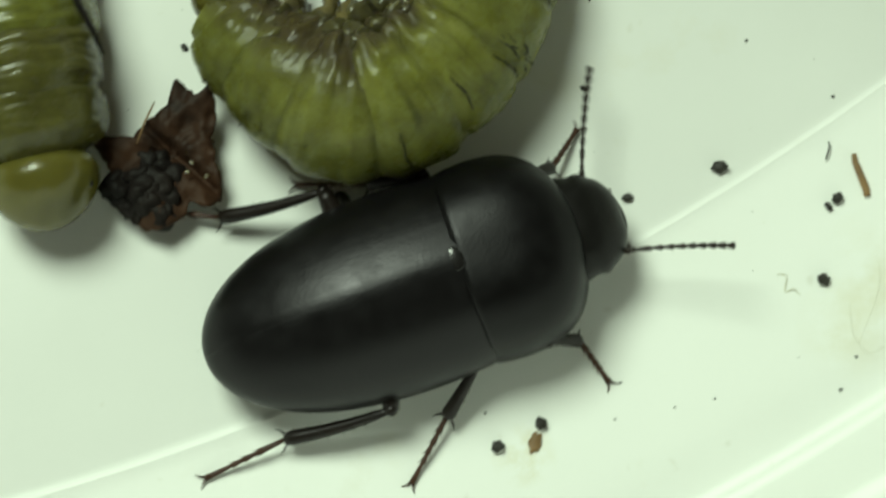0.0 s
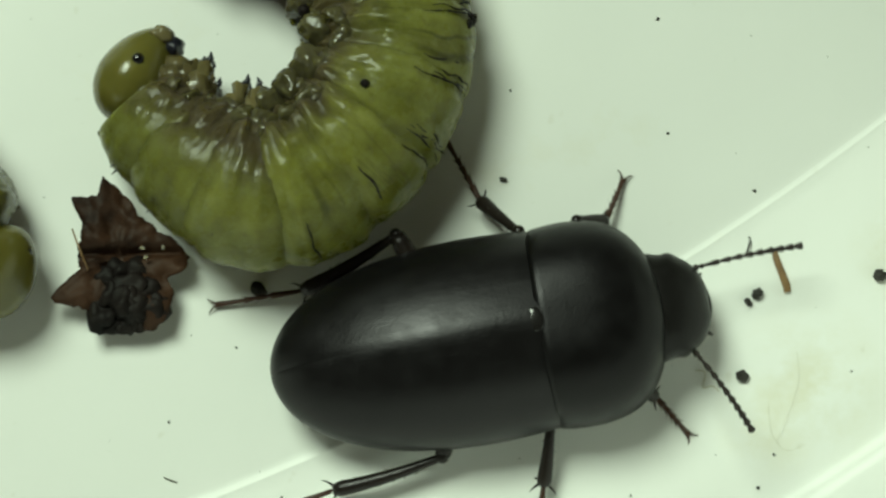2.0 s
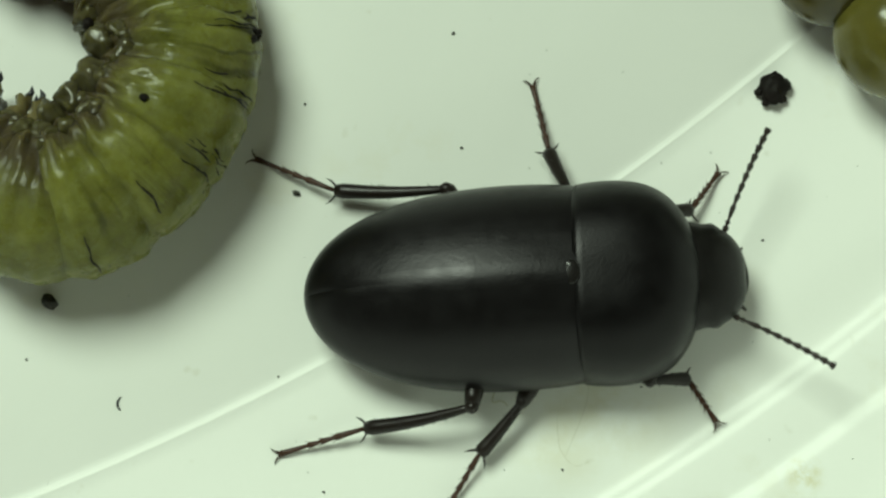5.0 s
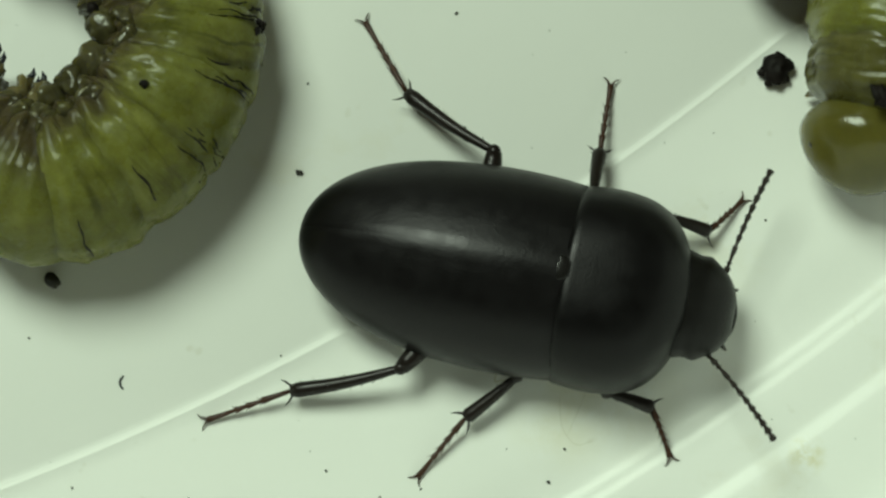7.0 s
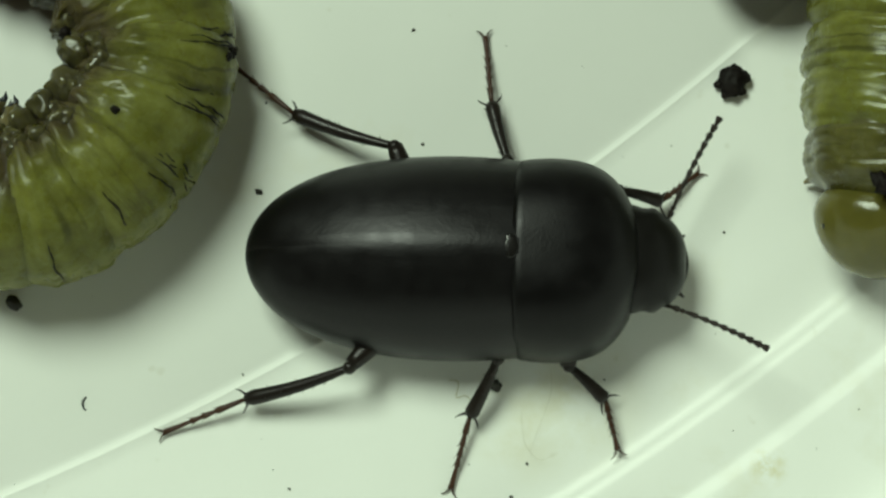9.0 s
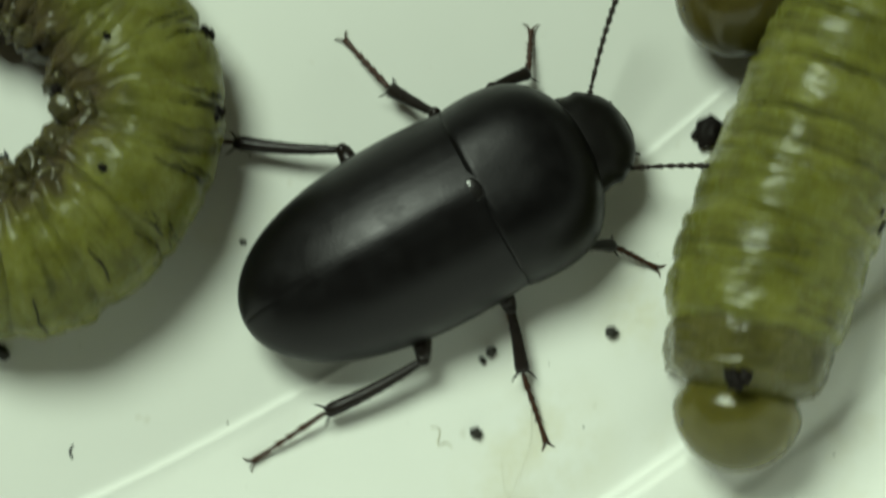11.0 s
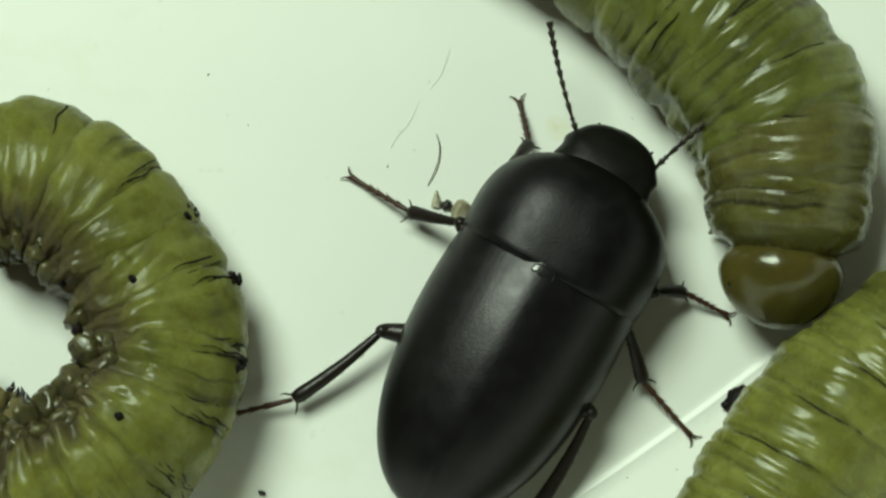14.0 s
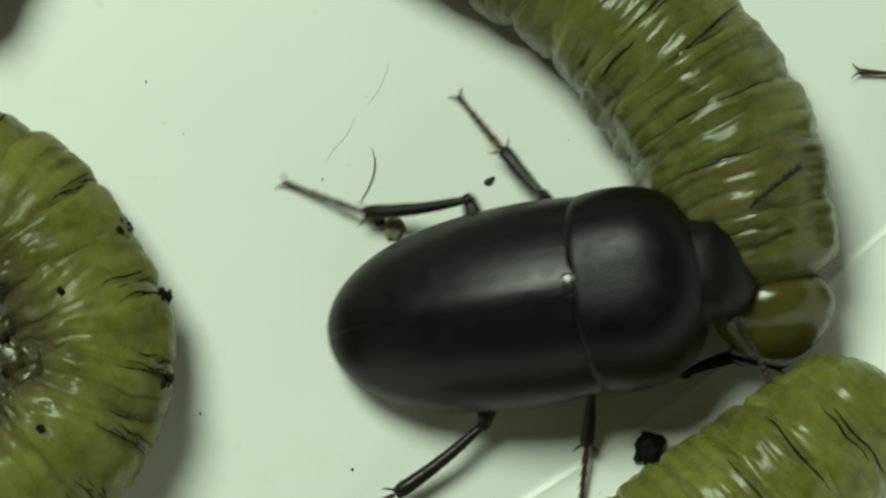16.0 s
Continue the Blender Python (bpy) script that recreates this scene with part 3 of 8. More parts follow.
GROUP = "green larvae in the tub"
_, CRAWL = larva_body("larva", "plump light green larva with amber head, crawling across the tub", LARVA, HEAD, 3.5, 28.0, 13, GROUP, 0.35, 3, mm(31.64, 13.70, 0), dark=1)
_, REST = larva_body("larva", "olive green wrinkled larva lying in a long curve", OLIVE, OLIVE_HEAD, 3.4, 30.0, 13, GROUP, 0.50, 3, mm(9.78, 15.98, 0), 0.27)


rnd = random.Random(23)
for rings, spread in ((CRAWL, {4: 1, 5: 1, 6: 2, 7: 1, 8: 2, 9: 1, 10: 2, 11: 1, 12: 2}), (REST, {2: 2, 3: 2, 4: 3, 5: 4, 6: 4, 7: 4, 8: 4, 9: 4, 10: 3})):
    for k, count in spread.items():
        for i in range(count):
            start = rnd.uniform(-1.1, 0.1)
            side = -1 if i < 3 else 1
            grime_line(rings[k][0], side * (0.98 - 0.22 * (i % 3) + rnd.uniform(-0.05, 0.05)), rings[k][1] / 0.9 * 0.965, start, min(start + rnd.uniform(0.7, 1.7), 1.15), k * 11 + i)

# dark crumbs stuck behind the crawling larva's head and on its flank
for k, x, y, z, q in ((1, 1.15, -0.45, 2.45, 0.34), (1, 1.0, -0.1, 2.6, 0.22), (4, 0.1, 3.1, 0.9, 0.3), (4, -0.4, 3.0, 1.2, 0.22), (5, 0.5, 3.2, 0.5, 0.2)):
    bm = bmesh.new()
    ball(bm, (x, y, z), (q * 1.2, q, q * 0.7), 30 * k, q * 40, 0.7, 3, 2.0)
    part("crumb", bm, CRUMB, CRAWL[k][0], "dark crumb stuck to the skin")


BACK_CRUMBS = (6, 7, 8)


def curled_larva():
    """A larva lying on its side, curled belly inwards round a hole."""
    t = thing("larva", "yellow-green larva curled on its side with its belly inwards", "larva", mm(-10.2, 8.15, 0), GROUP)
    ring, rings, first, span = 5.62, 13, 226.0, 256.0
    step = span / rings
    ln = radians(step) * ring
    for i in range(rings):
        a = first + step * (i + 0.5)
        u = i / (rings - 1)
        # the head end lies on a spiral, and the hind part is pressed a little flat
        lie = lambda v: ring - 1.28 * (1 - smooth01(v / 0.22)) + 0.26 * math.exp(-((v - 0.22) / 0.1) ** 2) + 0.12 * math.sin(math.pi * v) - 0.5 * math.exp(-((v - 0.70) / 0.085) ** 2) + 0.5 * math.exp(-((v - 0.94) / 0.1) ** 2)
        rr = lie(u)
        lean = math.atan2((lie(u + 0.02) - lie(u - 0.02)) / 0.04, rr * radians(span))
        prof = lambda q: 3.06 * min(0.71 + 1.7 * q, 1.0) * (1 - 0.03 * max(q - 0.66, 0) / 0.34)
        r0, r1 = prof(u + 0.5 / rings), prof(max(u - 0.5 / rings, 0))
        # the hind half sags flatter
        tall = 1 - 0.20 * smooth01((u - 0.40) / 0.25)
        z = 0.93 * tall * max(r0, r1)
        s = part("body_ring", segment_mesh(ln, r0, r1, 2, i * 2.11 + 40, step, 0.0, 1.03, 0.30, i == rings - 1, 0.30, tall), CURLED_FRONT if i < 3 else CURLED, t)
        # x to the head (against the way round), z outwards, y down
        c = radians(a)
        back, fore = Vector((math.cos(c), math.sin(c), 0)), Vector((math.sin(c), -math.cos(c), 0))
        place = Vector((rr * back.x, rr * back.y, z))
        fore = Matrix.Rotation(-lean, 3, "Z") @ fore
        back = Matrix.Rotation(-lean, 3, "Z") @ back
        up = back.cross(fore)
        m = Matrix((fore, up, back)).transposed().to_4x4()
        s.matrix_basis = Matrix.Translation(place * MM) @ m
        rnd = random.Random(i * 7 + 3)
        # legs along the belly, one pair a ring: jointed and clawed in front, soft knobs behind
        for sgn in (1, -1):
            bm = bmesh.new()
            low = -r1 * 0.80
            if i < 3:
                tube(bm, [(-0.1, sgn * r1 * 0.38, low + 0.4), (0.1, sgn * r1 * 0.44, low - 0.15), (0.22, sgn * r1 * 0.43, low - 0.45), (0.2, sgn * r1 * 0.40, low - 0.62), (0.36, sgn * r1 * 0.36, low - 0.95), (0.3, sgn * r1 * 0.33, low - 1.05), (0.42, sgn * r1 * 0.30, low - 1.3)], [0.58, 0.52, 0.46, 0.30, 0.34, 0.20, 0.08], 12)
                for v in bm.verts:
                    v.co += 0.16 * noise.noise_vector(v.co * 2.6 + Vector((i * 3.0, sgn, 0)))
                leg = part("leg", bm, PROLEG, s, "pale jointed leg with a dark claw")
            else:
                k = 1.0 if i < 7 else 0.72
                ball(bm, (rnd.uniform(-0.2, 0.2), sgn * r1 * tall * 0.50, -r1 * 0.86), (0.55 * k, 0.62 * k, 0.66 * k), rnd.uniform(-40, 40), i + sgn, 0.55, 3, 1.4)
                leg = part("proleg", bm, BELLY, s, "soft grey-brown belly foot")
            if i < 3:
                bm = bmesh.new()
                e = Vector((0.38, sgn * r1 * 0.31, low - 1.15))
                tube(bm, [e, e + Vector((0.02, 0.03, -0.24)), e + Vector((0.16, 0, -0.42))], [0.15, 0.11, 0.01], 7)
                part("claw", bm, CLAW, leg, "dark bluish pointed claw")
        # shiny warts between belly and flank
        for k in range(3 if i < 7 else 1):
            bm = bmesh.new()
            ang = rnd.uniform(0.55, 1.15)
            q = rnd.uniform(0.30, 0.52) if i < 7 else 0.26
            ball(bm, (rnd.uniform(-0.5, 0.5) * ln * 0.7, -r1 * tall * math.cos(ang) * 0.93, -r1 * math.sin(ang) * 0.93), (q * 1.2, q * 0.8, q), rnd.uniform(0, 180), k + i * 3, 0.55, 3, 1.2)
            part("wart", bm, BELLY, s)

        def crumb(x, y, z, q, seed):
            bm = bmesh.new()
            ball(bm, (x, -y, z), (q * 1.4, q, q), seed * 50, seed, 0.9, 2, 2.5)
            part("crumb", bm, CRUMB, s, "dark crumb stuck to the skin")

        for k in range(3):
            w = rnd.uniform(0.1, 0.75)
            crumb(rnd.uniform(-0.3, 0.3) * ln, r1 * tall * w * 0.9, -r1 * math.sqrt(1 - w * w) - 0.02, rnd.uniform(0.08, 0.2), k + i)
        if i in (1, 5, 8):
            crumb(0.2, r1 * tall * 0.99, -0.25, 0.15, i)
        if i == 7:
            for k in range(5):
                crumb(rnd.uniform(-0.4, 0.4), r1 * 0.5 + rnd.uniform(-0.3, 0.3), -r1 * 0.98, rnd.uniform(0.16, 0.3), k)
        if i in BACK_CRUMBS:
            for k in range(9):
                ang = rnd.uniform(-0.1, 0.5)
                crumb(rnd.uniform(-0.72, -0.45) * ln, r1 * math.sin(ang) * tall, r1 * math.cos(ang) * 1.02, rnd.uniform(0.05, 0.14), k + i)
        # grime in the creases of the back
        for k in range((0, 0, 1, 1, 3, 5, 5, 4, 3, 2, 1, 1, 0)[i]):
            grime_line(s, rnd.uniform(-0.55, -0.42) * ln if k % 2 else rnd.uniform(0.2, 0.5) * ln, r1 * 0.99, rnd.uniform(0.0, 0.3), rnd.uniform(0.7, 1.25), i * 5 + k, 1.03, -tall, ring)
        # a fringe of short dark bristles on the neck's back, and a few along the rest
        for k in range(6 if i < 2 else 3):
            bm = bmesh.new()
            x, ang = rnd.uniform(-0.5, 0.5) * ln, rnd.uniform(-0.15, 0.35)
            base = Vector((x, -r1 * tall * math.sin(ang) * 0.97, r1 * math.cos(ang) * 0.98))
            out = Vector((rnd.uniform(-0.12, 0.12), 0.05, rnd.uniform(0.12, 0.3) * (1.3 if i < 2 else 0.7)))
            tube(bm, [base, base + out], [0.06, 0.015], 5)
            part("bristle", bm, CRUMB, s)
    neck = part("body_ring", segment_mesh(1.9, 2.1, 1.6, 3, 77.0, 0, 0.0, 1.0, 0.36, lumps=0.35), CURLED_FRONT, t, "brownish wrinkled neck ring")
    for k in range(2):
        bm = bmesh.new()
        x = -0.5 + 1.0 * k
        tube(bm, [(x, -0.75, -1.3), (x + 0.2, -0.85, -1.8), (x + 0.15, -0.7, -2.15), (x + 0.1, -0.6, -2.4)], [0.55, 0.46, 0.30, 0.08], 10)
        for v in bm.verts:
            v.co += 0.15 * noise.noise_vector(v.co * 2.6)
        leg = part("leg", bm, PROLEG, neck, "pale jointed leg with a dark claw")
        bm = bmesh.new()
        tube(bm, [(x + 0.12, -0.62, -2.25), (x + 0.2, -0.6, -2.5), (x + 0.34, -0.6, -2.65)], [0.15, 0.11, 0.01], 7)
        part("claw", bm, CLAW, leg, "dark bluish pointed claw")
    h = part("head", larva_head_mesh(1.75, 2.25, 1.38), HEAD, t, "smooth amber-green head capsule")
    for s in (1, -1):
        bm = bmesh.new()
        ball(bm, (0.55, s * 1.60, -0.05), (0.24, 0.18, 0.24), cuts=2)
        part("eye", bm, EYE, h, "round black eye spot")
    bm = bmesh.new()
    ball(bm, (1.75, -0.3, -0.75), (0.42, 0.7, 0.36), seed=2.0, rough=0.5, cuts=3)
    part("mandible", bm, CLAW, h, "dark brown biting jaw")
    bm = bmesh.new()
    ball(bm, (1.9, -0.7, -0.2), (0.35, 0.45, 0.5), seed=4.0, rough=0.4, cuts=3)
    part("lip", bm, PROLEG, h, "pale yellow upper lip")
    for k in range(2):
        bm = bmesh.new()
        tube(bm, [(1.0 - 0.4 * k, -0.9, -1.0), (1.25 - 0.4 * k, -1.0, -1.45), (1.45 - 0.4 * k, -0.9, -1.75)], [0.4, 0.36, 0.14], 9)
        part("palp", bm, PROLEG, h, "short pale palp")
    return t, h, neck


CURL, CURL_HEAD, CURL_NECK = curled_larva()
EDGE, _ = larva_body("larva", "green larva with amber head at the side of the tub", LARVA, HEAD, 3.1, 26.0, 12, GROUP, 0.4, 3)
bm = bmesh.new()
tube(bm, [(4.76, 2.4, 5.2), (6.29, 2.69, 5), (7.46, 3.04, 4.6), (8.25, 3.2, 4)], [0.09, 0.13, 0.12, 0.05], 8)
part("stalk", bm, CRUMB, EDGE, "thin black stalk stuck to the flank")
FAR, _ = larva_body("larva", "brownish green larva lying apart from the others", OLIVE, OLIVE_HEAD, 3.0, 24.0, 12, GROUP, 0.4, 3, mm(-16.0, 25.5, 0, 0, 0, 84))


# ---- scraps on the floor ----
def leaf_scrap():
    """A curled dry leaf scrap with pointed lobes, caked with black crumbs."""
    t = thing("leaf_scrap", "curled brown dry leaf scrap caked with black crumbs", "leaf")
    # lobes round the middle: degrees, reach and lift of each tip or bay
    mid = (-0.35, -1.0)
    lobes = [(3, 2.5, 0.4), (33, 1.7, 0.4), (66, 1.7, 0.4), (86, 2.3, 0.4), (101, 3.0, 0.9), (109, 2.3, 0.4), (129, 2.8, 0.9), (137, 1.8, 0.4), (153, 1.6, 0.4), (167, 1.6, 0.4), (197, 1.5, 0.4), (205, 2.2, 0.4), (211, 3.0, 0.4), (231, 2.4, 0.4), (253, 2.2, 0.4), (272, 2.2, 0.4), (283, 2.8, 0.4), (298, 3.0, 0.4), (310, 2.8, 0.4), (327, 2.4, 0.4), (335, 1.9, 0.4), (351, 2.6, 0.4)]
    ends = lobes + [(lobes[0][0] + 360, lobes[0][1], lobes[0][2])]

    def rim(a):
        a = (a - lobes[0][0]) % 360 + lobes[0][0]
        i = max(j for j in range(len(lobes)) if lobes[j][0] <= a)
        w = (a - ends[i][0]) / (ends[i + 1][0] - ends[i][0])
        return [ends[i][n] * (1 - w) + ends[i + 1][n] * w for n in (1, 2)]

    bm = bmesh.new()
    around, steps = 150, 14
    tops = []
    for q in range(1, steps + 1):
        f = q / steps
        ring = []
        for k in range(around):
            a = k * 360 / around
            r, z = rim(a)
            r *= 1 + 0.05 * noise.noise(Vector((a * 0.21, 1.7, 0))) * f
            c = radians(a)
            x, y = r * f * math.cos(c), r * f * math.sin(c)
            crumple = 0.34 * noise.noise(Vector((x * 0.9, y * 0.9, 3.3))) + 0.20 * noise.noise(Vector((x * 2.6, y * 2.6, 8.1)))
            # a raised rib runs up between the two upper points, and a fold lies across
            rib = 0.35 * math.exp(-((x + 0.75) / 0.3) ** 2) * smooth01(y / 1.2)
            fold = -0.4 * math.exp(-((y - 0.15) / 0.16) ** 2)
            ring.append((mid[0] + x, mid[1] + y, max(0.75 + 0.6 * math.sin(f * 2.4) * (1 - 0.5 * f) + z * f * 0.5 + crumple + rib + fold, 0.12)))
        tops.append(ring)
    # the outer rims meet, the two middles are closed
    grid(bm, tops + [[(x, y, z - 0.09) for x, y, z in r] for r in tops[::-1]])
    bmesh.ops.recalc_face_normals(bm, faces=bm.faces)
    part("leaf_blade", bm, LEAF, t, "dark brown crinkled blade with pointed lobes")
    rnd = random.Random(5)
    bm = bmesh.new()
    for i in range(30):
        a, d = rnd.uniform(0, math.tau), rnd.uniform(0, 1) ** 0.6
        size = rnd.uniform(0.32, 0.66)
        ball(bm, (-0.05 + 1.35 * d * math.cos(a), -2.55 + 1.05 * d * math.sin(a), 0.85 + 0.55 * (1 - d)), (size, size * rnd.uniform(0.7, 1.1), size * 0.8), i * 31, i * 1.7, 0.6, 3, 1.5)
    part("crumb_cake", bm, CRUMB, t, "black crumbs stuck together in a cake")
    bm = bmesh.new()
    tube(bm, [(-2.05, 0.0, 1.5), (-1.75, -0.8, 1.75), (-1.45, -1.55, 1.6)], [0.03, 0.04, 0.03], 6)
    part("straw_hair", bm, STRAW, t, "thin pale straw")
    for i in range(3):
        bm = bmesh.new()
        ball(bm, (rnd.uniform(0.4, 1.3), rnd.uniform(-1.5, -0.6), 1.5), (0.10, 0.07, 0.05), i * 40, i, 0.5, 2, 2.0)
        part("grit", bm, HUSK, t, "pale grain of grit")
    return t


SCRAP = leaf_scrap()


def pellet(x, y, size, turn, seed, rough=0.5):
    bm = bmesh.new()
    ball(bm, (0, 0, 0), (size[0], size[1], size[2]), turn, seed, rough, 3, 1.8)
    ob = part("frass_pellet", bm, FRASS)
    ob.matrix_basis = mm(x, y, floor_z(x, y) + size[2] * 0.88)
    return tagged(ob, "dry black frass pellet on the tub floor", "pellet", "frass pellets on the floor")


PELLETS = [(4.32, 0.12, (0.28, 0.21, 0.20), 0), (8.68, -1.13, (0.23, 0.19, 0.18), 40), (8.34, -1.43, (0.18, 0.12, 0.12), 120), (8.07, -4.2, (0.20, 0.23, 0.19), 60),
           (13.25, -0.45, (0.22, 0.22, 0.20), 10), (-4.15, -10.27, (0.22, 0.22, 0.2), 0), (-2.55, -9.45, (0.21, 0.22, 0.2), 20), (-9.79, -0.9, (0.32, 0.24, 0.2), 130),
           (-0.68, 3.25, (0.15, 0.09, 0.08), 160), (-15.69, 5.04, (0.12, 0.14, 0.08), 30),
           (9.76, 16.36, (0.22, 0.10, 0.09), 38), (5.71, 14.5, (0.22, 0.18, 0.16), 10), (0.85, -0.97, (0.2, 0.15, 0.14), 15), (-19.6, 1.1, (0.10, 0.13, 0.08), 30)]
STRAY = []
for i, (x, y, size, turn) in enumerate(PELLETS):
    STRAY.append(pellet(x, y, size, turn, i * 1.9 + 0.4))

# a large knobbly lump
bm = bmesh.new()
ball(bm, (0, 0, 0), (0.55, 0.55, 0.40), 20, 3.0, 0.55, 3, 2.4)
for i, (x, y) in enumerate([(-0.5, -0.1), (-0.25, -0.48), (0.42, 0.25), (0.1, 0.5), (0.35, -0.35)]):
    ball(bm, (x, y, -0.08), (0.2, 0.17, 0.16), i * 40, i * 2.2, 0.4, 2, 2.0)
LUMP = part("frass_lump", bm, CRUMB)
LUMP.matrix_basis = mm(17.05, 7.3, 0.36)
tagged(LUMP, "knobbly black lump of frass on the tub floor", "lump")

# straw splinter
bm = bmesh.new()
tube(bm, [(0, 0.85, 0), (0.06, 0.5, 0.03), (0.24, 0.0, 0.05), (0.42, -0.5, 0.03), (0.46, -0.75, 0)], [0.10, 0.13, 0.14, 0.15, 0.13], 10, 0.7)
splinter = part("straw_splinter", bm, STRAW, smooth=False)
splinter.matrix_basis = mm(9.35, -0.3, floor_z(9.35, -0.3) + 0.09)
tagged(splinter, "short tan straw splinter on the tub floor", "straw")

# brown seed bit below a pellet
bm = bmesh.new()
ball(bm, (0, 0, 0), (0.22, 0.42, 0.14), -14, 1.1, 0.5, 3, 2.0)
bit = part("bark_bit", bm, STRAW)
bit.matrix_basis = mm(-2.78, -10.15, 0.12)
tagged(bit, "small brown bark bit on the tub floor", "bark")

# husk pieces
bm = bmesh.new()
ball(bm, (0, 0, 0), (0.36, 0.46, 0.22), -10, 4.0, 0.35, 3, 1.6)
husk = part("seed_husk", bm, HUSK)
husk.matrix_basis = mm(6.28, 14.28, 0.20)
tagged(husk, "pale brown seed husk on the tub floor", "husk")
bm = bmesh.new()
tube(bm, [(0, -0.35, 0), (0.02, -0.05, 0.02), (0.0, 0.32, 0)], [0.17, 0.16, 0.03], 8, 0.5)
flake = part("seed_flake", bm, HUSK, smooth=False)
flake.matrix_basis = mm(5.32, 14.75, 0.09)
tagged(flake, "thin pale triangular flake beside a husk", "flake")


def fibre(name, label, points, r, mat):
    bm = bmesh.new()
    p = [Vector((x, y, z)) for x, y, z in points]
    fine = []
    for i in range(len(p) - 1):
        a, b, c, d = p[max(i - 1, 0)], p[i], p[i + 1], p[min(i + 2, len(p) - 1)]
        for k in range(6):
            u = k / 6
            fine.append(0.5 * (2 * b + (c - a) * u + (2 * a - 5 * b + 4 * c - d) * u * u + (3 * b - a - 3 * c + d) * u ** 3))
    fine.append(p[-1])
    fine = [q + Vector((0, 0, floor_z(q.x, q.y))) for q in fine]
    tube(bm, fine, [r * (0.6 + 0.4 * math.sin(math.pi * (0.1 + 0.8 * i / (len(fine) - 1)))) for i in range(len(fine))], 6)
    return tagged(part(name, bm, mat), label, "fibre")


fibre("hair", "thin dark curved hair on the tub floor", [(5.22, 17.25, 0.04), (5.36, 16.8, 0.1), (5.34, 16.2, 0.12), (5.15, 15.6, 0.08), (4.98, 15.25, 0.04)], 0.022, FIBRE)
fibre("hair", "short dark curved hair on the tub floor", [(-7.10, -4.42, 0.03), (-7.22, -4.6, 0.05), (-7.20, -4.8, 0.05), (-7.1, -4.92, 0.03)], 0.04, CLAW)
fibre("hair", "thin stalk on a frass pellet", [(8.30, 0.35, 0.12), (8.36, 0.55, 0.2), (8.45, 0.85, 0.16), (8.42, 1.05, 0.06)], 0.035, FRASS)
fibre("fibre", "fine pale curled fibre on the tub floor", [(6.35, -3.95, 0.03), (6.7, -4.05, 0.05), (6.62, -4.6, 0.05), (6.95, -4.55, 0.05), (7.2, -4.75, 0.03)], 0.022, FAINT)
fibre("fibre", "fine pale curled fibre on the tub floor", [(10.1, -3.3, 0.08), (10.15, -4.3, 0.12), (9.85, -5.3, 0.14), (9.3, -6.6, 0.14)], 0.006, FAINT)
fibre("fibre", "fine pale curled fibre on the tub floor", [(9.0, -5.2, 0.14), (9.1, -6.3, 0.16), (9.6, -6.95, 0.2), (10.2, -6.8, 0.2)], 0.006, FAINT)
fibre("fibre", "fine pale long fibre on the tub floor", [(4.5, 18.5, 0.015), (4.2, 17.7, 0.02), (3.75, 17.1, 0.02), (3.5, 16.6, 0.015)], 0.006, FAINT)
fibre("fibre", "fine pale long fibre on the tub floor", [(5.6, 20.6, 0.03), (5.3, 19.6, 0.05), (4.9, 19.0, 0.03)], 0.006, FAINT)
fibre("hair", "tiny dark hair on the tub floor", [(-13.25, -7.85, 0.03), (-13.0, -7.95, 0.05), (-12.75, -8.05, 0.03)], 0.03, FIBRE)

# specks of dust
SPECKS = [(-10.62, -3.03), (5.17, 9.39), (-0.4, 6.65), (-1.29, -3.65), (0.42, -7.94), (5.12, 9.35), (3.43, 15.93), (5.47, 4.99), (8.67, 2.79), (-13.08, -5.79), (12.11, -4.02), (16.68, 1.49), (-3.59, 19.2),
          (0.2, -9.3), (2.4, -8.9), (-8.9, -8.6), (-4.6, -9.0), (3.9, -8.6), (8.6, -8.3), (9.2, -7.1)]
bm = bmesh.new()
rnd = random.Random(11)
for x, y in SPECKS:
    r = rnd.uniform(0.035, 0.06)
    ball(bm, (x, y, r * 0.6 + floor_z(x, y)), (r * 1.3, r, r), rnd.uniform(0, 180), x, 0.5, 1, 2.0)
for i in range(80):
    x, y = rnd.uniform(-22, 26), rnd.uniform(-8, 24)
    r = rnd.uniform(0.010, 0.026)
    ball(bm, (x, y, r * 0.7 + floor_z(x, y)), (r * 1.4, r, r), rnd.uniform(0, 180), x, 0.5, 1, 2.0)
tagged(part("dust_specks", bm, FRASS), "tiny dark dust specks strewn on the floor", "dust", kind="stuff")

# a second beetle, of which a foot comes into view
OTHER = copy_thing(BEETLE, mm(37, 28, 0, 0, 0, 110))


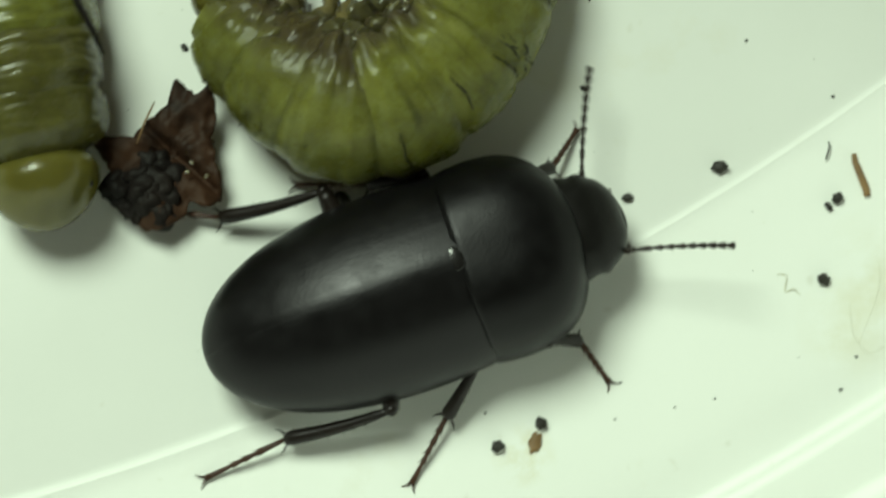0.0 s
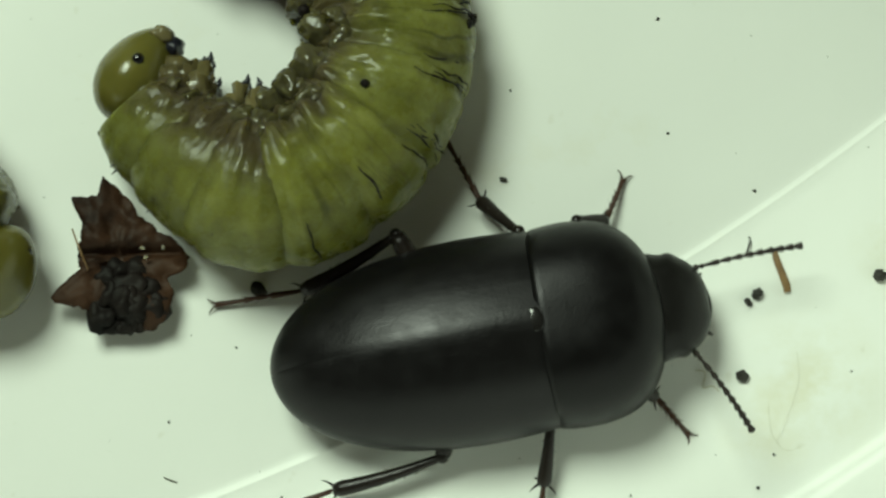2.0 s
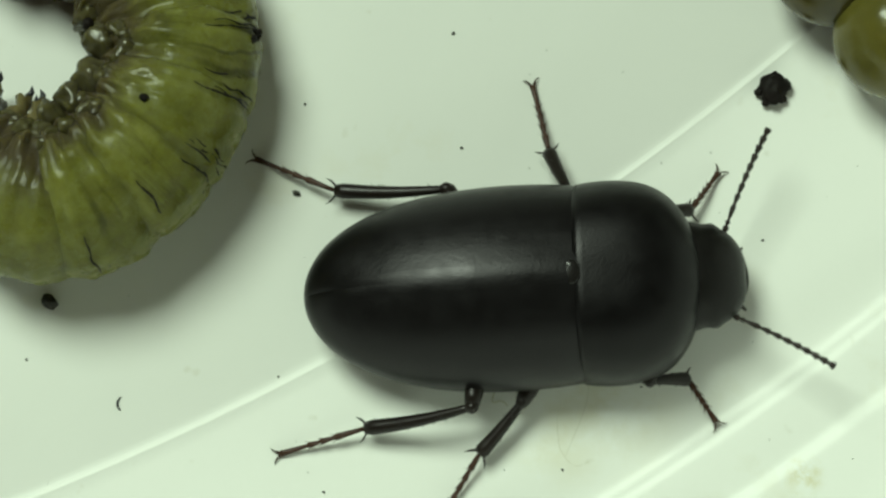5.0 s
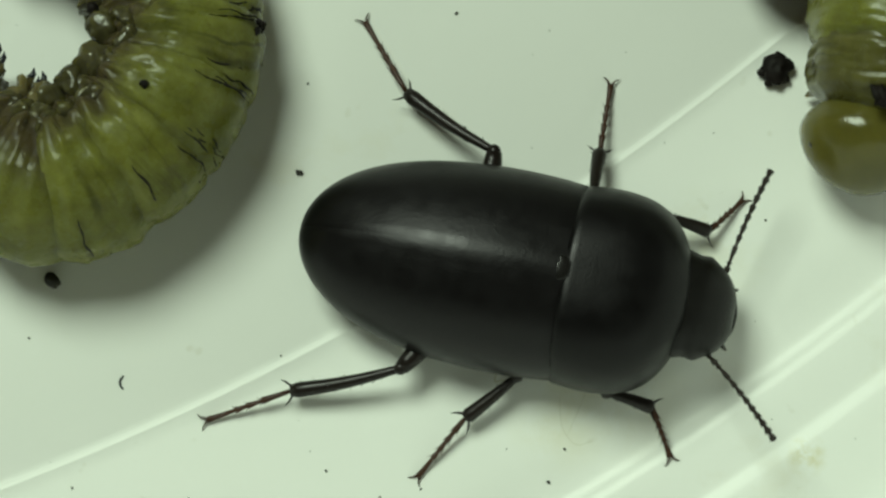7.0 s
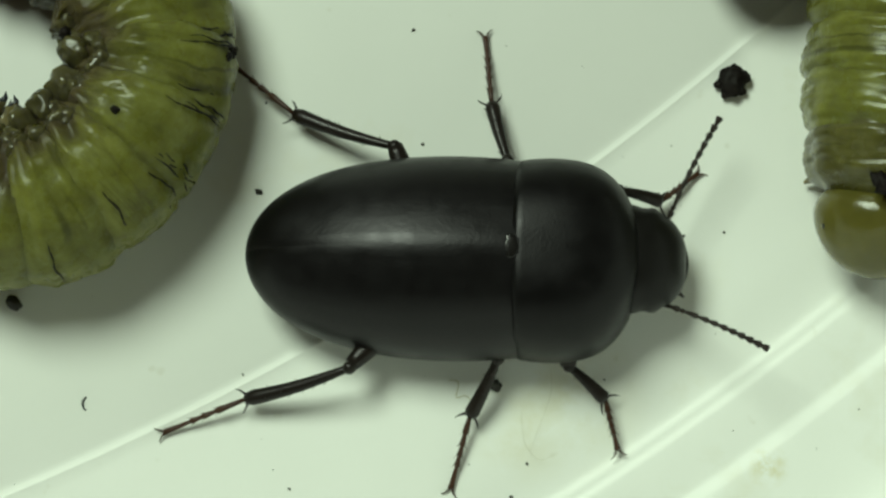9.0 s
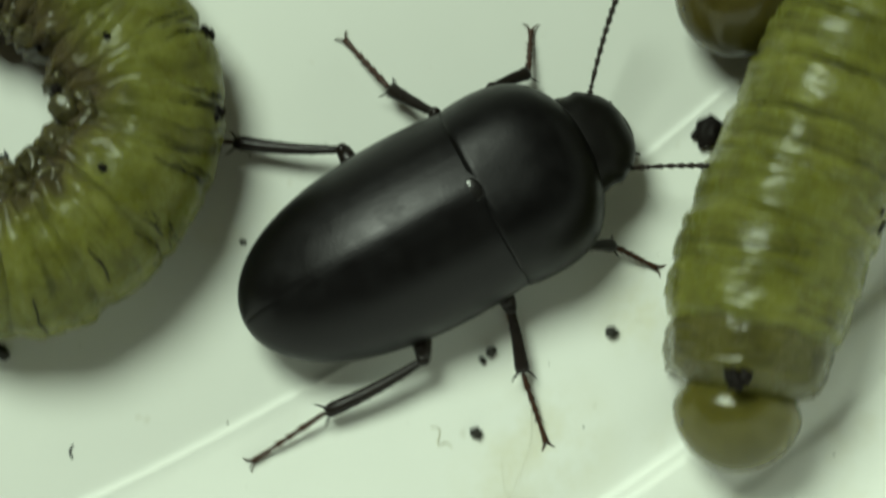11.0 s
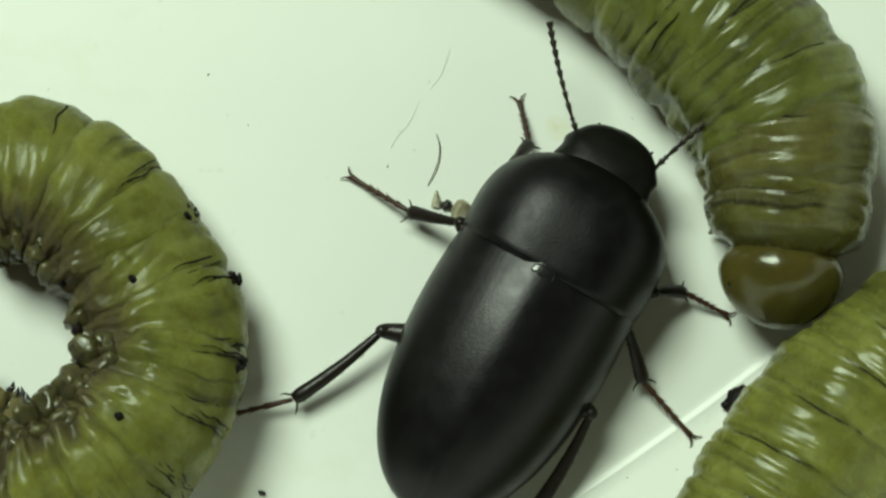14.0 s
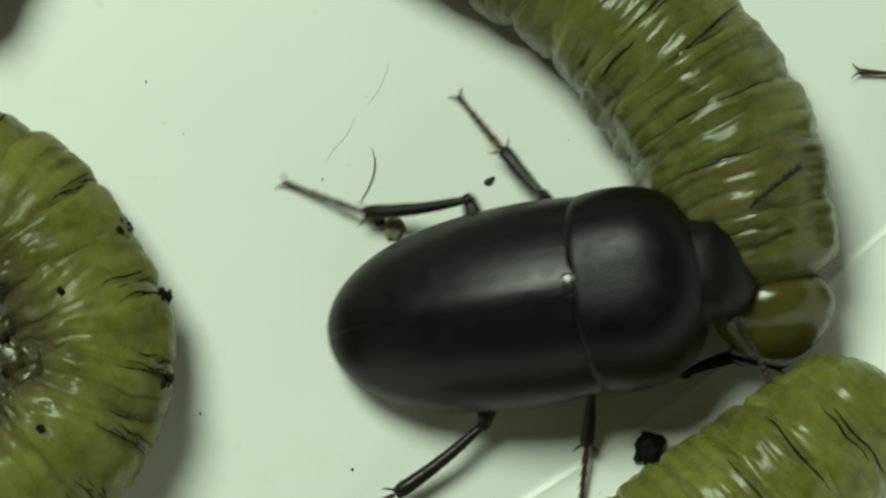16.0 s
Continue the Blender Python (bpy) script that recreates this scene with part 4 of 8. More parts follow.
# ---- what moves ----
def motions():
    walk(BEETLE, [(0, mm(-7.12, -4.53, 0.08, 0, -1, 18.3)), (0.5, mm(-5.54, -4.5, 0.08, 0, -1, 13.9)), (1, mm(-4.36, -3.34, 0.08, 0, -1, 21)), (1.5, mm(-2.63, -2.52, 0.08, 0, -1, 16.5)), (2, mm(-1.22, -3.03, 0.08, 0, -1, 9.5)), (2.5, mm(-0.14, -3.35, 0.08, 0, -1, 1)), (3, mm(0.86, -2.79, 0.08, 0, -1, 4)), (3.5, mm(3.47, -1.89, 0.08, 0, -1, 5)), (4, mm(6.4, -0.96, 0.08, 0, -1, -1)), (4.2, mm(7.9, -0.59, 0.08, 0, -1, 7.5)), (6.3, mm(7.4, -0.99, 0.08, 0, -1, -13.5)), (6.5, mm(7.34, -1.12, 0.08, 0, -1, -15.01)), (7, mm(7.41, -0.86, 0.08, 0, -1, -11.74)), (7.5, mm(7.43, -0.55, 0.08, 0, -1, -10.35)), (8, mm(7.45, -0.49, 0.08, 0, -1, -8.99)), (8.5, mm(7.53, -0.33, 0.08, 0, -1, -7.67)), (8.7, mm(7.36, -0.05, 0.08, 0, -1, -5.16)), (10.8, mm(6.44, 2.12, 0.08, 0, -1, 19.5)), (11, mm(6.71, 3.51, 0.08, 0, -1, 27)), (11.5, mm(7.25, 4.64, 0.08, 0, -1, 28.5)), (12, mm(8.26, 5.15, 0.08, 0, -1, 24.5)), (12.5, mm(9.06, 5.64, 0.08, 0, -1, 28.5)), (13, mm(8.3, 6.09, 0.08, 0, -1, 38)), (13.5, mm(8.73, 7.48, 0.08, 0, -1, 48)), (14, mm(8.74, 9.92, 0.2, 0, -2.5, 63)), (14.5, mm(8.97, 10.77, 0.32, 0, -4, 55.5)), (15, mm(9.07, 11.04, 0.64, 0, -8, 34)), (15.5, mm(9.34, 10.8, 0.79, 0, -10, 19.5)), (16, mm(12.37, 11.46, 1.03, 0, -13, 12))])
    walk(LEGS["HR_femur"], [(0, mm(-1.52, -0.97, 1.44, 0, -9.66, -103.76)), (0.5, mm(-1.42, -1.1, 1.47, 0, -6.44, -130.61)), (1, mm(-1.55, -1.24, 1.5, 0, 1.6, -126.39)), (1.5, mm(-1.59, -1.06, 1.46, 0, -8.29, -92.55)), (2, mm(-1.45, -0.84, 1.52, 0, 2.89, -107.82)), (2.5, mm(-1.53, -1.17, 1.51, 0, 2.35, -119.66)), (3, mm(-1.58, -1, 1.42, 0, -15.08, -93.06)), (3.5, mm(-1.56, -1.13, 1.49, 0, -2.96, -102.3)), (4, mm(-1.85, -1.56, 1.49, 0, 1.64, -134.13)), (4.2, mm(-1.57, -1.15, 1.46, 0, -14.41, -99.78)), (6.3, mm(-1.68, -1.48, 1.53, 0, -8.3, -114.37)), (6.5, mm(-1.85, -1.69, 1.6, 0, -12.3, -122.86)), (7, mm(-1.74, -1.53, 1.51, 0, -1.73, -121.35)), (7.5, mm(-1.96, -1.86, 1.64, 0, -11.66, -122.71)), (8, mm(-1.75, -1.58, 1.57, 0, -12.74, -118.25)), (8.5, mm(-1.88, -1.71, 1.6, 0, -11.27, -124.35)), (10.8, mm(-2.03, -1.61, 1.52, 0, -2.27, -144.21)), (11, mm(-1.6, -1.31, 1.5, 0, -1.46, -111.79)), (11.5, mm(-1.57, -1.12, 1.45, 0, -14.57, -99.13)), (12, mm(-1.64, -1.37, 1.52, 0, -13.66, -118.46)), (12.5, mm(-1.53, -1.02, 1.42, 0, -15.21, -104.45)), (13, mm(-1.6, -1.27, 1.49, 0, -13.63, -88.73)), (13.5, mm(-1.4, -0.93, 1.38, 0, -16.22, -118.05)), (14, mm(-1.58, -0.86, 1.39, 0, -14.32, -92.48)), (14.5, mm(-1.37, -0.49, 1.26, 0, -16.04, -106.09)), (15, mm(-1.65, -0.82, 1.43, 0, -7.79, -84.18)), (15.5, mm(-2.01, -0.73, 1.48, 0, -1.27, -54.31)), (16, mm(-1.53, -1.14, 1.53, 0, 8.68, -114.92))])
    walk(LEGS["HR_tibia"], [(0, mm(-2.27, -4.03, 1.98, 0.11, 15.87, 174.2)), (0.5, mm(-3.49, -3.51, 1.83, 0.1, 13.44, 174.52)), (1, mm(-3.45, -3.81, 1.41, 0.05, 7.66, 177.11)), (1.5, mm(-1.73, -4.22, 1.93, -0.12, 15.26, -173.62)), (2, mm(-2.43, -3.89, 1.36, -0.12, 7.22, -173.4)), (2.5, mm(-3.11, -3.95, 1.37, -0.19, 7.23, -169.25)), (3, mm(-1.75, -4.08, 2.25, -0.19, 19.94, -169.74)), (3.5, mm(-2.24, -4.26, 1.66, -0.13, 11.34, -172.47)), (4, mm(-4.08, -3.86, 1.4, -0.09, 7.31, -174.98)), (4.2, mm(-2.1, -4.21, 2.26, -0.01, 19.92, -179.63)), (6.3, mm(-2.99, -4.37, 1.99, -0.31, 15.91, -162.46)), (6.5, mm(-3.55, -4.32, 2.28, -0.27, 19.96, -165.29)), (7, mm(-3.41, -4.26, 1.6, -0.38, 10.4, -158.06)), (7.5, mm(-3.65, -4.5, 2.28, -0.27, 19.96, -165.58)), (8, mm(-3.23, -4.33, 2.28, -0.21, 19.94, -168.77)), (8.5, mm(-3.65, -4.3, 2.22, -0.33, 19.11, -161.74)), (10.8, mm(-4.62, -3.48, 1.65, 0.06, 10.62, 176.88)), (11, mm(-2.79, -4.28, 1.58, 0.01, 10.15, 179.24)), (11.5, mm(-2.06, -4.17, 2.26, 0.06, 19.93, 176.86)), (12, mm(-3.12, -4.1, 2.28, -0.02, 19.92, -178.98)), (12.5, mm(-2.3, -4.01, 2.26, -0.29, 19.96, -164.42)), (13, mm(-1.53, -4.38, 2.25, -0.06, 19.93, -176.56)), (13.5, mm(-2.85, -3.64, 2.27, -0.16, 19.94, -171.18)), (14, mm(-1.71, -3.95, 2.18, 0.05, 18.43, 178.91)), (14.5, mm(-2.22, -3.44, 2.14, -1.1, 17.06, -165.15)), (15, mm(-1.33, -3.97, 1.87, -0.9, 12.97, -173.96)), (15.5, mm(-0.14, -3.33, 1.56, -5.19, 12.24, -150.9)), (16, mm(-2.86, -4.01, 1.04, -6.53, -3.04, -149.98))])
    walk(LEGS["HR_tarsus"], [(0, mm(4.2, 0, 0, -3.38, -5.8, 11.5)), (0.5, mm(4.2, 0, 0, -1.39, -3.64, 5.48)), (1, mm(4.2, 0, 0, -0.73, 2.1, 4.78)), (1.5, mm(4.2, 0, 0, -1.06, -5.49, 3.71)), (2, mm(4.2, 0, 0, -0.42, 2.52, 2.89)), (2.5, mm(4.2, 0, 0, -0.87, 2.56, 5.97)), (3, mm(4.2, 0, 0, -2.76, -10.02, 7.61)), (3.5, mm(4.2, 0, 0, -1.54, -1.51, 7.08)), (4, mm(4.2, 0, 0, -0.78, 2.46, 5.33)), (4.2, mm(4.2, 0, 0, -2.53, -10.05, 6.98)), (6.3, mm(4.2, 0, 0, -1.86, -6.03, 6.3)), (6.5, mm(4.2, 0, 0, -2.83, -10.01, 7.81)), (7, mm(4.2, 0, 0, -1.54, -0.49, 7.71)), (7.5, mm(4.2, 0, 0, -2.45, -10.06, 6.75)), (8, mm(4.2, 0, 0, -2.7, -10.03, 7.44)), (8.5, mm(4.2, 0, 0, -2.54, -9.17, 7.29)), (10.8, mm(4.2, 0, 0, -0.5, -0.89, 2.43)), (11, mm(4.2, 0, 0, -1.11, -0.37, 5.64)), (11.5, mm(4.2, 0, 0, -0.19, -10.2, 0.51)), (12, mm(4.2, 0, 0, -1.04, -10.17, 2.85)), (12.5, mm(4.2, 0, 0, 5.53, -9.46, -15.38)), (13, mm(4.2, 0, 0, 3.06, -9.98, -8.43)), (13.5, mm(4.2, 0, 0, 7.41, -8.86, -20.79)), (14, mm(4.2, 0, 0, 1.83, -10.12, -5.03)), (14.5, mm(4.2, 0, 0, 6.24, -9.26, -17.41)), (15, mm(4.2, 0, 0, 4.28, -9.76, -11.85)), (15.5, mm(4.2, 0, 0, 6.22, -9.26, -17.35)), (16, mm(4.2, 0, 0, 1.81, 2.71, -12.53))])
    walk(LEGS["HL_femur"], [(0, mm(-1.6, 1.34, 1.51, 0, -13.5, 97.25)), (0.5, mm(-1.78, 1.51, 1.49, 0, 1.85, 130.29)), (1, mm(-1.96, 1.61, 1.61, 0, -12.47, 139.43)), (1.5, mm(-2.02, 1.54, 1.61, 0, -12.54, 149.87)), (2, mm(-1.64, 1.41, 1.53, 0, -13.39, 110.55)), (2.5, mm(-1.59, 1.17, 1.48, 0, -9.42, 96.35)), (3, mm(-1.51, 1.07, 1.49, 0, -1.38, 111.97)), (3.5, mm(-1.58, 0.97, 1.42, 0, -13.54, 94.12)), (4, mm(-1.6, 1.28, 1.5, 0, -13.77, 99.43)), (4.2, mm(-1.46, 1.01, 1.51, 0, 2.59, 115.37)), (6.3, mm(-1.58, 1.13, 1.51, 0, 2.75, 97.02)), (6.5, mm(-1.61, 1.39, 1.5, 0, 2.56, 94.38)), (7, mm(-1.59, 1.12, 1.48, 0, -6.43, 92.31)), (7.5, mm(-1.62, 1.17, 1.47, 0, -14.02, 82.92)), (8, mm(-1.58, 1.2, 1.5, 0, -2.88, 99.68)), (8.5, mm(-1.56, 1.22, 1.49, 0, -7.51, 114.63)), (10.8, mm(-1.6, 1.37, 1.5, 0, 2.67, 88.99)), (11, mm(-1.59, 1.08, 1.51, 0, 2.86, 92.99)), (11.5, mm(-1.54, 1.03, 1.51, 0, 2.75, 103.05)), (12, mm(-2.08, 1.62, 1.49, 0, 1.47, 146.51)), (12.5, mm(-1.67, 1.39, 1.5, 0, 1.98, 129.62)), (13, mm(-1.55, 0.87, 1.52, 0, 3.03, 96.83)), (13.5, mm(-1.52, 0.97, 1.52, 0, 2.81, 103.01)), (14, mm(-1.63, 1.39, 1.49, 0, 3.08, 110.84)), (14.5, mm(-1.82, 1.56, 1.49, 0, 2.32, 130.47)), (15, mm(-1.53, 1, 1.45, 0, -9.88, 102.92)), (15.5, mm(-1.48, 1.15, 1.5, 0, -0.04, 129.37)), (16, mm(-1.58, 1.16, 1.49, 0, -5.59, 100))])
    walk(LEGS["HL_tibia"], [(0, mm(-2, 4.42, 2.26, 0.16, 19.94, 171.51)), (0.5, mm(-3.85, 3.95, 1.39, 0.11, 7.22, 173.91)), (1, mm(-4.34, 3.64, 2.3, 0.23, 19.95, 167.52)), (1.5, mm(-4.72, 3.11, 2.3, -0.02, 19.93, -178.81)), (2, mm(-2.73, 4.32, 2.27, -0.33, 19.97, -162.06)), (2.5, mm(-1.93, 4.31, 2, -0.13, 16.29, -172.98)), (3, mm(-2.7, 4.04, 1.57, -0.09, 10.03, -174.7)), (3.5, mm(-1.8, 4.07, 2.17, 0.05, 18.72, 177.42)), (4, mm(-2.11, 4.35, 2.26, -0.12, 19.93, -173.71)), (4.2, mm(-2.83, 3.9, 1.37, 0.14, 7.22, 172.13)), (6.3, mm(-1.97, 4.3, 1.35, -0.1, 7.22, -174.25)), (6.5, mm(-1.85, 4.58, 1.35, 0.43, 7.31, 154.73)), (7, mm(-1.72, 4.3, 1.84, 0.44, 14.09, 155.08)), (7.5, mm(-1.23, 4.25, 2.24, 0.73, 20.19, 137.12)), (8, mm(-2.12, 4.35, 1.66, 0.59, 11.53, 145.03)), (8.5, mm(-2.88, 4.1, 1.91, 0.35, 14.74, 160.41)), (10.8, mm(-1.54, 4.57, 1.35, 0.5, 7.34, 150.43)), (11, mm(-1.76, 4.27, 1.35, 0.55, 7.38, 146.68)), (11.5, mm(-2.26, 4.14, 1.36, 0.44, 7.31, 154.19)), (12, mm(-4.74, 3.38, 1.4, 0.07, 7.22, 176.28)), (12.5, mm(-3.71, 3.85, 1.39, 0.2, 7.23, 168.8)), (13, mm(-1.93, 4.04, 1.35, 0.26, 7.25, 165.27)), (13.5, mm(-2.24, 4.08, 1.36, 0.37, 7.28, 158.79)), (14, mm(-2.77, 4.38, 1.32, 1, 5.92, 156.72)), (14.5, mm(-3.89, 3.99, 1.36, 0.81, 4.29, 168.44)), (15, mm(-2.24, 4.07, 2, 2.16, 13.2, 165.32)), (15.5, mm(-3.51, 3.63, 1.5, 0.57, 1.87, 176.78)), (16, mm(-2.13, 4.3, 1.8, 0.99, 7.96, 175.89))])
    walk(LEGS["HL_tarsus"], [(0, mm(4.2, 0, 0, 6.95, -9.02, -19.44)), (0.5, mm(4.2, 0, 0, 2.68, 2.96, -18.79)), (1, mm(4.2, 0, 0, 5.61, -9.44, -15.59)), (1.5, mm(4.2, 0, 0, 6.03, -9.32, -16.79)), (2, mm(4.2, 0, 0, 7.17, -8.95, -20.08)), (2.5, mm(4.2, 0, 0, -1.87, -6.45, 6.21)), (3, mm(4.2, 0, 0, 1.18, -0.24, -6.07)), (3.5, mm(4.2, 0, 0, 7.47, -7.54, -22.26)), (4, mm(4.2, 0, 0, 9.64, -7.87, -27.43)), (4.2, mm(4.2, 0, 0, 3.24, 3.17, -22.87)), (6.3, mm(4.2, 0, 0, 3.31, 3.2, -23.38)), (6.5, mm(4.2, 0, 0, 3.34, 3.21, -23.6)), (7, mm(4.2, 0, 0, 6.1, -2.99, -23.77)), (7.5, mm(4.2, 0, 0, 7.46, -8.84, -20.92)), (8, mm(4.2, 0, 0, 4.72, -0.69, -22.22)), (8.5, mm(4.2, 0, 0, 5.97, -3.78, -22.24)), (10.8, mm(4.2, 0, 0, -0.17, 2.51, 1.14)), (11, mm(4.2, 0, 0, 0.01, 2.51, -0.06)), (11.5, mm(4.2, 0, 0, 0.13, 2.51, -0.87)), (12, mm(4.2, 0, 0, 2.71, 2.97, -18.98)), (12.5, mm(4.2, 0, 0, 2.75, 2.98, -19.26)), (13, mm(4.2, 0, 0, 3.2, 3.15, -22.58)), (13.5, mm(4.2, 0, 0, 3.31, 3.2, -23.39)), (14, mm(4.2, 0, 0, 3.38, 3.23, -23.95)), (14.5, mm(4.2, 0, 0, 2.97, 3.06, -20.88)), (15, mm(4.2, 0, 0, 7.4, -8.86, -20.74)), (15.5, mm(4.2, 0, 0, 4.38, -0.3, -21.44)), (16, mm(4.2, 0, 0, 9.14, -8.12, -25.91))])
    walk(LEGS["MR_femur"], [(0, mm(1.19, -0.93, 1.35, 0, -14.31, -88.6)), (0.5, mm(1.2, -0.94, 1.34, 0, -15.58, -90.27)), (1, mm(1.07, -1, 1.49, 0, -1.21, -74.92)), (1.5, mm(1.09, -1.07, 1.35, 0, -18.93, -76.12)), (2, mm(1.03, -0.82, 1.41, 0, -7.61, -75.74)), (2.5, mm(1.11, -0.91, 1.34, 0, -15.06, -81.05)), (3, mm(1.31, -1.14, 1.53, 0, 4.86, -107.79)), (3.5, mm(1.2, -0.93, 1.54, 0, 3.78, -89.74)), (4, mm(1.18, -1.11, 1.54, 0, 5.27, -87.09)), (4.2, mm(1.07, -1.76, 1.48, 0, 3.54, -115.62)), (6.3, mm(0.95, -1.91, 1.47, 0, 3.22, -121.14)), (6.5, mm(1.18, -1.54, 1.5, 0, 3.91, -116.12)), (7, mm(1.28, -1.07, 1.54, 0, 5.13, -100.75)), (7.5, mm(1.22, -1.14, 1.5, 0, 0.52, -92.79)), (8, mm(1.24, -1.11, 1.53, 0, 5.11, -95.51)), (8.5, mm(1.23, -1.1, 1.48, 0, -3.17, -93.77)), (10.8, mm(1.01, -1.12, 1.41, 0, -12.24, -63.49)), (11, mm(1.21, -1.43, 1.51, 0, 4.46, -94.6)), (11.5, mm(0.92, -1.14, 1.35, 0, -18.65, -51.27)), (12, mm(1.02, -1.09, 1.42, 0, -10.47, -66.06)), (12.5, mm(1.16, -1.15, 1.53, 0, 5.23, -83.92)), (13, mm(1.16, -1.68, 1.49, 0, 3.94, -101.18)), (13.5, mm(1.2, -1.96, 1.47, 0, 3.75, -90.45)), (14, mm(1.07, -1.07, 1.39, 0, -14.24, -73.62)), (14.5, mm(1.01, -1.18, 1.46, 0, -6.09, -59.23)), (15, mm(1.22, -1.52, 1.5, 0, 4.45, -54.02)), (15.5, mm(0.68, -0.8, 1.69, 0, 12.01, -53.67)), (16, mm(1.15, -0.81, 1.69, 0, 15.43, -85.91))])
    walk(LEGS["MR_tibia"], [(0, mm(1.25, -3.45, 2, -0.73, 30.51, -141.48)), (0.5, mm(1.19, -3.44, 2.04, -0.69, 31.66, -144.34)), (1, mm(1.74, -3.51, 1.54, -0.99, 19.61, -111.46)), (1.5, mm(1.68, -3.46, 2.19, -1.19, 36.58, -107.43)), (2, mm(1.66, -3.32, 1.75, -1.06, 24.8, -106.39)), (2.5, mm(1.5, -3.39, 2.01, -1.12, 31.57, -108.2)), (3, mm(0.52, -3.61, 1.31, -0.79, 13.25, -129.94)), (3.5, mm(1.21, -3.52, 1.37, -0.92, 15.02, -117.19)), (4, mm(1.31, -3.69, 1.3, -0.98, 13.59, -107.31)), (4.2, mm(-0.05, -4.1, 1.32, -0.81, 13.28, -127.73)), (6.3, mm(-0.39, -4.13, 1.33, -0.73, 13.18, -134.8)), (6.5, mm(0.04, -3.86, 1.32, -0.8, 13.26, -129.21)), (7, mm(0.8, -3.62, 1.31, -0.78, 13.24, -130.55)), (7.5, mm(1.09, -3.73, 1.48, -0.84, 17.54, -126.99)), (8, mm(0.99, -3.69, 1.3, -0.79, 13.24, -130.09)), (8.5, mm(1.06, -3.69, 1.62, -0.88, 21.01, -124.63)), (10.8, mm(2.14, -3.39, 1.96, -1.16, 30.57, -95.22)), (11, mm(1, -4.02, 1.3, -0.99, 13.6, -106.84)), (11.5, mm(2.46, -3.07, 2.18, -1.21, 36.64, -103.84)), (12, mm(2.05, -3.42, 1.89, -1.02, 28.34, -116.93)), (12.5, mm(1.44, -3.72, 1.3, -0.85, 13.32, -124.62)), (13, mm(0.66, -4.22, 1.31, -0.82, 13.28, -127.33)), (13.5, mm(1.18, -4.55, 1.3, -0.99, 13.6, -106.48)), (14, mm(1.78, -3.48, 2.03, -2.32, 35.22, -131.99)), (14.5, mm(2.33, -3.4, 1.74, -4.66, 33.38, -106.23)), (15, mm(2.74, -3.62, 1.3, -9.45, 39.9, -70.77)), (15.5, mm(2.19, -2.85, 1.14, -12.51, 36.92, -93.47)), (16, mm(1.33, -3.31, 1, -15.31, 33.33, -110.13))])
    walk(LEGS["MR_tarsus"], [(0, mm(2.5, 0, 0, -2.07, -18.32, 3.89)), (0.5, mm(2.5, 0, 0, -8.05, -18.58, 14.73)), (1, mm(2.5, 0, 0, -5.8, -6.22, 16.74)), (1.5, mm(2.5, 0, 0, -5.67, -23.55, 9.23)), (2, mm(2.5, 0, 0, -0.02, -12.17, 0.04)), (2.5, mm(2.5, 0, 0, -6.08, -18.4, 11.27)), (3, mm(2.5, 0, 0, -3.51, -0.54, 14.4)), (3.5, mm(2.5, 0, 0, -2.93, -2.29, 10.77)), (4, mm(2.5, 0, 0, -0.93, -0.95, 3.79)), (4.2, mm(2.5, 0, 0, -2.19, -0.81, 8.94)), (6.3, mm(2.5, 0, 0, -1.57, -0.89, 6.41)), (6.5, mm(2.5, 0, 0, -0.36, -0.98, 1.45)), (7, mm(2.5, 0, 0, -3.05, -0.65, 12.46)), (7.5, mm(2.5, 0, 0, -3.21, -4.95, 10.11)), (8, mm(2.5, 0, 0, -2.6, -0.74, 10.63)), (8.5, mm(2.5, 0, 0, -4.74, -8.15, 12.65)), (10.8, mm(2.5, 0, 0, -2.05, -17.69, 3.91)), (11, mm(2.5, 0, 0, -1.84, -0.86, 7.51)), (11.5, mm(2.5, 0, 0, -3.16, -23.84, 5.13)), (12, mm(2.5, 0, 0, -6.16, -15.23, 12.55)), (12.5, mm(2.5, 0, 0, -2.98, -0.66, 12.18)), (13, mm(2.5, 0, 0, -3.67, -0.5, 15.06)), (13.5, mm(2.5, 0, 0, -3.13, -0.63, 12.81)), (14, mm(2.5, 0, 0, -14.4, -21.14, 23.84)), (14.5, mm(2.5, 0, 0, -9.28, -20.27, 16.16)), (15, mm(2.5, 0, 0, -2.02, -23.91, 3.29)), (15.5, mm(2.5, 0, 0, -0.47, -23.96, 0.76)), (16, mm(2.5, 0, 0, 1.2, -23.95, -1.96))])
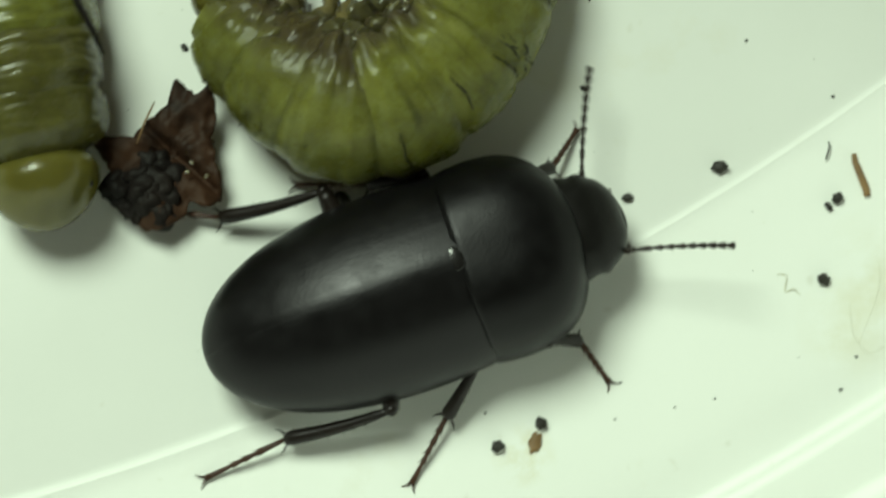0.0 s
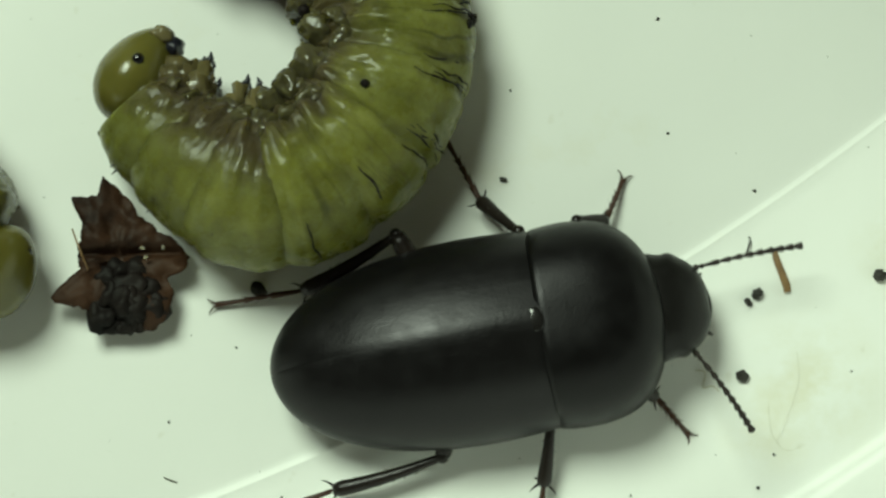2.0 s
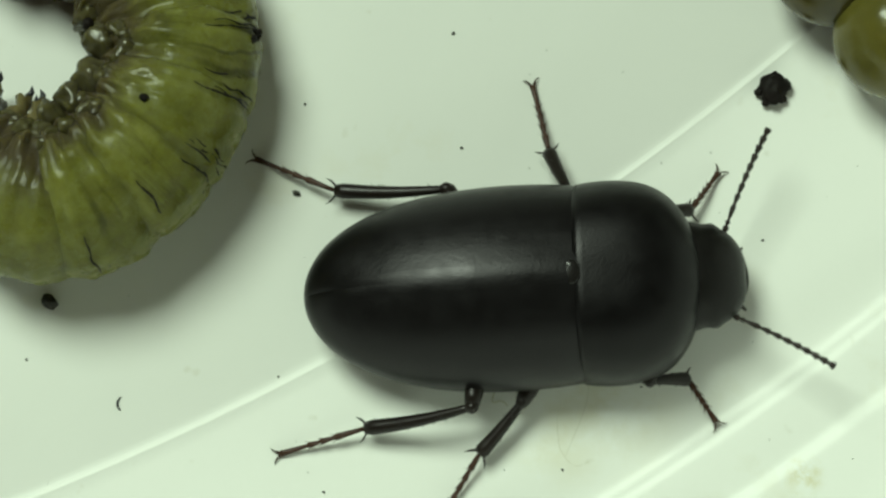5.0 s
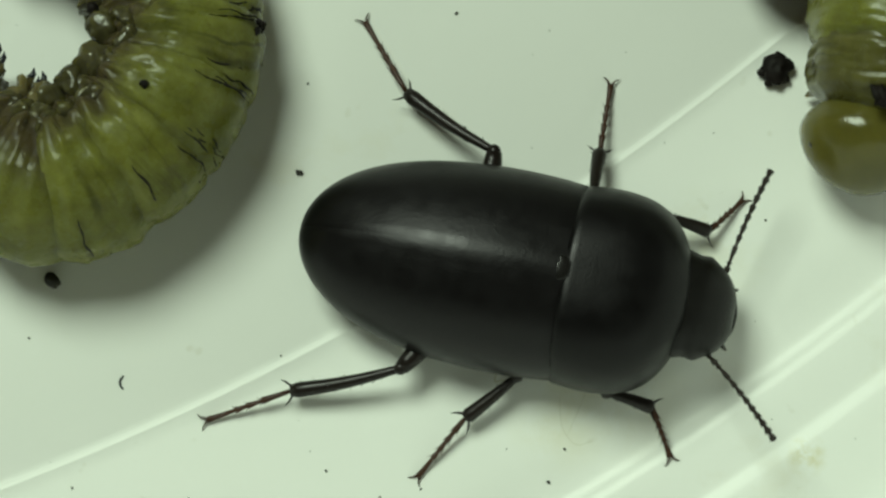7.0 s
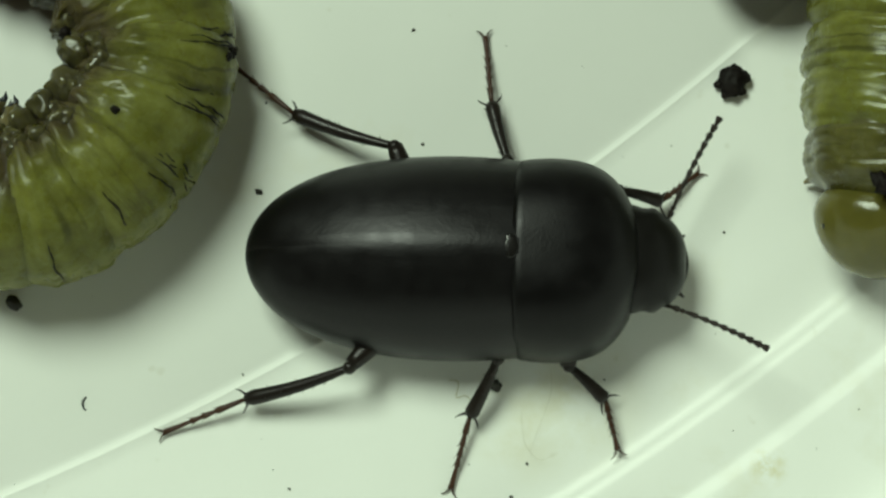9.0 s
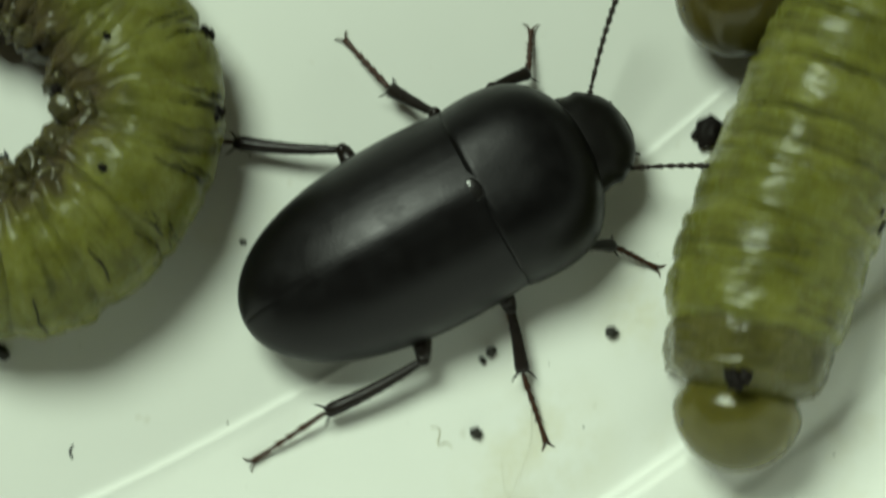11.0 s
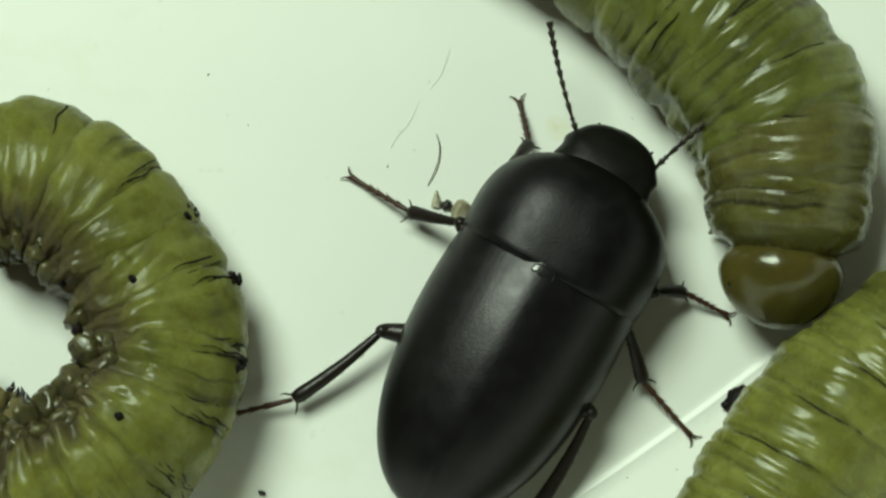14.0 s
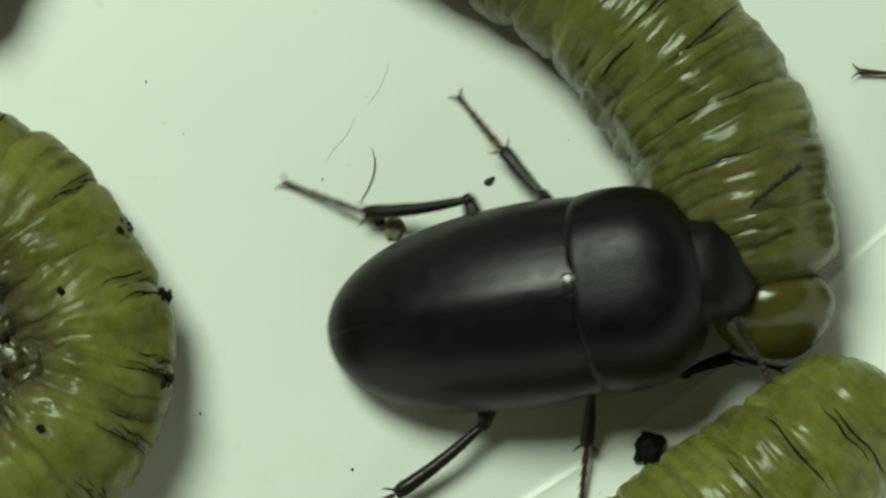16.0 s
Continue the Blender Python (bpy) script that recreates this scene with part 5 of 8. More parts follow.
    walk(LEGS["ML_femur"], [(0, mm(1.18, 1.38, 1.46, 0, -16.25, 79.64)), (0.5, mm(1.21, 1.47, 1.5, 0, 3.72, 110.43)), (1, mm(1.04, 1.2, 1.39, 0, -17.69, 61.93)), (1.5, mm(1.23, 1.42, 1.48, 0, -16.17, 110.13)), (2, mm(1.15, 1.26, 1.42, 0, -17.14, 77.04)), (2.5, mm(1.18, 1.57, 1.5, 0, 3.95, 110.39)), (3, mm(1.15, 1.23, 1.41, 0, -17.48, 80.59)), (3.5, mm(1.27, 1.31, 1.5, 0, -1.04, 111.05)), (4, mm(1.08, 1.1, 1.36, 0, -18.62, 73.19)), (4.2, mm(1.07, 1, 1.31, 0, -19.71, 75.3)), (6.3, mm(1.08, 1.23, 1.41, 0, -17.36, 66.08)), (6.5, mm(1.13, 1.32, 1.44, 0, -16.63, 68.58)), (7, mm(1.02, 1.16, 1.37, 0, -18.09, 61.59)), (7.5, mm(1.07, 1.04, 1.33, 0, -19.23, 74.68)), (8, mm(1.15, 1.18, 1.43, 0, -11.41, 81.66)), (8.5, mm(1.16, 1.19, 1.53, 0, 5.14, 83.41)), (10.8, mm(1.19, 1.45, 1.49, 0, -11.8, 75.24)), (11, mm(1.15, 1.33, 1.46, 0, -12.36, 72.27)), (11.5, mm(1.12, 1.2, 1.46, 0, -6.4, 75.16)), (12, mm(1.13, 1.21, 1.47, 0, -6.28, 76.48)), (12.5, mm(1.18, 1.27, 1.52, 0, 4.95, 84.76)), (13, mm(1.08, 1.24, 1.43, 0, -13.49, 65.73)), (13.5, mm(1.03, 1.22, 1.43, 0, -11.52, 58.08)), (14, mm(1.16, 1.41, 1.48, 0, -10.55, 68.04)), (14.5, mm(1.19, 1.45, 1.51, 0, 12.02, 79.9)), (15, mm(1.13, 1.63, 1.46, 0, 15.08, 118.6)), (15.5, mm(1.25, 1.22, 1.53, 0, 5.57, 100.24)), (16, mm(1.08, 1.94, 1.31, 0, 23.16, 105.7))])
    walk(LEGS["ML_tibia"], [(0, mm(1.63, 3.84, 2.19, 0.36, 35.91, 163.46)), (0.5, mm(0.31, 3.9, 1.33, 0.21, 13.34, 168.35)), (1, mm(2.21, 3.39, 2.18, 0.72, 36.05, 144.84)), (1.5, mm(0.37, 3.77, 2.2, 0.56, 35.57, 153.47)), (2, mm(1.7, 3.68, 2.19, 1.03, 36.31, 124.64)), (2.5, mm(0.27, 4, 1.32, 0.73, 13.18, 134.89)), (3, mm(1.56, 3.67, 2.19, 1.11, 36.41, 117.72)), (3.5, mm(0.34, 3.74, 1.54, 0.73, 18.64, 136.68)), (4, mm(1.79, 3.46, 2.19, 1.16, 36.51, 111.36)), (4.2, mm(1.69, 3.37, 2.19, 1.13, 36.45, 114.95)), (6.3, mm(2.09, 3.5, 2.18, 1.24, 36.76, 96.48)), (6.5, mm(2.04, 3.64, 2.19, 1.24, 36.74, 97.69)), (7, mm(2.19, 3.34, 2.18, 1.25, 36.81, 93.66)), (7.5, mm(1.72, 3.41, 2.19, 1.13, 36.45, 115.04)), (8, mm(1.52, 3.7, 1.95, 1.08, 29.79, 110.25)), (8.5, mm(1.46, 3.77, 1.3, 1, 13.65, 104.02)), (10.8, mm(1.83, 3.91, 2.02, 1.03, 31.7, 119.51)), (11, mm(1.92, 3.75, 2.02, 1.05, 31.68, 117.43)), (11.5, mm(1.78, 3.69, 1.75, 0.88, 24.61, 127.46)), (12, mm(1.73, 3.72, 1.75, 0.96, 24.64, 119.34)), (12.5, mm(1.42, 3.85, 1.3, 0.86, 13.34, 123.53)), (13, mm(2.12, 3.55, 2.04, 1.16, 32.61, 103.35)), (13.5, mm(2.37, 3.38, 1.95, 1.14, 30.44, 100.88)), (14, mm(2.12, 3.78, 1.96, 3.01, 34.92, 101.15)), (14.5, mm(1.64, 3.95, 0.97, 3.45, 11.72, 123.16)), (15, mm(-0.07, 3.84, 0.78, 5.39, 7.88, 139.09)), (15.5, mm(0.79, 3.77, 1.28, 9.97, 28.45, 123.91)), (16, mm(0.43, 4.24, 0.28, 11.22, 7, 122.89))])
    walk(LEGS["ML_tarsus"], [(0, mm(2.5, 0, 0, 2.79, -23.86, -4.53)), (0.5, mm(2.5, 0, 0, -1.24, -1.36, 4.9)), (1, mm(2.5, 0, 0, -3.11, -23.84, 5.05)), (1.5, mm(2.5, 0, 0, 1.52, -23.52, -2.5)), (2, mm(2.5, 0, 0, 10.47, -22.51, -17.17)), (2.5, mm(2.5, 0, 0, 3.9, -0.43, -16.06)), (3, mm(2.5, 0, 0, 6.99, -23.32, -11.4)), (3.5, mm(2.5, 0, 0, 4.74, -5.88, -14.06)), (4, mm(2.5, 0, 0, 7.08, -23.31, -11.55)), (4.2, mm(2.5, 0, 0, 8.01, -23.12, -13.09)), (6.3, mm(2.5, 0, 0, 0.67, -23.96, -1.09)), (6.5, mm(2.5, 0, 0, 1.06, -23.95, -1.72)), (7, mm(2.5, 0, 0, 0.33, -23.96, -0.54)), (7.5, mm(2.5, 0, 0, 6.98, -23.33, -11.38)), (8, mm(2.5, 0, 0, 3.39, -17.04, -6.58)), (8.5, mm(2.5, 0, 0, 1.65, -0.88, -6.73)), (10.8, mm(2.5, 0, 0, 10.74, -17.49, -19.94)), (11, mm(2.5, 0, 0, 8.11, -18.22, -14.98)), (11.5, mm(2.5, 0, 0, 8.11, -10.99, -18.82)), (12, mm(2.5, 0, 0, 7.43, -11.11, -17.26)), (12.5, mm(2.5, 0, 0, 3.76, -0.47, -15.45)), (13, mm(2.5, 0, 0, 5.1, -19.55, -9.19)), (13.5, mm(2.5, 0, 0, 5.4, -17.25, -10.37)), (14, mm(2.5, 0, 0, 8.1, -21.55, -13.73)), (14.5, mm(2.5, 0, 0, 4.32, -0.3, -17.81)), (15, mm(2.5, 0, 0, 3.68, -0.49, -15.13)), (15.5, mm(2.5, 0, 0, 1.44, -20.73, -2.53)), (16, mm(2.5, 0, 0, 0.23, -0.98, -0.95))])
    walk(LEGS["FR_femur"], [(0, mm(3.65, -1.45, 1.67, 0, -11.67, -81.6)), (0.5, mm(3.68, -1.4, 1.64, 0, -7.56, -74.67)), (1, mm(3.83, -1.46, 1.64, 0, -5.59, -57.5)), (1.5, mm(3.69, -1.41, 1.6, 0, -0.7, -74.17)), (2, mm(3.4, -0.8, 1.49, 0, -17.26, -55.98)), (2.5, mm(3.64, -1.3, 1.59, 0, 2.19, -78.93)), (3, mm(3.58, -1.32, 1.63, 0, -8.2, -96.27)), (3.5, mm(3.67, -1.24, 1.64, 0, -13.17, -62.8)), (4, mm(3.51, -0.69, 1.46, 0, -18.28, -77.38)), (4.2, mm(3.71, -1.48, 1.65, 0, -7.59, -73.94)), (6.3, mm(3.75, -1.6, 1.61, 0, -1.21, -73.25)), (6.5, mm(3.71, -1.44, 1.59, 0, 2.4, -71.46)), (7, mm(3.66, -1.42, 1.55, 0, 7.97, -79)), (7.5, mm(3.71, -1.67, 1.53, 0, 7.26, -79.06)), (8, mm(3.69, -1.55, 1.54, 0, 7.57, -79.28)), (8.5, mm(3.68, -1.64, 1.53, 0, 7.29, -81.57)), (10.8, mm(3.59, -1.55, 1.54, 0, 7.38, -91.87)), (11, mm(3.71, -1.39, 1.67, 0, -12.44, -69.09)), (11.5, mm(3.6, -1.22, 1.63, 0, -13.87, -89.67)), (12, mm(3.81, -1.38, 1.67, 0, -12.02, -53.38)), (12.5, mm(3.61, -1.33, 1.65, 0, -13.2, -87.5)), (13, mm(3.77, -1.6, 1.59, 0, 0.77, -70.82)), (13.5, mm(3.55, -1.32, 1.65, 0, -13.46, -101.91)), (14, mm(3.56, -1.58, 1.65, 0, -6.18, -94.99)), (14.5, mm(3.57, -1.43, 1.62, 0, -3.38, -94.8)), (15, mm(3.67, -1.51, 1.43, 0, 21.95, -79.84)), (15.5, mm(3.84, -1.43, 1.34, 0, 32.6, -54.3)), (16, mm(3.89, -1.65, 1.09, 0, 38.94, -62.2))])
    walk(LEGS["FR_tibia"], [(0, mm(3.97, -3.58, 2.12, -0.19, 51.5, -7.06)), (0.5, mm(4.26, -3.51, 1.93, -0.09, 43.55, -3.66)), (1, mm(5.01, -3.31, 1.86, 0.35, 41.03, 15.57)), (1.5, mm(4.29, -3.53, 1.63, -0.15, 32.23, -7.22)), (2, mm(4.57, -2.54, 2.14, -0.59, 53.07, -21.14)), (2.5, mm(4.06, -3.46, 1.51, -0.03, 27.85, -1.4)), (3, mm(3.34, -3.48, 1.95, -0.66, 43.35, -29.32)), (3.5, mm(4.65, -3.15, 2.14, -0.23, 53.13, -8.03)), (4, mm(3.96, -2.73, 2.15, -0.1, 53.13, -3.62)), (4.2, mm(4.31, -3.57, 1.94, 0.09, 44.08, 3.83)), (6.3, mm(4.38, -3.7, 1.66, 0.18, 33.22, 8.62)), (6.5, mm(4.41, -3.52, 1.49, 0.31, 27.52, 15.96)), (7, mm(4.08, -3.56, 1.25, -0.07, 19.41, -3.69)), (7.5, mm(4.12, -3.81, 1.25, -0.25, 19.38, -13.54)), (8, mm(4.09, -3.7, 1.25, -0.34, 19.35, -18.97)), (8.5, mm(4, -3.8, 1.25, -0.53, 19.27, -30.16)), (10.8, mm(3.51, -3.73, 1.26, -0.81, 19.05, -50.1)), (11, mm(4.48, -3.4, 2.14, -0.37, 53.11, -13.16)), (11.5, mm(3.61, -3.36, 2.16, -0.91, 52.97, -34.14)), (12, mm(5.09, -3.1, 2.13, 0.24, 53.13, 8.39)), (12.5, mm(3.7, -3.47, 2.16, -0.23, 53.13, -8.22)), (13, mm(4.5, -3.68, 1.56, 0.01, 30, 0.49)), (13.5, mm(3.11, -3.41, 2.17, -1, 52.93, -38.05)), (14, mm(3.37, -3.76, 1.89, -2.96, 50.56, -50.93)), (14.5, mm(3.39, -3.62, 1.75, -4.92, 54.87, -48.99)), (15, mm(4.03, -3.52, 0.61, 2.14, 16.81, 15.39)), (15.5, mm(4.92, -2.93, 0.16, 4.59, 18.04, 27.08)), (16, mm(4.69, -3.17, -0.29, 3.09, 21.74, 13.67))])
    walk(LEGS["FR_tarsus"], [(0, mm(1.9, 0, 0, 44.75, -6.02, -59.83)), (0.5, mm(1.9, 0, 0, 36.8, -3.7, -57.09)), (1, mm(1.9, 0, 0, 37.8, 3.16, -64.48)), (1.5, mm(1.9, 0, 0, 25, -0.69, -50.57)), (2, mm(1.9, 0, 0, 30.55, -24.19, -37.6)), (2.5, mm(1.9, 0, 0, 26.03, 9.37, -67.05)), (3, mm(1.9, 0, 0, 33.23, -8.41, -50.28)), (3.5, mm(1.9, 0, 0, 38.71, -17.02, -48.65)), (4, mm(1.9, 0, 0, 21.89, -29.06, -26.58)), (4.2, mm(1.9, 0, 0, 37.68, -3.31, -58.01)), (6.3, mm(1.9, 0, 0, 28.38, 2.29, -57.63)), (6.5, mm(1.9, 0, 0, 24.2, 6.35, -60.3)), (7, mm(1.9, 0, 0, 14.85, 7.19, -50.26)), (7.5, mm(1.9, 0, 0, 14.3, 6.57, -47.85)), (8, mm(1.9, 0, 0, 14.43, 6.71, -48.39)), (8.5, mm(1.9, 0, 0, 11.15, 3.78, -35.49)), (10.8, mm(1.9, 0, 0, 9.57, 2.76, -29.95)), (11, mm(1.9, 0, 0, 32.49, -22.75, -40.16)), (11.5, mm(1.9, 0, 0, 31.67, -23.38, -39.08)), (12, mm(1.9, 0, 0, 25.1, -27.52, -30.61)), (12.5, mm(1.9, 0, 0, 29.86, -24.67, -36.7)), (13, mm(1.9, 0, 0, 20.97, -1.78, -44.39)), (13.5, mm(1.9, 0, 0, 25.47, -27.32, -31.08)), (14, mm(1.9, 0, 0, 29.02, -21.26, -37.56)), (14.5, mm(1.9, 0, 0, 35.56, -20.16, -44.28)), (15, mm(1.9, 0, 0, 9.17, 12.33, -97.62)), (15.5, mm(1.9, 0, 0, 9.22, 10.28, -84.76)), (16, mm(1.9, 0, 0, 4.94, 3.33, -32.41))])
    walk(LEGS["FL_femur"], [(0, mm(3.59, 1.09, 1.6, 0, -13.98, 39.01)), (0.5, mm(3.53, 0.78, 1.5, 0, -17.28, 78.36)), (1, mm(3.5, 1.03, 1.57, 0, -14.81, 34.5)), (1.5, mm(3.48, 0.95, 1.55, 0, -15.59, 51.29)), (2, mm(3.65, 1.58, 1.7, 0, -11.86, 84.39)), (2.5, mm(3.83, 1.42, 1.68, 0, -11.78, 54.71)), (3, mm(3.47, 0.94, 1.54, 0, -15.68, 49.51)), (3.5, mm(3.58, 0.95, 1.56, 0, -15.74, 81.95)), (4, mm(3.91, 1.47, 1.7, 0, -11.31, 50.3)), (4.2, mm(3.56, 1.07, 1.59, 0, -14.3, 41.33)), (6.3, mm(3.66, 1.2, 1.6, 0, 0.78, 59.81)), (6.5, mm(3.77, 1.46, 1.6, 0, -0.71, 65.11)), (7, mm(3.78, 1.39, 1.59, 0, 1.04, 57.39)), (7.5, mm(3.74, 1.3, 1.58, 0, 4.6, 54.04)), (8, mm(3.88, 1.42, 1.56, 0, 4.78, 48.37)), (8.5, mm(3.88, 1.4, 1.57, 0, 4.02, 47.57)), (10.8, mm(4.63, 1.2, 1.76, 0, -8.88, 5.61)), (11, mm(3.72, 1.55, 1.61, 0, -0.92, 75.04)), (11.5, mm(3.75, 1.66, 1.63, 0, -3.3, 74.63)), (12, mm(3.51, 1.54, 1.7, 0, -12.31, 101.72)), (12.5, mm(3.83, 1.19, 1.65, 0, -12.21, 22.06)), (13, mm(3.62, 1.11, 1.61, 0, -13.65, 29.4)), (13.5, mm(3.69, 1.15, 1.62, 0, -13.1, 28.04)), (14, mm(3.82, 1.4, 1.64, 0, -6.24, 53.38)), (14.5, mm(4.21, 1.5, 1.59, 0, 0.71, 33.32)), (15, mm(3.96, 1.29, 1.39, 0, 27.35, 28.62)), (15.5, mm(3.73, 1.65, 1.3, 0, 27.59, 76.61)), (16, mm(3.6, 1.11, 1.59, 0, 51.71, 71.97))])
    walk(LEGS["FL_tibia"], [(0, mm(5.25, 2.44, 2.13, 0.43, 53.1, 15.39)), (0.5, mm(3.96, 2.84, 2.15, 0.95, 52.95, 35.88)), (1, mm(5.25, 2.23, 2.13, 0.65, 53.06, 23.36)), (1.5, mm(4.8, 2.6, 2.14, 0.5, 53.09, 17.75)), (2, mm(3.86, 3.72, 2.15, 0.09, 53.13, 3.04)), (2.5, mm(5.07, 3.18, 2.13, -0.31, 53.12, -10.87)), (3, mm(4.84, 2.55, 2.14, 0.7, 53.04, 25.5)), (3.5, mm(3.87, 3.04, 2.15, 1.04, 52.91, 39.87)), (4, mm(5.29, 3.13, 2.13, -0.25, 53.12, -8.79)), (4.2, mm(5.16, 2.47, 2.13, 0.6, 53.07, 21.76)), (6.3, mm(4.77, 3.1, 1.57, -0.07, 30.34, -3.43)), (6.5, mm(4.69, 3.45, 1.63, 0.05, 32.52, 2.3)), (7, mm(4.97, 3.24, 1.55, -0.03, 29.96, -1.41)), (7.5, mm(5.03, 3.07, 1.4, -0.1, 24.95, -5.35)), (8, mm(5.34, 3.06, 1.38, -0.14, 24.36, -7.44)), (8.5, mm(5.36, 3.02, 1.42, -0.16, 25.56, -8.5)), (10.8, mm(6.8, 1.41, 2.1, 0.17, 53.13, 5.86)), (11, mm(4.29, 3.68, 1.64, 0.03, 32.66, 1.56)), (11.5, mm(4.34, 3.77, 1.76, -0.08, 36.94, -3.54)), (12, mm(3.07, 3.64, 2.17, 1.38, 52.67, 58.07)), (12.5, mm(5.82, 2, 2.12, 0.65, 53.05, 23.66)), (13, mm(5.48, 2.16, 2.12, 0.5, 53.09, 17.88)), (13.5, mm(5.58, 2.16, 2.12, 0.32, 53.12, 11.48)), (14, mm(5.12, 3.15, 1.88, -0.07, 54.64, -0.93)), (14.5, mm(6.05, 2.71, 1.56, 1.16, 56.08, 10.25)), (15, mm(5.67, 2.23, 0.38, 0.78, 17.05, 5.54)), (15.5, mm(4.18, 3.55, 0.29, -1.39, 18.99, -7.95)), (16, mm(4.02, 2.4, -0.14, 6.13, 20.66, 27.95))])
    walk(LEGS["FL_tarsus"], [(0, mm(1.9, 0, 0, -22.2, -28.92, 26.98)), (0.5, mm(1.9, 0, 0, -24.5, -27.82, 29.86)), (1, mm(1.9, 0, 0, -20.07, -29.81, 24.33)), (1.5, mm(1.9, 0, 0, -9.78, -32.68, 11.77)), (2, mm(1.9, 0, 0, -41.83, -13.3, 53.19)), (2.5, mm(1.9, 0, 0, -45.51, -7.93, 58.91)), (3, mm(1.9, 0, 0, -22.31, -28.87, 27.11)), (3.5, mm(1.9, 0, 0, -22.48, -28.79, 27.32)), (4, mm(1.9, 0, 0, -41.92, -13.19, 53.32)), (4.2, mm(1.9, 0, 0, -24.6, -27.77, 29.99)), (6.3, mm(1.9, 0, 0, -25.42, 3.05, 56.12)), (6.5, mm(1.9, 0, 0, -25.93, 0.02, 52.43)), (7, mm(1.9, 0, 0, -24.23, 2.01, 53.43)), (7.5, mm(1.9, 0, 0, -20.83, 5.88, 56.09)), (8, mm(1.9, 0, 0, -20.5, 6.46, 56.82)), (8.5, mm(1.9, 0, 0, -20.19, 3.97, 51.88)), (10.8, mm(1.9, 0, 0, -23.71, -28.21, 28.87)), (11, mm(1.9, 0, 0, -26.15, 0.09, 52.74)), (11.5, mm(1.9, 0, 0, -31.85, 0.85, 58.45)), (12, mm(1.9, 0, 0, -22.11, -28.96, 26.86)), (12.5, mm(1.9, 0, 0, -16.33, -31.11, 19.73)), (13, mm(1.9, 0, 0, -14.43, -31.66, 17.41)), (13.5, mm(1.9, 0, 0, -23.47, -28.33, 28.57)), (14, mm(1.9, 0, 0, -34.49, -21.11, 42.82)), (14.5, mm(1.9, 0, 0, -20.77, -29.53, 25.2)), (15, mm(1.9, 0, 0, -2.01, 2.12, 12.61)), (15.5, mm(1.9, 0, 0, -8.17, 6.82, 62.13)), (16, mm(1.9, 0, 0, -2.71, 2.3, 17.1))])
    walk(LEGS["AL"], [(0, mm(7.1, 1.67, 2.2, 0, -2.31, 70.77)), (0.5, mm(7.57, 1.23, 2.2, 0, -2.26, 21.97)), (1, mm(7.1, 1.67, 2.2, 0, -2.26, 67.88)), (1.5, mm(7.57, 1.37, 2.2, 0, -29.06, 22.36)), (2, mm(7.57, 1.23, 2.2, 0, -2.22, 6.24)), (2.5, mm(7.57, 1.23, 2.2, 0, -2.27, 38.47)), (3, mm(7.42, 1.56, 2.2, 0, -2.29, 38.31)), (3.5, mm(7.57, 1.67, 2.2, 0, -30.55, 32.85)), (4, mm(7.56, 1.52, 2.2, 0, -26.75, 45.76)), (4.2, mm(7.22, 1.67, 2.2, 0, -2.23, 70.17)), (6.3, mm(7.57, 1.23, 2.2, 0, -26.42, 26.03)), (6.5, mm(7.57, 1.23, 2.2, 0, -2.27, 9.73)), (7, mm(7.46, 1.4, 2.2, 0, -6.24, 82.13)), (7.5, mm(7.37, 1.43, 2.2, 0, -14.71, 72.37)), (8, mm(7.37, 1.56, 2.2, 0, -2.31, 80.84)), (8.5, mm(7.38, 1.58, 2.2, 0, -7.51, 74.03)), (10.8, mm(7.45, 1.44, 2.2, 0, -2.23, 57.2)), (11, mm(7.25, 1.47, 2.2, 0, -15.47, 50.5)), (11.5, mm(7.35, 1.67, 2.2, 0, -2.33, 31.96)), (12, mm(7.39, 1.45, 2.2, 0, -42.09, 45.86)), (12.5, mm(7.14, 1.67, 2.2, 0, -5.31, 61.06)), (13, mm(7.1, 1.67, 2.2, 0, -2.31, 56.98)), (13.5, mm(7.36, 1.39, 2.2, 0, -13.76, 47.44)), (14, mm(7.21, 1.67, 2.2, 0, -11.28, 47.93)), (14.5, mm(7.57, 1.49, 2.2, 0, -37.72, 38.25)), (15, mm(7.57, 1.67, 2.2, 0, -39.68, -2.79)), (15.5, mm(7.57, 1.67, 2.2, 0, -23.7, 15.87)), (16, mm(7.3, 1.46, 2.2, 0, -32.12, 29.24))])
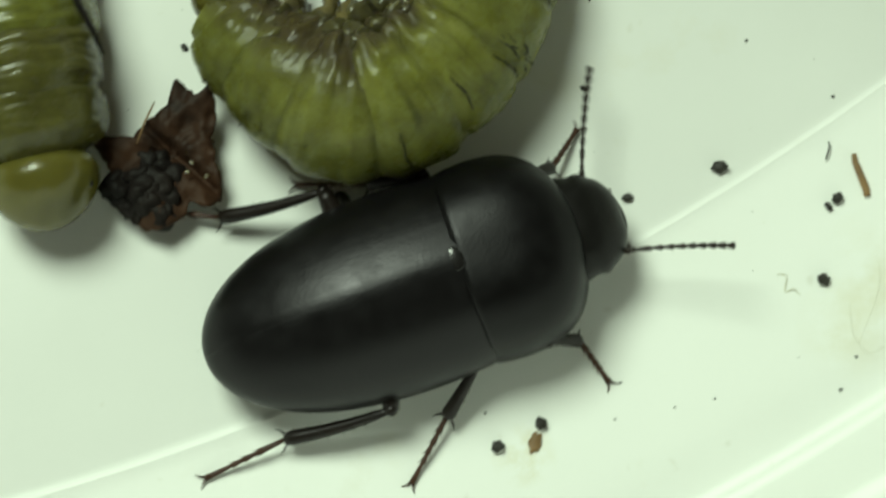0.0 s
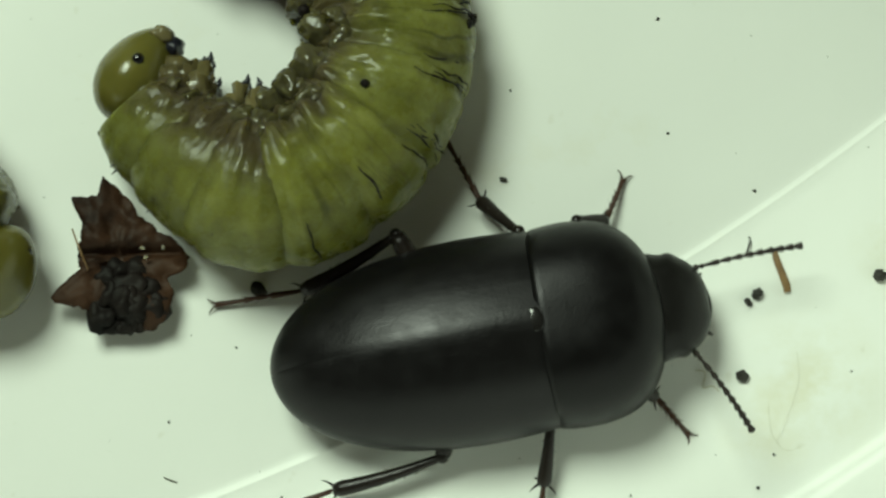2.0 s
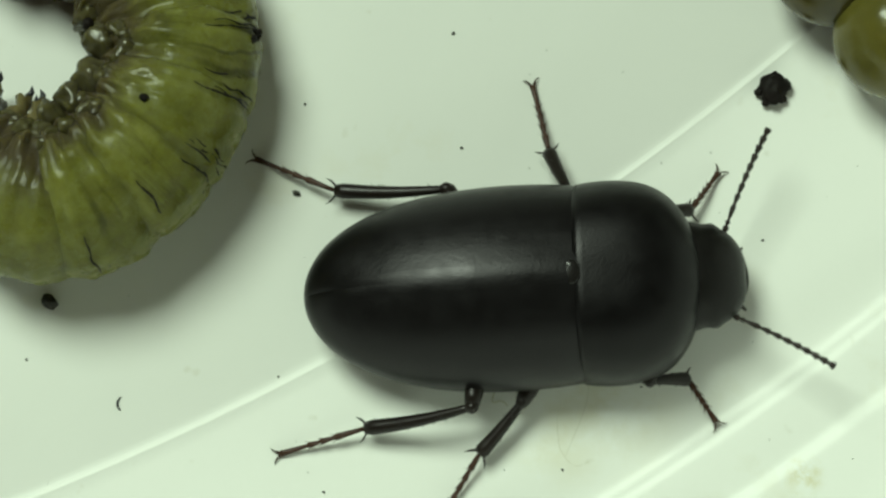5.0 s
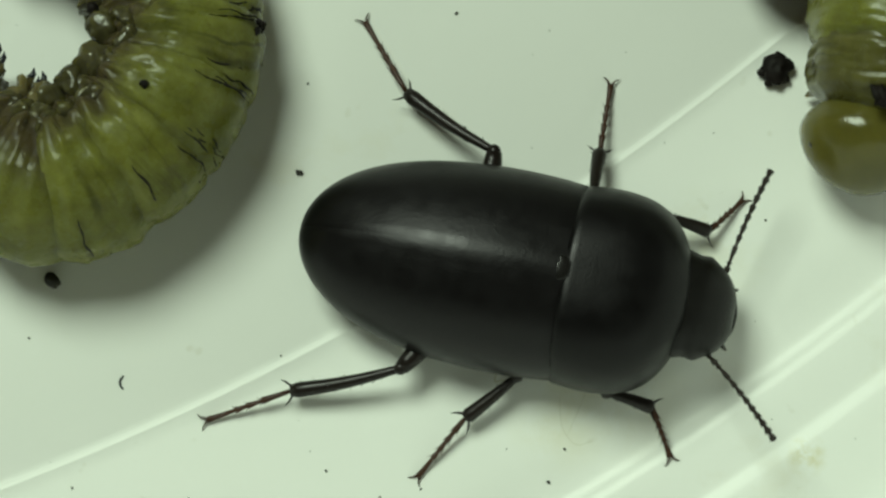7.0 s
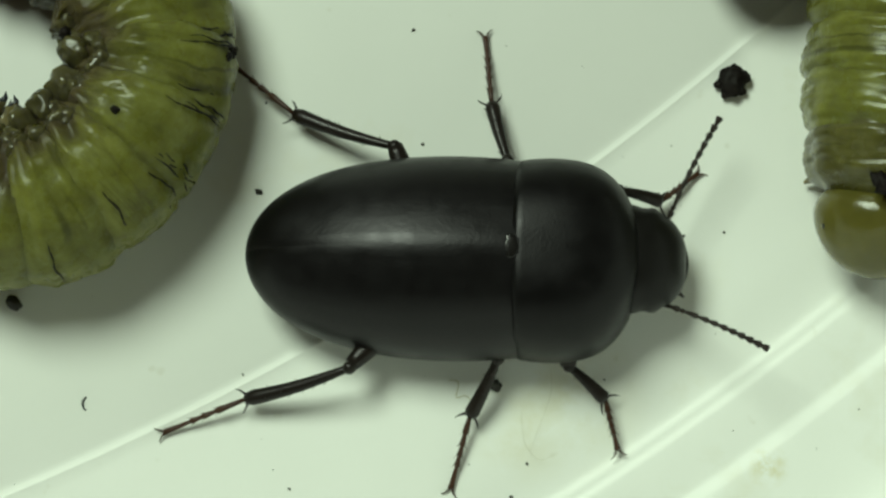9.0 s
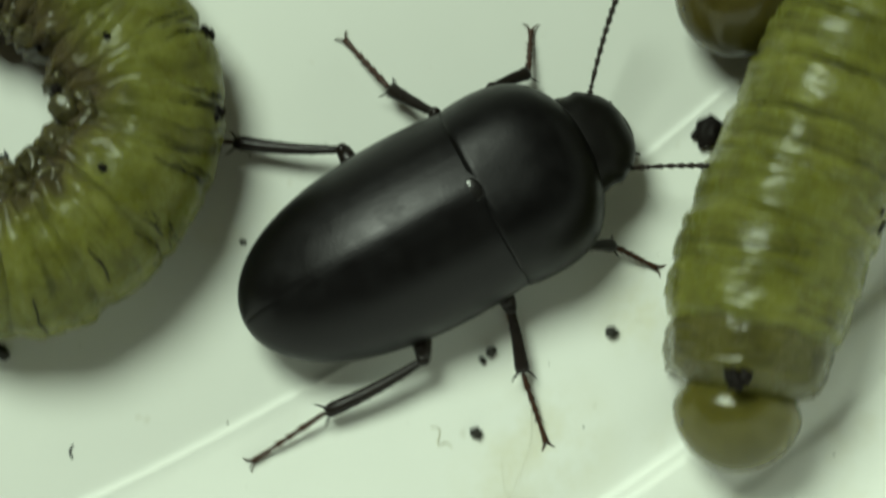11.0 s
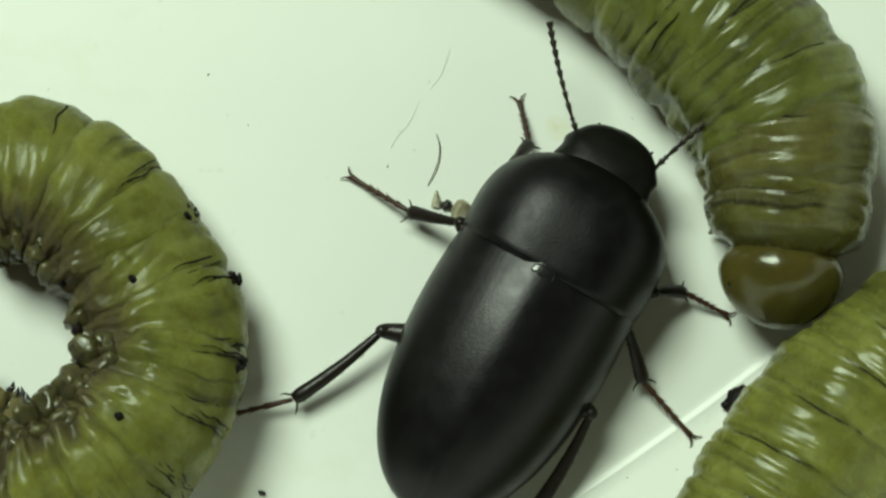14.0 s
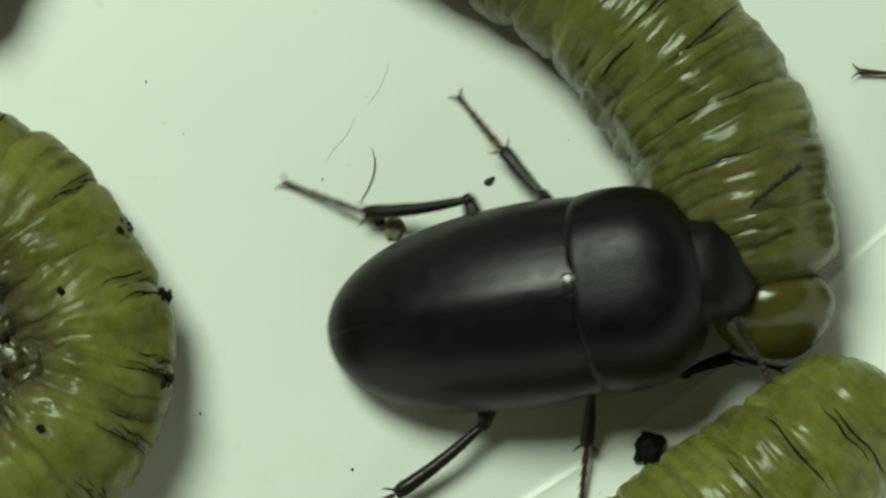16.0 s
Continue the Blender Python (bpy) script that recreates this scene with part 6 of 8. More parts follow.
    walk(LEGS["AR"], [(0, mm(7.57, -1.31, 2.2, 0, -14.07, -14.33)), (0.12, mm(7.57, -1.31, 2.2, 0, -14.07, -14.33)), (0.5, mm(7.1, -1.67, 2.2, 0, -2.26, -80.42)), (1, mm(7.57, -1.25, 2.2, 0, -13.44, -4.42)), (1.5, mm(7.22, -1.67, 2.2, 0, -26.99, -76.38)), (2, mm(7.17, -1.67, 2.2, 0, -26.13, -63.06)), (2.5, mm(7.57, -1.67, 2.2, 0, -18.95, -35.38)), (3, mm(7.57, -1.49, 2.2, 0, -2.26, -15.31)), (3.5, mm(7.57, -1.28, 2.2, 0, -2.31, -17.77)), (4, mm(7.57, -1.67, 2.2, 0, -12.28, -14.24)), (4.2, mm(7.57, -1.32, 2.2, 0, -10.25, -9.32)), (6.3, mm(7.1, -1.67, 2.2, 0, -2.22, -82.43)), (6.5, mm(7.1, -1.67, 2.2, 0, -24.57, -89.14)), (7, mm(7.54, -1.67, 2.2, 0, -24.01, -40)), (7.5, mm(7.5, -1.67, 2.2, 0, -25.55, -34.15)), (8, mm(7.57, -1.67, 2.2, 0, -27.48, -15.58)), (8.5, mm(7.57, -1.67, 2.2, 0, -24.12, -16)), (10.8, mm(7.44, -1.67, 2.2, 0, -27.23, -58.55)), (11, mm(7.57, -1.67, 2.2, 0, -27.72, -28.41)), (11.5, mm(7.36, -1.58, 2.2, 0, -27.15, -49.51)), (12, mm(7.57, -1.67, 2.2, 0, -29.33, 13.14)), (12.5, mm(7.57, -1.33, 2.2, 0, -37.5, -2.4)), (13, mm(7.1, -1.67, 2.2, 0, -20.25, -91.88)), (13.5, mm(7.39, -1.67, 2.2, 0, -35.19, -109.3)), (14, mm(7.57, -1.59, 2.2, 0, -38, -19.81)), (14.5, mm(7.49, -1.67, 2.2, 0, -38.48, -130.95)), (15, mm(7.12, -1.67, 2.2, 0, -28.89, -98.77)), (15.5, mm(7.57, -1.28, 2.2, 0, -30.74, -31.76)), (16, mm(7.1, -1.67, 2.2, 0, -40.78, -61.43))])
    walk(CRAWL[0][0], [(0, mm(-12.17, -4.53, 2.52, 0, 0, -171.55)), (3, mm(-11.63, -5.42, 2.52, 0, 0, -164.87)), (4.2, mm(-9.69, -4.45, 2.52, 0, 0, -159.9)), (6.3, mm(-12.45, -6.7, 2.52, 0, 0, -167.86)), (6.5, mm(-12.58, -6.95, 2.52, 0, 0, -161.86)), (7, mm(-11.5, -9.59, 2.52, 0, 0, -98.63)), (7.5, mm(-10.35, -10.9, 2.52, 0, 0, -97.74)), (8, mm(-8.39, -11.57, 2.52, 0, 0, -91.1)), (8.5, mm(-9.14, -11.92, 2.52, 0, 0, -100.75)), (8.7, mm(-9.27, -12.05, 2.52, 0, 0, -103.09)), (10.8, mm(-13.28, -16.85, 2.52, 0, 0, -101.17)), (11, mm(-13.94, -17.65, 2.52, 0, 0, -100.75)), (11.5, mm(-16.39, -18.43, 2.52, 0, 0, -116.34)), (12, mm(-16.91, -18.33, 2.52, 0, 0, -114.89)), (12.5, mm(-17.52, -19.75, 2.52, 0, 0, -113.4)), (13, mm(-18.53, -20.6, 2.52, 0, 0, -116.35)), (13.5, mm(-19.57, -21.71, 2.52, 0, 0, -120.71)), (14, mm(-19.9, -22.34, 2.52, 0, 0, -120.06)), (14.5, mm(-19.39, -24.05, 2.52, 0, 0, -117.9)), (15, mm(-19.45, -26.24, 2.52, 0, 0, -116.19)), (15.5, mm(-25.88, -23.07, 2.52, 0, 0, -134.55)), (16, mm(-26.72, -23.29, 2.52, 0, 0, -137.44))])
    walk(CRAWL[1][0], [(0, mm(-10.24, -4.02, 3.08, 0, 0, -160.27)), (3, mm(-9.75, -4.75, 3.08, 0, 0, -156.87)), (4.2, mm(-7.85, -3.67, 3.08, 0, 0, -154.47)), (6.3, mm(-10.57, -6.05, 3.08, 0, 0, -152.75)), (6.5, mm(-10.75, -6.14, 3.08, 0, 0, -150.73)), (7, mm(-10.56, -7.62, 3.08, 0, 0, -101.41)), (7.5, mm(-10.02, -8.93, 3.08, 0, 0, -100.48)), (8, mm(-8.41, -9.57, 3.08, 0, 0, -87.51)), (8.5, mm(-8.9, -9.94, 3.08, 0, 0, -94.64)), (8.7, mm(-8.93, -10.08, 3.08, 0, 0, -97.81)), (10.8, mm(-12.9, -14.89, 3.08, 0, 0, -101.02)), (11, mm(-13.55, -15.69, 3.08, 0, 0, -101.64)), (11.5, mm(-15.5, -16.64, 3.08, 0, 0, -116.34)), (12, mm(-16.07, -16.52, 3.08, 0, 0, -114.89)), (12.5, mm(-16.73, -17.92, 3.08, 0, 0, -113.4)), (13, mm(-17.65, -18.8, 3.08, 0, 0, -116.35)), (13.5, mm(-18.55, -19.99, 3.08, 0, 0, -120.71)), (14, mm(-18.9, -20.61, 3.08, 0, 0, -120.06)), (14.5, mm(-18.46, -22.29, 3.08, 0, 0, -117.9)), (15, mm(-18.57, -24.44, 3.08, 0, 0, -116.19)), (15.5, mm(-24.47, -21.65, 3.08, 0, 0, -134.55)), (16, mm(-25.25, -21.94, 3.08, 0, 0, -137.44))])
    walk(CRAWL[2][0], [(0, mm(-8.38, -3.29, 3.15, 0, 0, -158.03)), (3, mm(-7.92, -3.93, 3.15, 0, 0, -155.19)), (4.2, mm(-6.06, -2.77, 3.15, 0, 0, -152.97)), (6.3, mm(-8.87, -4.99, 3.15, 0, 0, -143.41)), (6.5, mm(-9.06, -5.07, 3.15, 0, 0, -143.8)), (7, mm(-10.15, -5.66, 3.15, 0, 0, -100.41)), (7.5, mm(-9.63, -6.97, 3.15, 0, 0, -102.34)), (8, mm(-8.5, -7.57, 3.15, 0, 0, -89.1)), (8.5, mm(-8.76, -7.94, 3.15, 0, 0, -94)), (8.7, mm(-8.68, -8.09, 3.15, 0, 0, -97.01)), (10.8, mm(-12.48, -12.93, 3.15, 0, 0, -102.37)), (11, mm(-13.11, -13.73, 3.15, 0, 0, -102.9)), (11.5, mm(-14.66, -14.83, 3.15, 0, 0, -116.34)), (12, mm(-15.24, -14.69, 3.15, 0, 0, -114.89)), (12.5, mm(-15.93, -16.08, 3.15, 0, 0, -113.4)), (13, mm(-16.76, -17.01, 3.15, 0, 0, -116.35)), (13.5, mm(-17.52, -18.27, 3.15, 0, 0, -120.71)), (14, mm(-17.89, -18.88, 3.15, 0, 0, -120.06)), (14.5, mm(-17.52, -20.52, 3.15, 0, 0, -117.9)), (15, mm(-17.69, -22.65, 3.15, 0, 0, -116.19)), (15.5, mm(-23.07, -20.22, 3.15, 0, 0, -134.55)), (16, mm(-23.77, -20.59, 3.15, 0, 0, -137.44))])
    walk(CRAWL[3][0], [(0, mm(-6.52, -2.54, 3.15, 0, 0, -158.51)), (3, mm(-6.11, -3.09, 3.15, 0, 0, -155.51)), (4.2, mm(-4.28, -1.86, 3.15, 0, 0, -153.04)), (6.3, mm(-7.38, -3.66, 3.15, 0, 0, -133.6)), (6.5, mm(-7.57, -3.75, 3.15, 0, 0, -133.58)), (7, mm(-9.76, -3.73, 3.15, 0, 0, -112.67)), (7.5, mm(-9.19, -5.02, 3.15, 0, 0, -103.25)), (8, mm(-8.47, -5.57, 3.15, 0, 0, -91.57)), (8.5, mm(-8.65, -5.94, 3.15, 0, 0, -92.31)), (8.7, mm(-8.45, -6.11, 3.15, 0, 0, -95.71)), (10.8, mm(-11.92, -11, 3.15, 0, 0, -104.48)), (11, mm(-12.54, -11.8, 3.15, 0, 0, -104.83)), (11.5, mm(-13.87, -13, 3.15, 0, 0, -117.06)), (12, mm(-14.46, -12.85, 3.15, 0, 0, -115.22)), (12.5, mm(-15.14, -14.25, 3.15, 0, 0, -113.37)), (13, mm(-15.87, -15.22, 3.15, 0, 0, -116.35)), (13.5, mm(-16.5, -16.55, 3.15, 0, 0, -120.71)), (14, mm(-16.89, -17.15, 3.15, 0, 0, -120.06)), (14.5, mm(-16.58, -18.75, 3.15, 0, 0, -117.9)), (15, mm(-16.8, -20.85, 3.15, 0, 0, -116.19)), (15.5, mm(-21.67, -18.8, 3.15, 0, 0, -134.55)), (16, mm(-22.3, -19.23, 3.15, 0, 0, -137.44))])
    walk(CRAWL[4][0], [(0, mm(-4.66, -1.82, 3.15, 0, 0, -158.68)), (3, mm(-4.29, -2.26, 3.15, 0, 0, -155.65)), (4.2, mm(-2.5, -0.96, 3.15, 0, 0, -153.21)), (6.3, mm(-6.07, -2.15, 3.15, 0, 0, -129.63)), (6.5, mm(-6.26, -2.24, 3.15, 0, 0, -129.72)), (7, mm(-8.98, -2.03, 3.15, 0, 0, -127.05)), (7.5, mm(-8.67, -3.08, 3.15, 0, 0, -107.66)), (8, mm(-8.36, -3.57, 3.15, 0, 0, -95.69)), (8.5, mm(-8.52, -3.95, 3.15, 0, 0, -96.91)), (8.7, mm(-8.24, -4.12, 3.15, 0, 0, -98.26)), (10.8, mm(-11.17, -9.14, 3.15, 0, 0, -106.53)), (11, mm(-11.77, -9.95, 3.15, 0, 0, -106.66)), (11.5, mm(-13, -11.19, 3.15, 0, 0, -116.46)), (12, mm(-13.61, -11.04, 3.15, 0, 0, -115.01)), (12.5, mm(-14.31, -12.43, 3.15, 0, 0, -112.91)), (13, mm(-14.97, -13.44, 3.15, 0, 0, -116.08)), (13.5, mm(-15.5, -14.82, 3.15, 0, 0, -120.71)), (14, mm(-15.89, -15.42, 3.15, 0, 0, -120.06)), (14.5, mm(-15.65, -16.98, 3.15, 0, 0, -117.9)), (15, mm(-15.92, -19.06, 3.15, 0, 0, -116.19)), (15.5, mm(-20.27, -17.37, 3.15, 0, 0, -134.55)), (16, mm(-20.83, -17.88, 3.15, 0, 0, -137.44))])
    walk(CRAWL[5][0], [(0, mm(-2.79, -1.09, 3.15, 0, 0, -158.68)), (3, mm(-2.46, -1.44, 3.15, 0, 0, -155.65)), (4.2, mm(-0.71, -0.06, 3.15, 0, 0, -153.21)), (6.3, mm(-4.8, -0.61, 3.15, 0, 0, -130.41)), (6.5, mm(-4.98, -0.7, 3.15, 0, 0, -130.55)), (7, mm(-7.95, -0.48, 3.15, 0, 0, -130.43)), (7.5, mm(-7.94, -1.22, 3.15, 0, 0, -114.61)), (8, mm(-8.04, -1.6, 3.15, 0, 0, -103.29)), (8.5, mm(-8.12, -1.99, 3.15, 0, 0, -106.09)), (8.7, mm(-7.82, -2.17, 3.15, 0, 0, -105.94)), (10.8, mm(-10.33, -7.32, 3.15, 0, 0, -109.26)), (11, mm(-10.94, -8.12, 3.15, 0, 0, -108.91)), (11.5, mm(-12.04, -9.41, 3.15, 0, 0, -113.36)), (12, mm(-12.64, -9.28, 3.15, 0, 0, -113.48)), (12.5, mm(-13.36, -10.66, 3.15, 0, 0, -113.29)), (13, mm(-14.04, -11.66, 3.15, 0, 0, -115.95)), (13.5, mm(-14.52, -13.08, 3.15, 0, 0, -120.71)), (14, mm(-14.89, -13.68, 3.15, 0, 0, -120.06)), (14.5, mm(-14.71, -15.22, 3.15, 0, 0, -117.9)), (15, mm(-15.04, -17.26, 3.15, 0, 0, -116.19)), (15.5, mm(-18.86, -15.94, 3.15, 0, 0, -134.55)), (16, mm(-19.35, -16.53, 3.15, 0, 0, -137.44))])
    walk(CRAWL[6][0], [(0, mm(-0.93, -0.36, 3.15, 0, 0, -158.68)), (3, mm(-0.64, -0.61, 3.15, 0, 0, -155.65)), (4.2, mm(1.07, 0.85, 3.15, 0, 0, -153.21)), (6.3, mm(-3.49, 0.9, 3.15, 0, 0, -130.9)), (6.5, mm(-3.67, 0.81, 3.15, 0, 0, -131)), (7, mm(-6.68, 1.06, 3.15, 0, 0, -128.37)), (7.5, mm(-7.05, 0.57, 3.15, 0, 0, -117.09)), (8, mm(-7.5, 0.32, 3.15, 0, 0, -106.51)), (8.5, mm(-7.49, -0.1, 3.15, 0, 0, -108.95)), (8.7, mm(-7.19, -0.27, 3.15, 0, 0, -109.38)), (10.8, mm(-9.48, -5.52, 3.15, 0, 0, -111.32)), (11, mm(-10.1, -6.32, 3.15, 0, 0, -110.85)), (11.5, mm(-11.01, -7.63, 3.15, 0, 0, -110.12)), (12, mm(-11.61, -7.53, 3.15, 0, 0, -111.54)), (12.5, mm(-12.3, -8.95, 3.15, 0, 0, -115.16)), (13, mm(-13.05, -9.92, 3.15, 0, 0, -117.13)), (13.5, mm(-13.54, -11.33, 3.15, 0, 0, -120.4)), (14, mm(-13.92, -11.94, 3.15, 0, 0, -120.06)), (14.5, mm(-13.78, -13.45, 3.15, 0, 0, -117.9)), (15, mm(-14.16, -15.47, 3.15, 0, 0, -116.19)), (15.5, mm(-17.46, -14.52, 3.15, 0, 0, -134.55)), (16, mm(-17.88, -15.17, 3.15, 0, 0, -137.44))])
    walk(CRAWL[7][0], [(0, mm(0.93, 0.36, 3.15, 0, 0, -158.68)), (3, mm(1.18, 0.21, 3.15, 0, 0, -155.65)), (4.2, mm(2.86, 1.75, 3.15, 0, 0, -153.21)), (6.3, mm(-2.18, 2.41, 3.15, 0, 0, -130.9)), (6.5, mm(-2.35, 2.32, 3.15, 0, 0, -131)), (7, mm(-5.45, 2.63, 3.15, 0, 0, -128.05)), (7.5, mm(-6.16, 2.36, 3.15, 0, 0, -115.69)), (8, mm(-6.95, 2.25, 3.15, 0, 0, -104.96)), (8.5, mm(-6.87, 1.81, 3.15, 0, 0, -107.19)), (8.7, mm(-6.54, 1.62, 3.15, 0, 0, -108.05)), (10.8, mm(-8.7, -3.69, 3.15, 0, 0, -112.21)), (11, mm(-9.33, -4.49, 3.15, 0, 0, -112.91)), (11.5, mm(-10.09, -5.86, 3.15, 0, 0, -111.17)), (12, mm(-10.63, -5.78, 3.15, 0, 0, -112.77)), (12.5, mm(-11.17, -7.3, 3.15, 0, 0, -117.78)), (13, mm(-11.99, -8.24, 3.15, 0, 0, -119.71)), (13.5, mm(-12.53, -9.6, 3.15, 0, 0, -120.66)), (14, mm(-13.04, -10.13, 3.15, 0, 0, -120.02)), (14.5, mm(-12.84, -11.68, 3.15, 0, 0, -117.9)), (15, mm(-13.27, -13.67, 3.15, 0, 0, -116.19)), (15.5, mm(-16.06, -13.09, 3.15, 0, 0, -134.55)), (16, mm(-16.41, -13.82, 3.15, 0, 0, -137.44))])
    walk(CRAWL[8][0], [(0, mm(2.79, 1.09, 3.15, 0, 0, -158.68)), (3, mm(3, 1.04, 3.15, 0, 0, -155.65)), (4.2, mm(4.64, 2.65, 3.15, 0, 0, -153.21)), (6.3, mm(-0.87, 3.92, 3.15, 0, 0, -130.9)), (6.5, mm(-1.04, 3.83, 3.15, 0, 0, -131)), (7, mm(-4.21, 4.21, 3.15, 0, 0, -128.05)), (7.5, mm(-5.3, 4.16, 3.15, 0, 0, -115.61)), (8, mm(-6.44, 4.18, 3.15, 0, 0, -104.9)), (8.5, mm(-6.28, 3.72, 3.15, 0, 0, -107.17)), (8.7, mm(-5.93, 3.53, 3.15, 0, 0, -107.9)), (10.8, mm(-7.94, -1.85, 3.15, 0, 0, -113.37)), (11, mm(-8.53, -2.69, 3.15, 0, 0, -115.51)), (11.5, mm(-9.23, -4.09, 3.15, 0, 0, -113.56)), (12, mm(-9.67, -4.07, 3.15, 0, 0, -115.67)), (12.5, mm(-10.03, -5.66, 3.15, 0, 0, -119.14)), (13, mm(-10.89, -6.59, 3.15, 0, 0, -121.37)), (13.5, mm(-11.5, -7.9, 3.15, 0, 0, -122.4)), (14, mm(-11.96, -8.45, 3.15, 0, 0, -118.87)), (14.5, mm(-11.9, -9.91, 3.15, 0, 0, -117.9)), (15, mm(-12.39, -11.88, 3.15, 0, 0, -116.19)), (15.5, mm(-14.65, -11.67, 3.15, 0, 0, -134.55)), (16, mm(-14.93, -12.47, 3.15, 0, 0, -137.44))])
    walk(CRAWL[9][0], [(0, mm(4.66, 1.82, 3.15, 0, 0, -158.68)), (3, mm(4.82, 1.86, 3.15, 0, 0, -155.65)), (4.2, mm(6.43, 3.55, 3.15, 0, 0, -153.21)), (6.3, mm(0.44, 5.44, 3.15, 0, 0, -130.9)), (6.5, mm(0.27, 5.34, 3.15, 0, 0, -131)), (7, mm(-2.98, 5.78, 3.15, 0, 0, -128.05)), (7.5, mm(-4.43, 5.97, 3.15, 0, 0, -115.61)), (8, mm(-5.92, 6.11, 3.15, 0, 0, -104.9)), (8.5, mm(-5.69, 5.63, 3.15, 0, 0, -107.17)), (8.7, mm(-5.31, 5.43, 3.15, 0, 0, -107.9)), (10.8, mm(-7.14, -0.02, 3.15, 0, 0, -113.42)), (11, mm(-7.65, -0.89, 3.15, 0, 0, -115.47)), (11.5, mm(-8.43, -2.29, 3.15, 0, 0, -114.58)), (12, mm(-8.72, -2.33, 3.15, 0, 0, -116.61)), (12.5, mm(-8.91, -4.02, 3.15, 0, 0, -120.55)), (13, mm(-9.77, -4.95, 3.15, 0, 0, -122.72)), (13.5, mm(-10.38, -6.25, 3.15, 0, 0, -124.48)), (14, mm(-10.73, -6.88, 3.15, 0, 0, -122.45)), (14.5, mm(-10.97, -8.15, 3.15, 0, 0, -117.26)), (15, mm(-11.51, -10.08, 3.15, 0, 0, -116.19)), (15.5, mm(-13.25, -10.24, 3.15, 0, 0, -134.56)), (16, mm(-13.46, -11.12, 3.15, 0, 0, -137.56))])
    walk(CRAWL[10][0], [(0, mm(6.52, 2.54, 3.14, 0, 0, -158.68)), (3, mm(6.65, 2.68, 3.14, 0, 0, -155.65)), (4.2, mm(8.21, 4.45, 3.14, 0, 0, -153.21)), (6.3, mm(1.75, 6.95, 3.14, 0, 0, -130.9)), (6.5, mm(1.58, 6.85, 3.14, 0, 0, -131)), (7, mm(-1.75, 7.36, 3.14, 0, 0, -128.05)), (7.5, mm(-3.57, 7.77, 3.14, 0, 0, -115.61)), (8, mm(-5.41, 8.05, 3.14, 0, 0, -104.9)), (8.5, mm(-5.1, 7.54, 3.14, 0, 0, -107.17)), (8.7, mm(-4.7, 7.33, 3.14, 0, 0, -107.9)), (10.8, mm(-6.35, 1.82, 3.14, 0, 0, -113.2)), (11, mm(-6.79, 0.92, 3.14, 0, 0, -115.13)), (11.5, mm(-7.59, -0.49, 3.14, 0, 0, -115.78)), (12, mm(-7.78, -0.54, 3.14, 0, 0, -115.95)), (12.5, mm(-7.79, -2.36, 3.14, 0, 0, -120.6)), (13, mm(-8.58, -3.32, 3.14, 0, 0, -122.02)), (13.5, mm(-9.16, -4.68, 3.14, 0, 0, -126.19)), (14, mm(-9.25, -5.57, 3.14, 0, 0, -128.45)), (14.5, mm(-10.06, -6.37, 3.14, 0, 0, -118.72)), (15, mm(-10.62, -8.29, 3.14, 0, 0, -116.07)), (15.5, mm(-11.84, -8.83, 3.14, 0, 0, -135.14)), (16, mm(-11.98, -9.77, 3.14, 0, 0, -137.43))])
    walk(CRAWL[11][0], [(0, mm(8.38, 3.27, 3.03, 0, 0, -158.68)), (3, mm(8.47, 3.51, 3.03, 0, 0, -155.65)), (4.2, mm(10, 5.35, 3.03, 0, 0, -153.21)), (6.3, mm(3.06, 8.46, 3.03, 0, 0, -130.9)), (6.5, mm(2.9, 8.36, 3.03, 0, 0, -131)), (7, mm(-0.52, 8.93, 3.03, 0, 0, -128.05)), (7.5, mm(-2.7, 9.57, 3.03, 0, 0, -115.61)), (8, mm(-4.9, 9.98, 3.03, 0, 0, -104.9)), (8.5, mm(-4.51, 9.45, 3.03, 0, 0, -107.17)), (8.7, mm(-4.08, 9.24, 3.03, 0, 0, -107.9)), (10.8, mm(-5.56, 3.66, 3.03, 0, 0, -113.2)), (11, mm(-5.95, 2.73, 3.03, 0, 0, -115.13)), (11.5, mm(-6.7, 1.24, 3.03, 0, 0, -118.22)), (12, mm(-6.89, 1.24, 3.03, 0, 0, -115.89)), (12.5, mm(-6.75, -0.64, 3.03, 0, 0, -119.78)), (13, mm(-7.49, -1.57, 3.03, 0, 0, -117.26)), (13.5, mm(-7.84, -3.16, 3.03, 0, 0, -126.71)), (14, mm(-7.85, -4.15, 3.03, 0, 0, -129.67)), (14.5, mm(-9.01, -4.66, 3.03, 0, 0, -123.88)), (15, mm(-9.78, -6.48, 3.03, 0, 0, -114.79)), (15.5, mm(-10.46, -7.38, 3.03, 0, 0, -131.18)), (16, mm(-10.53, -8.39, 3.03, 0, 0, -135.39))])
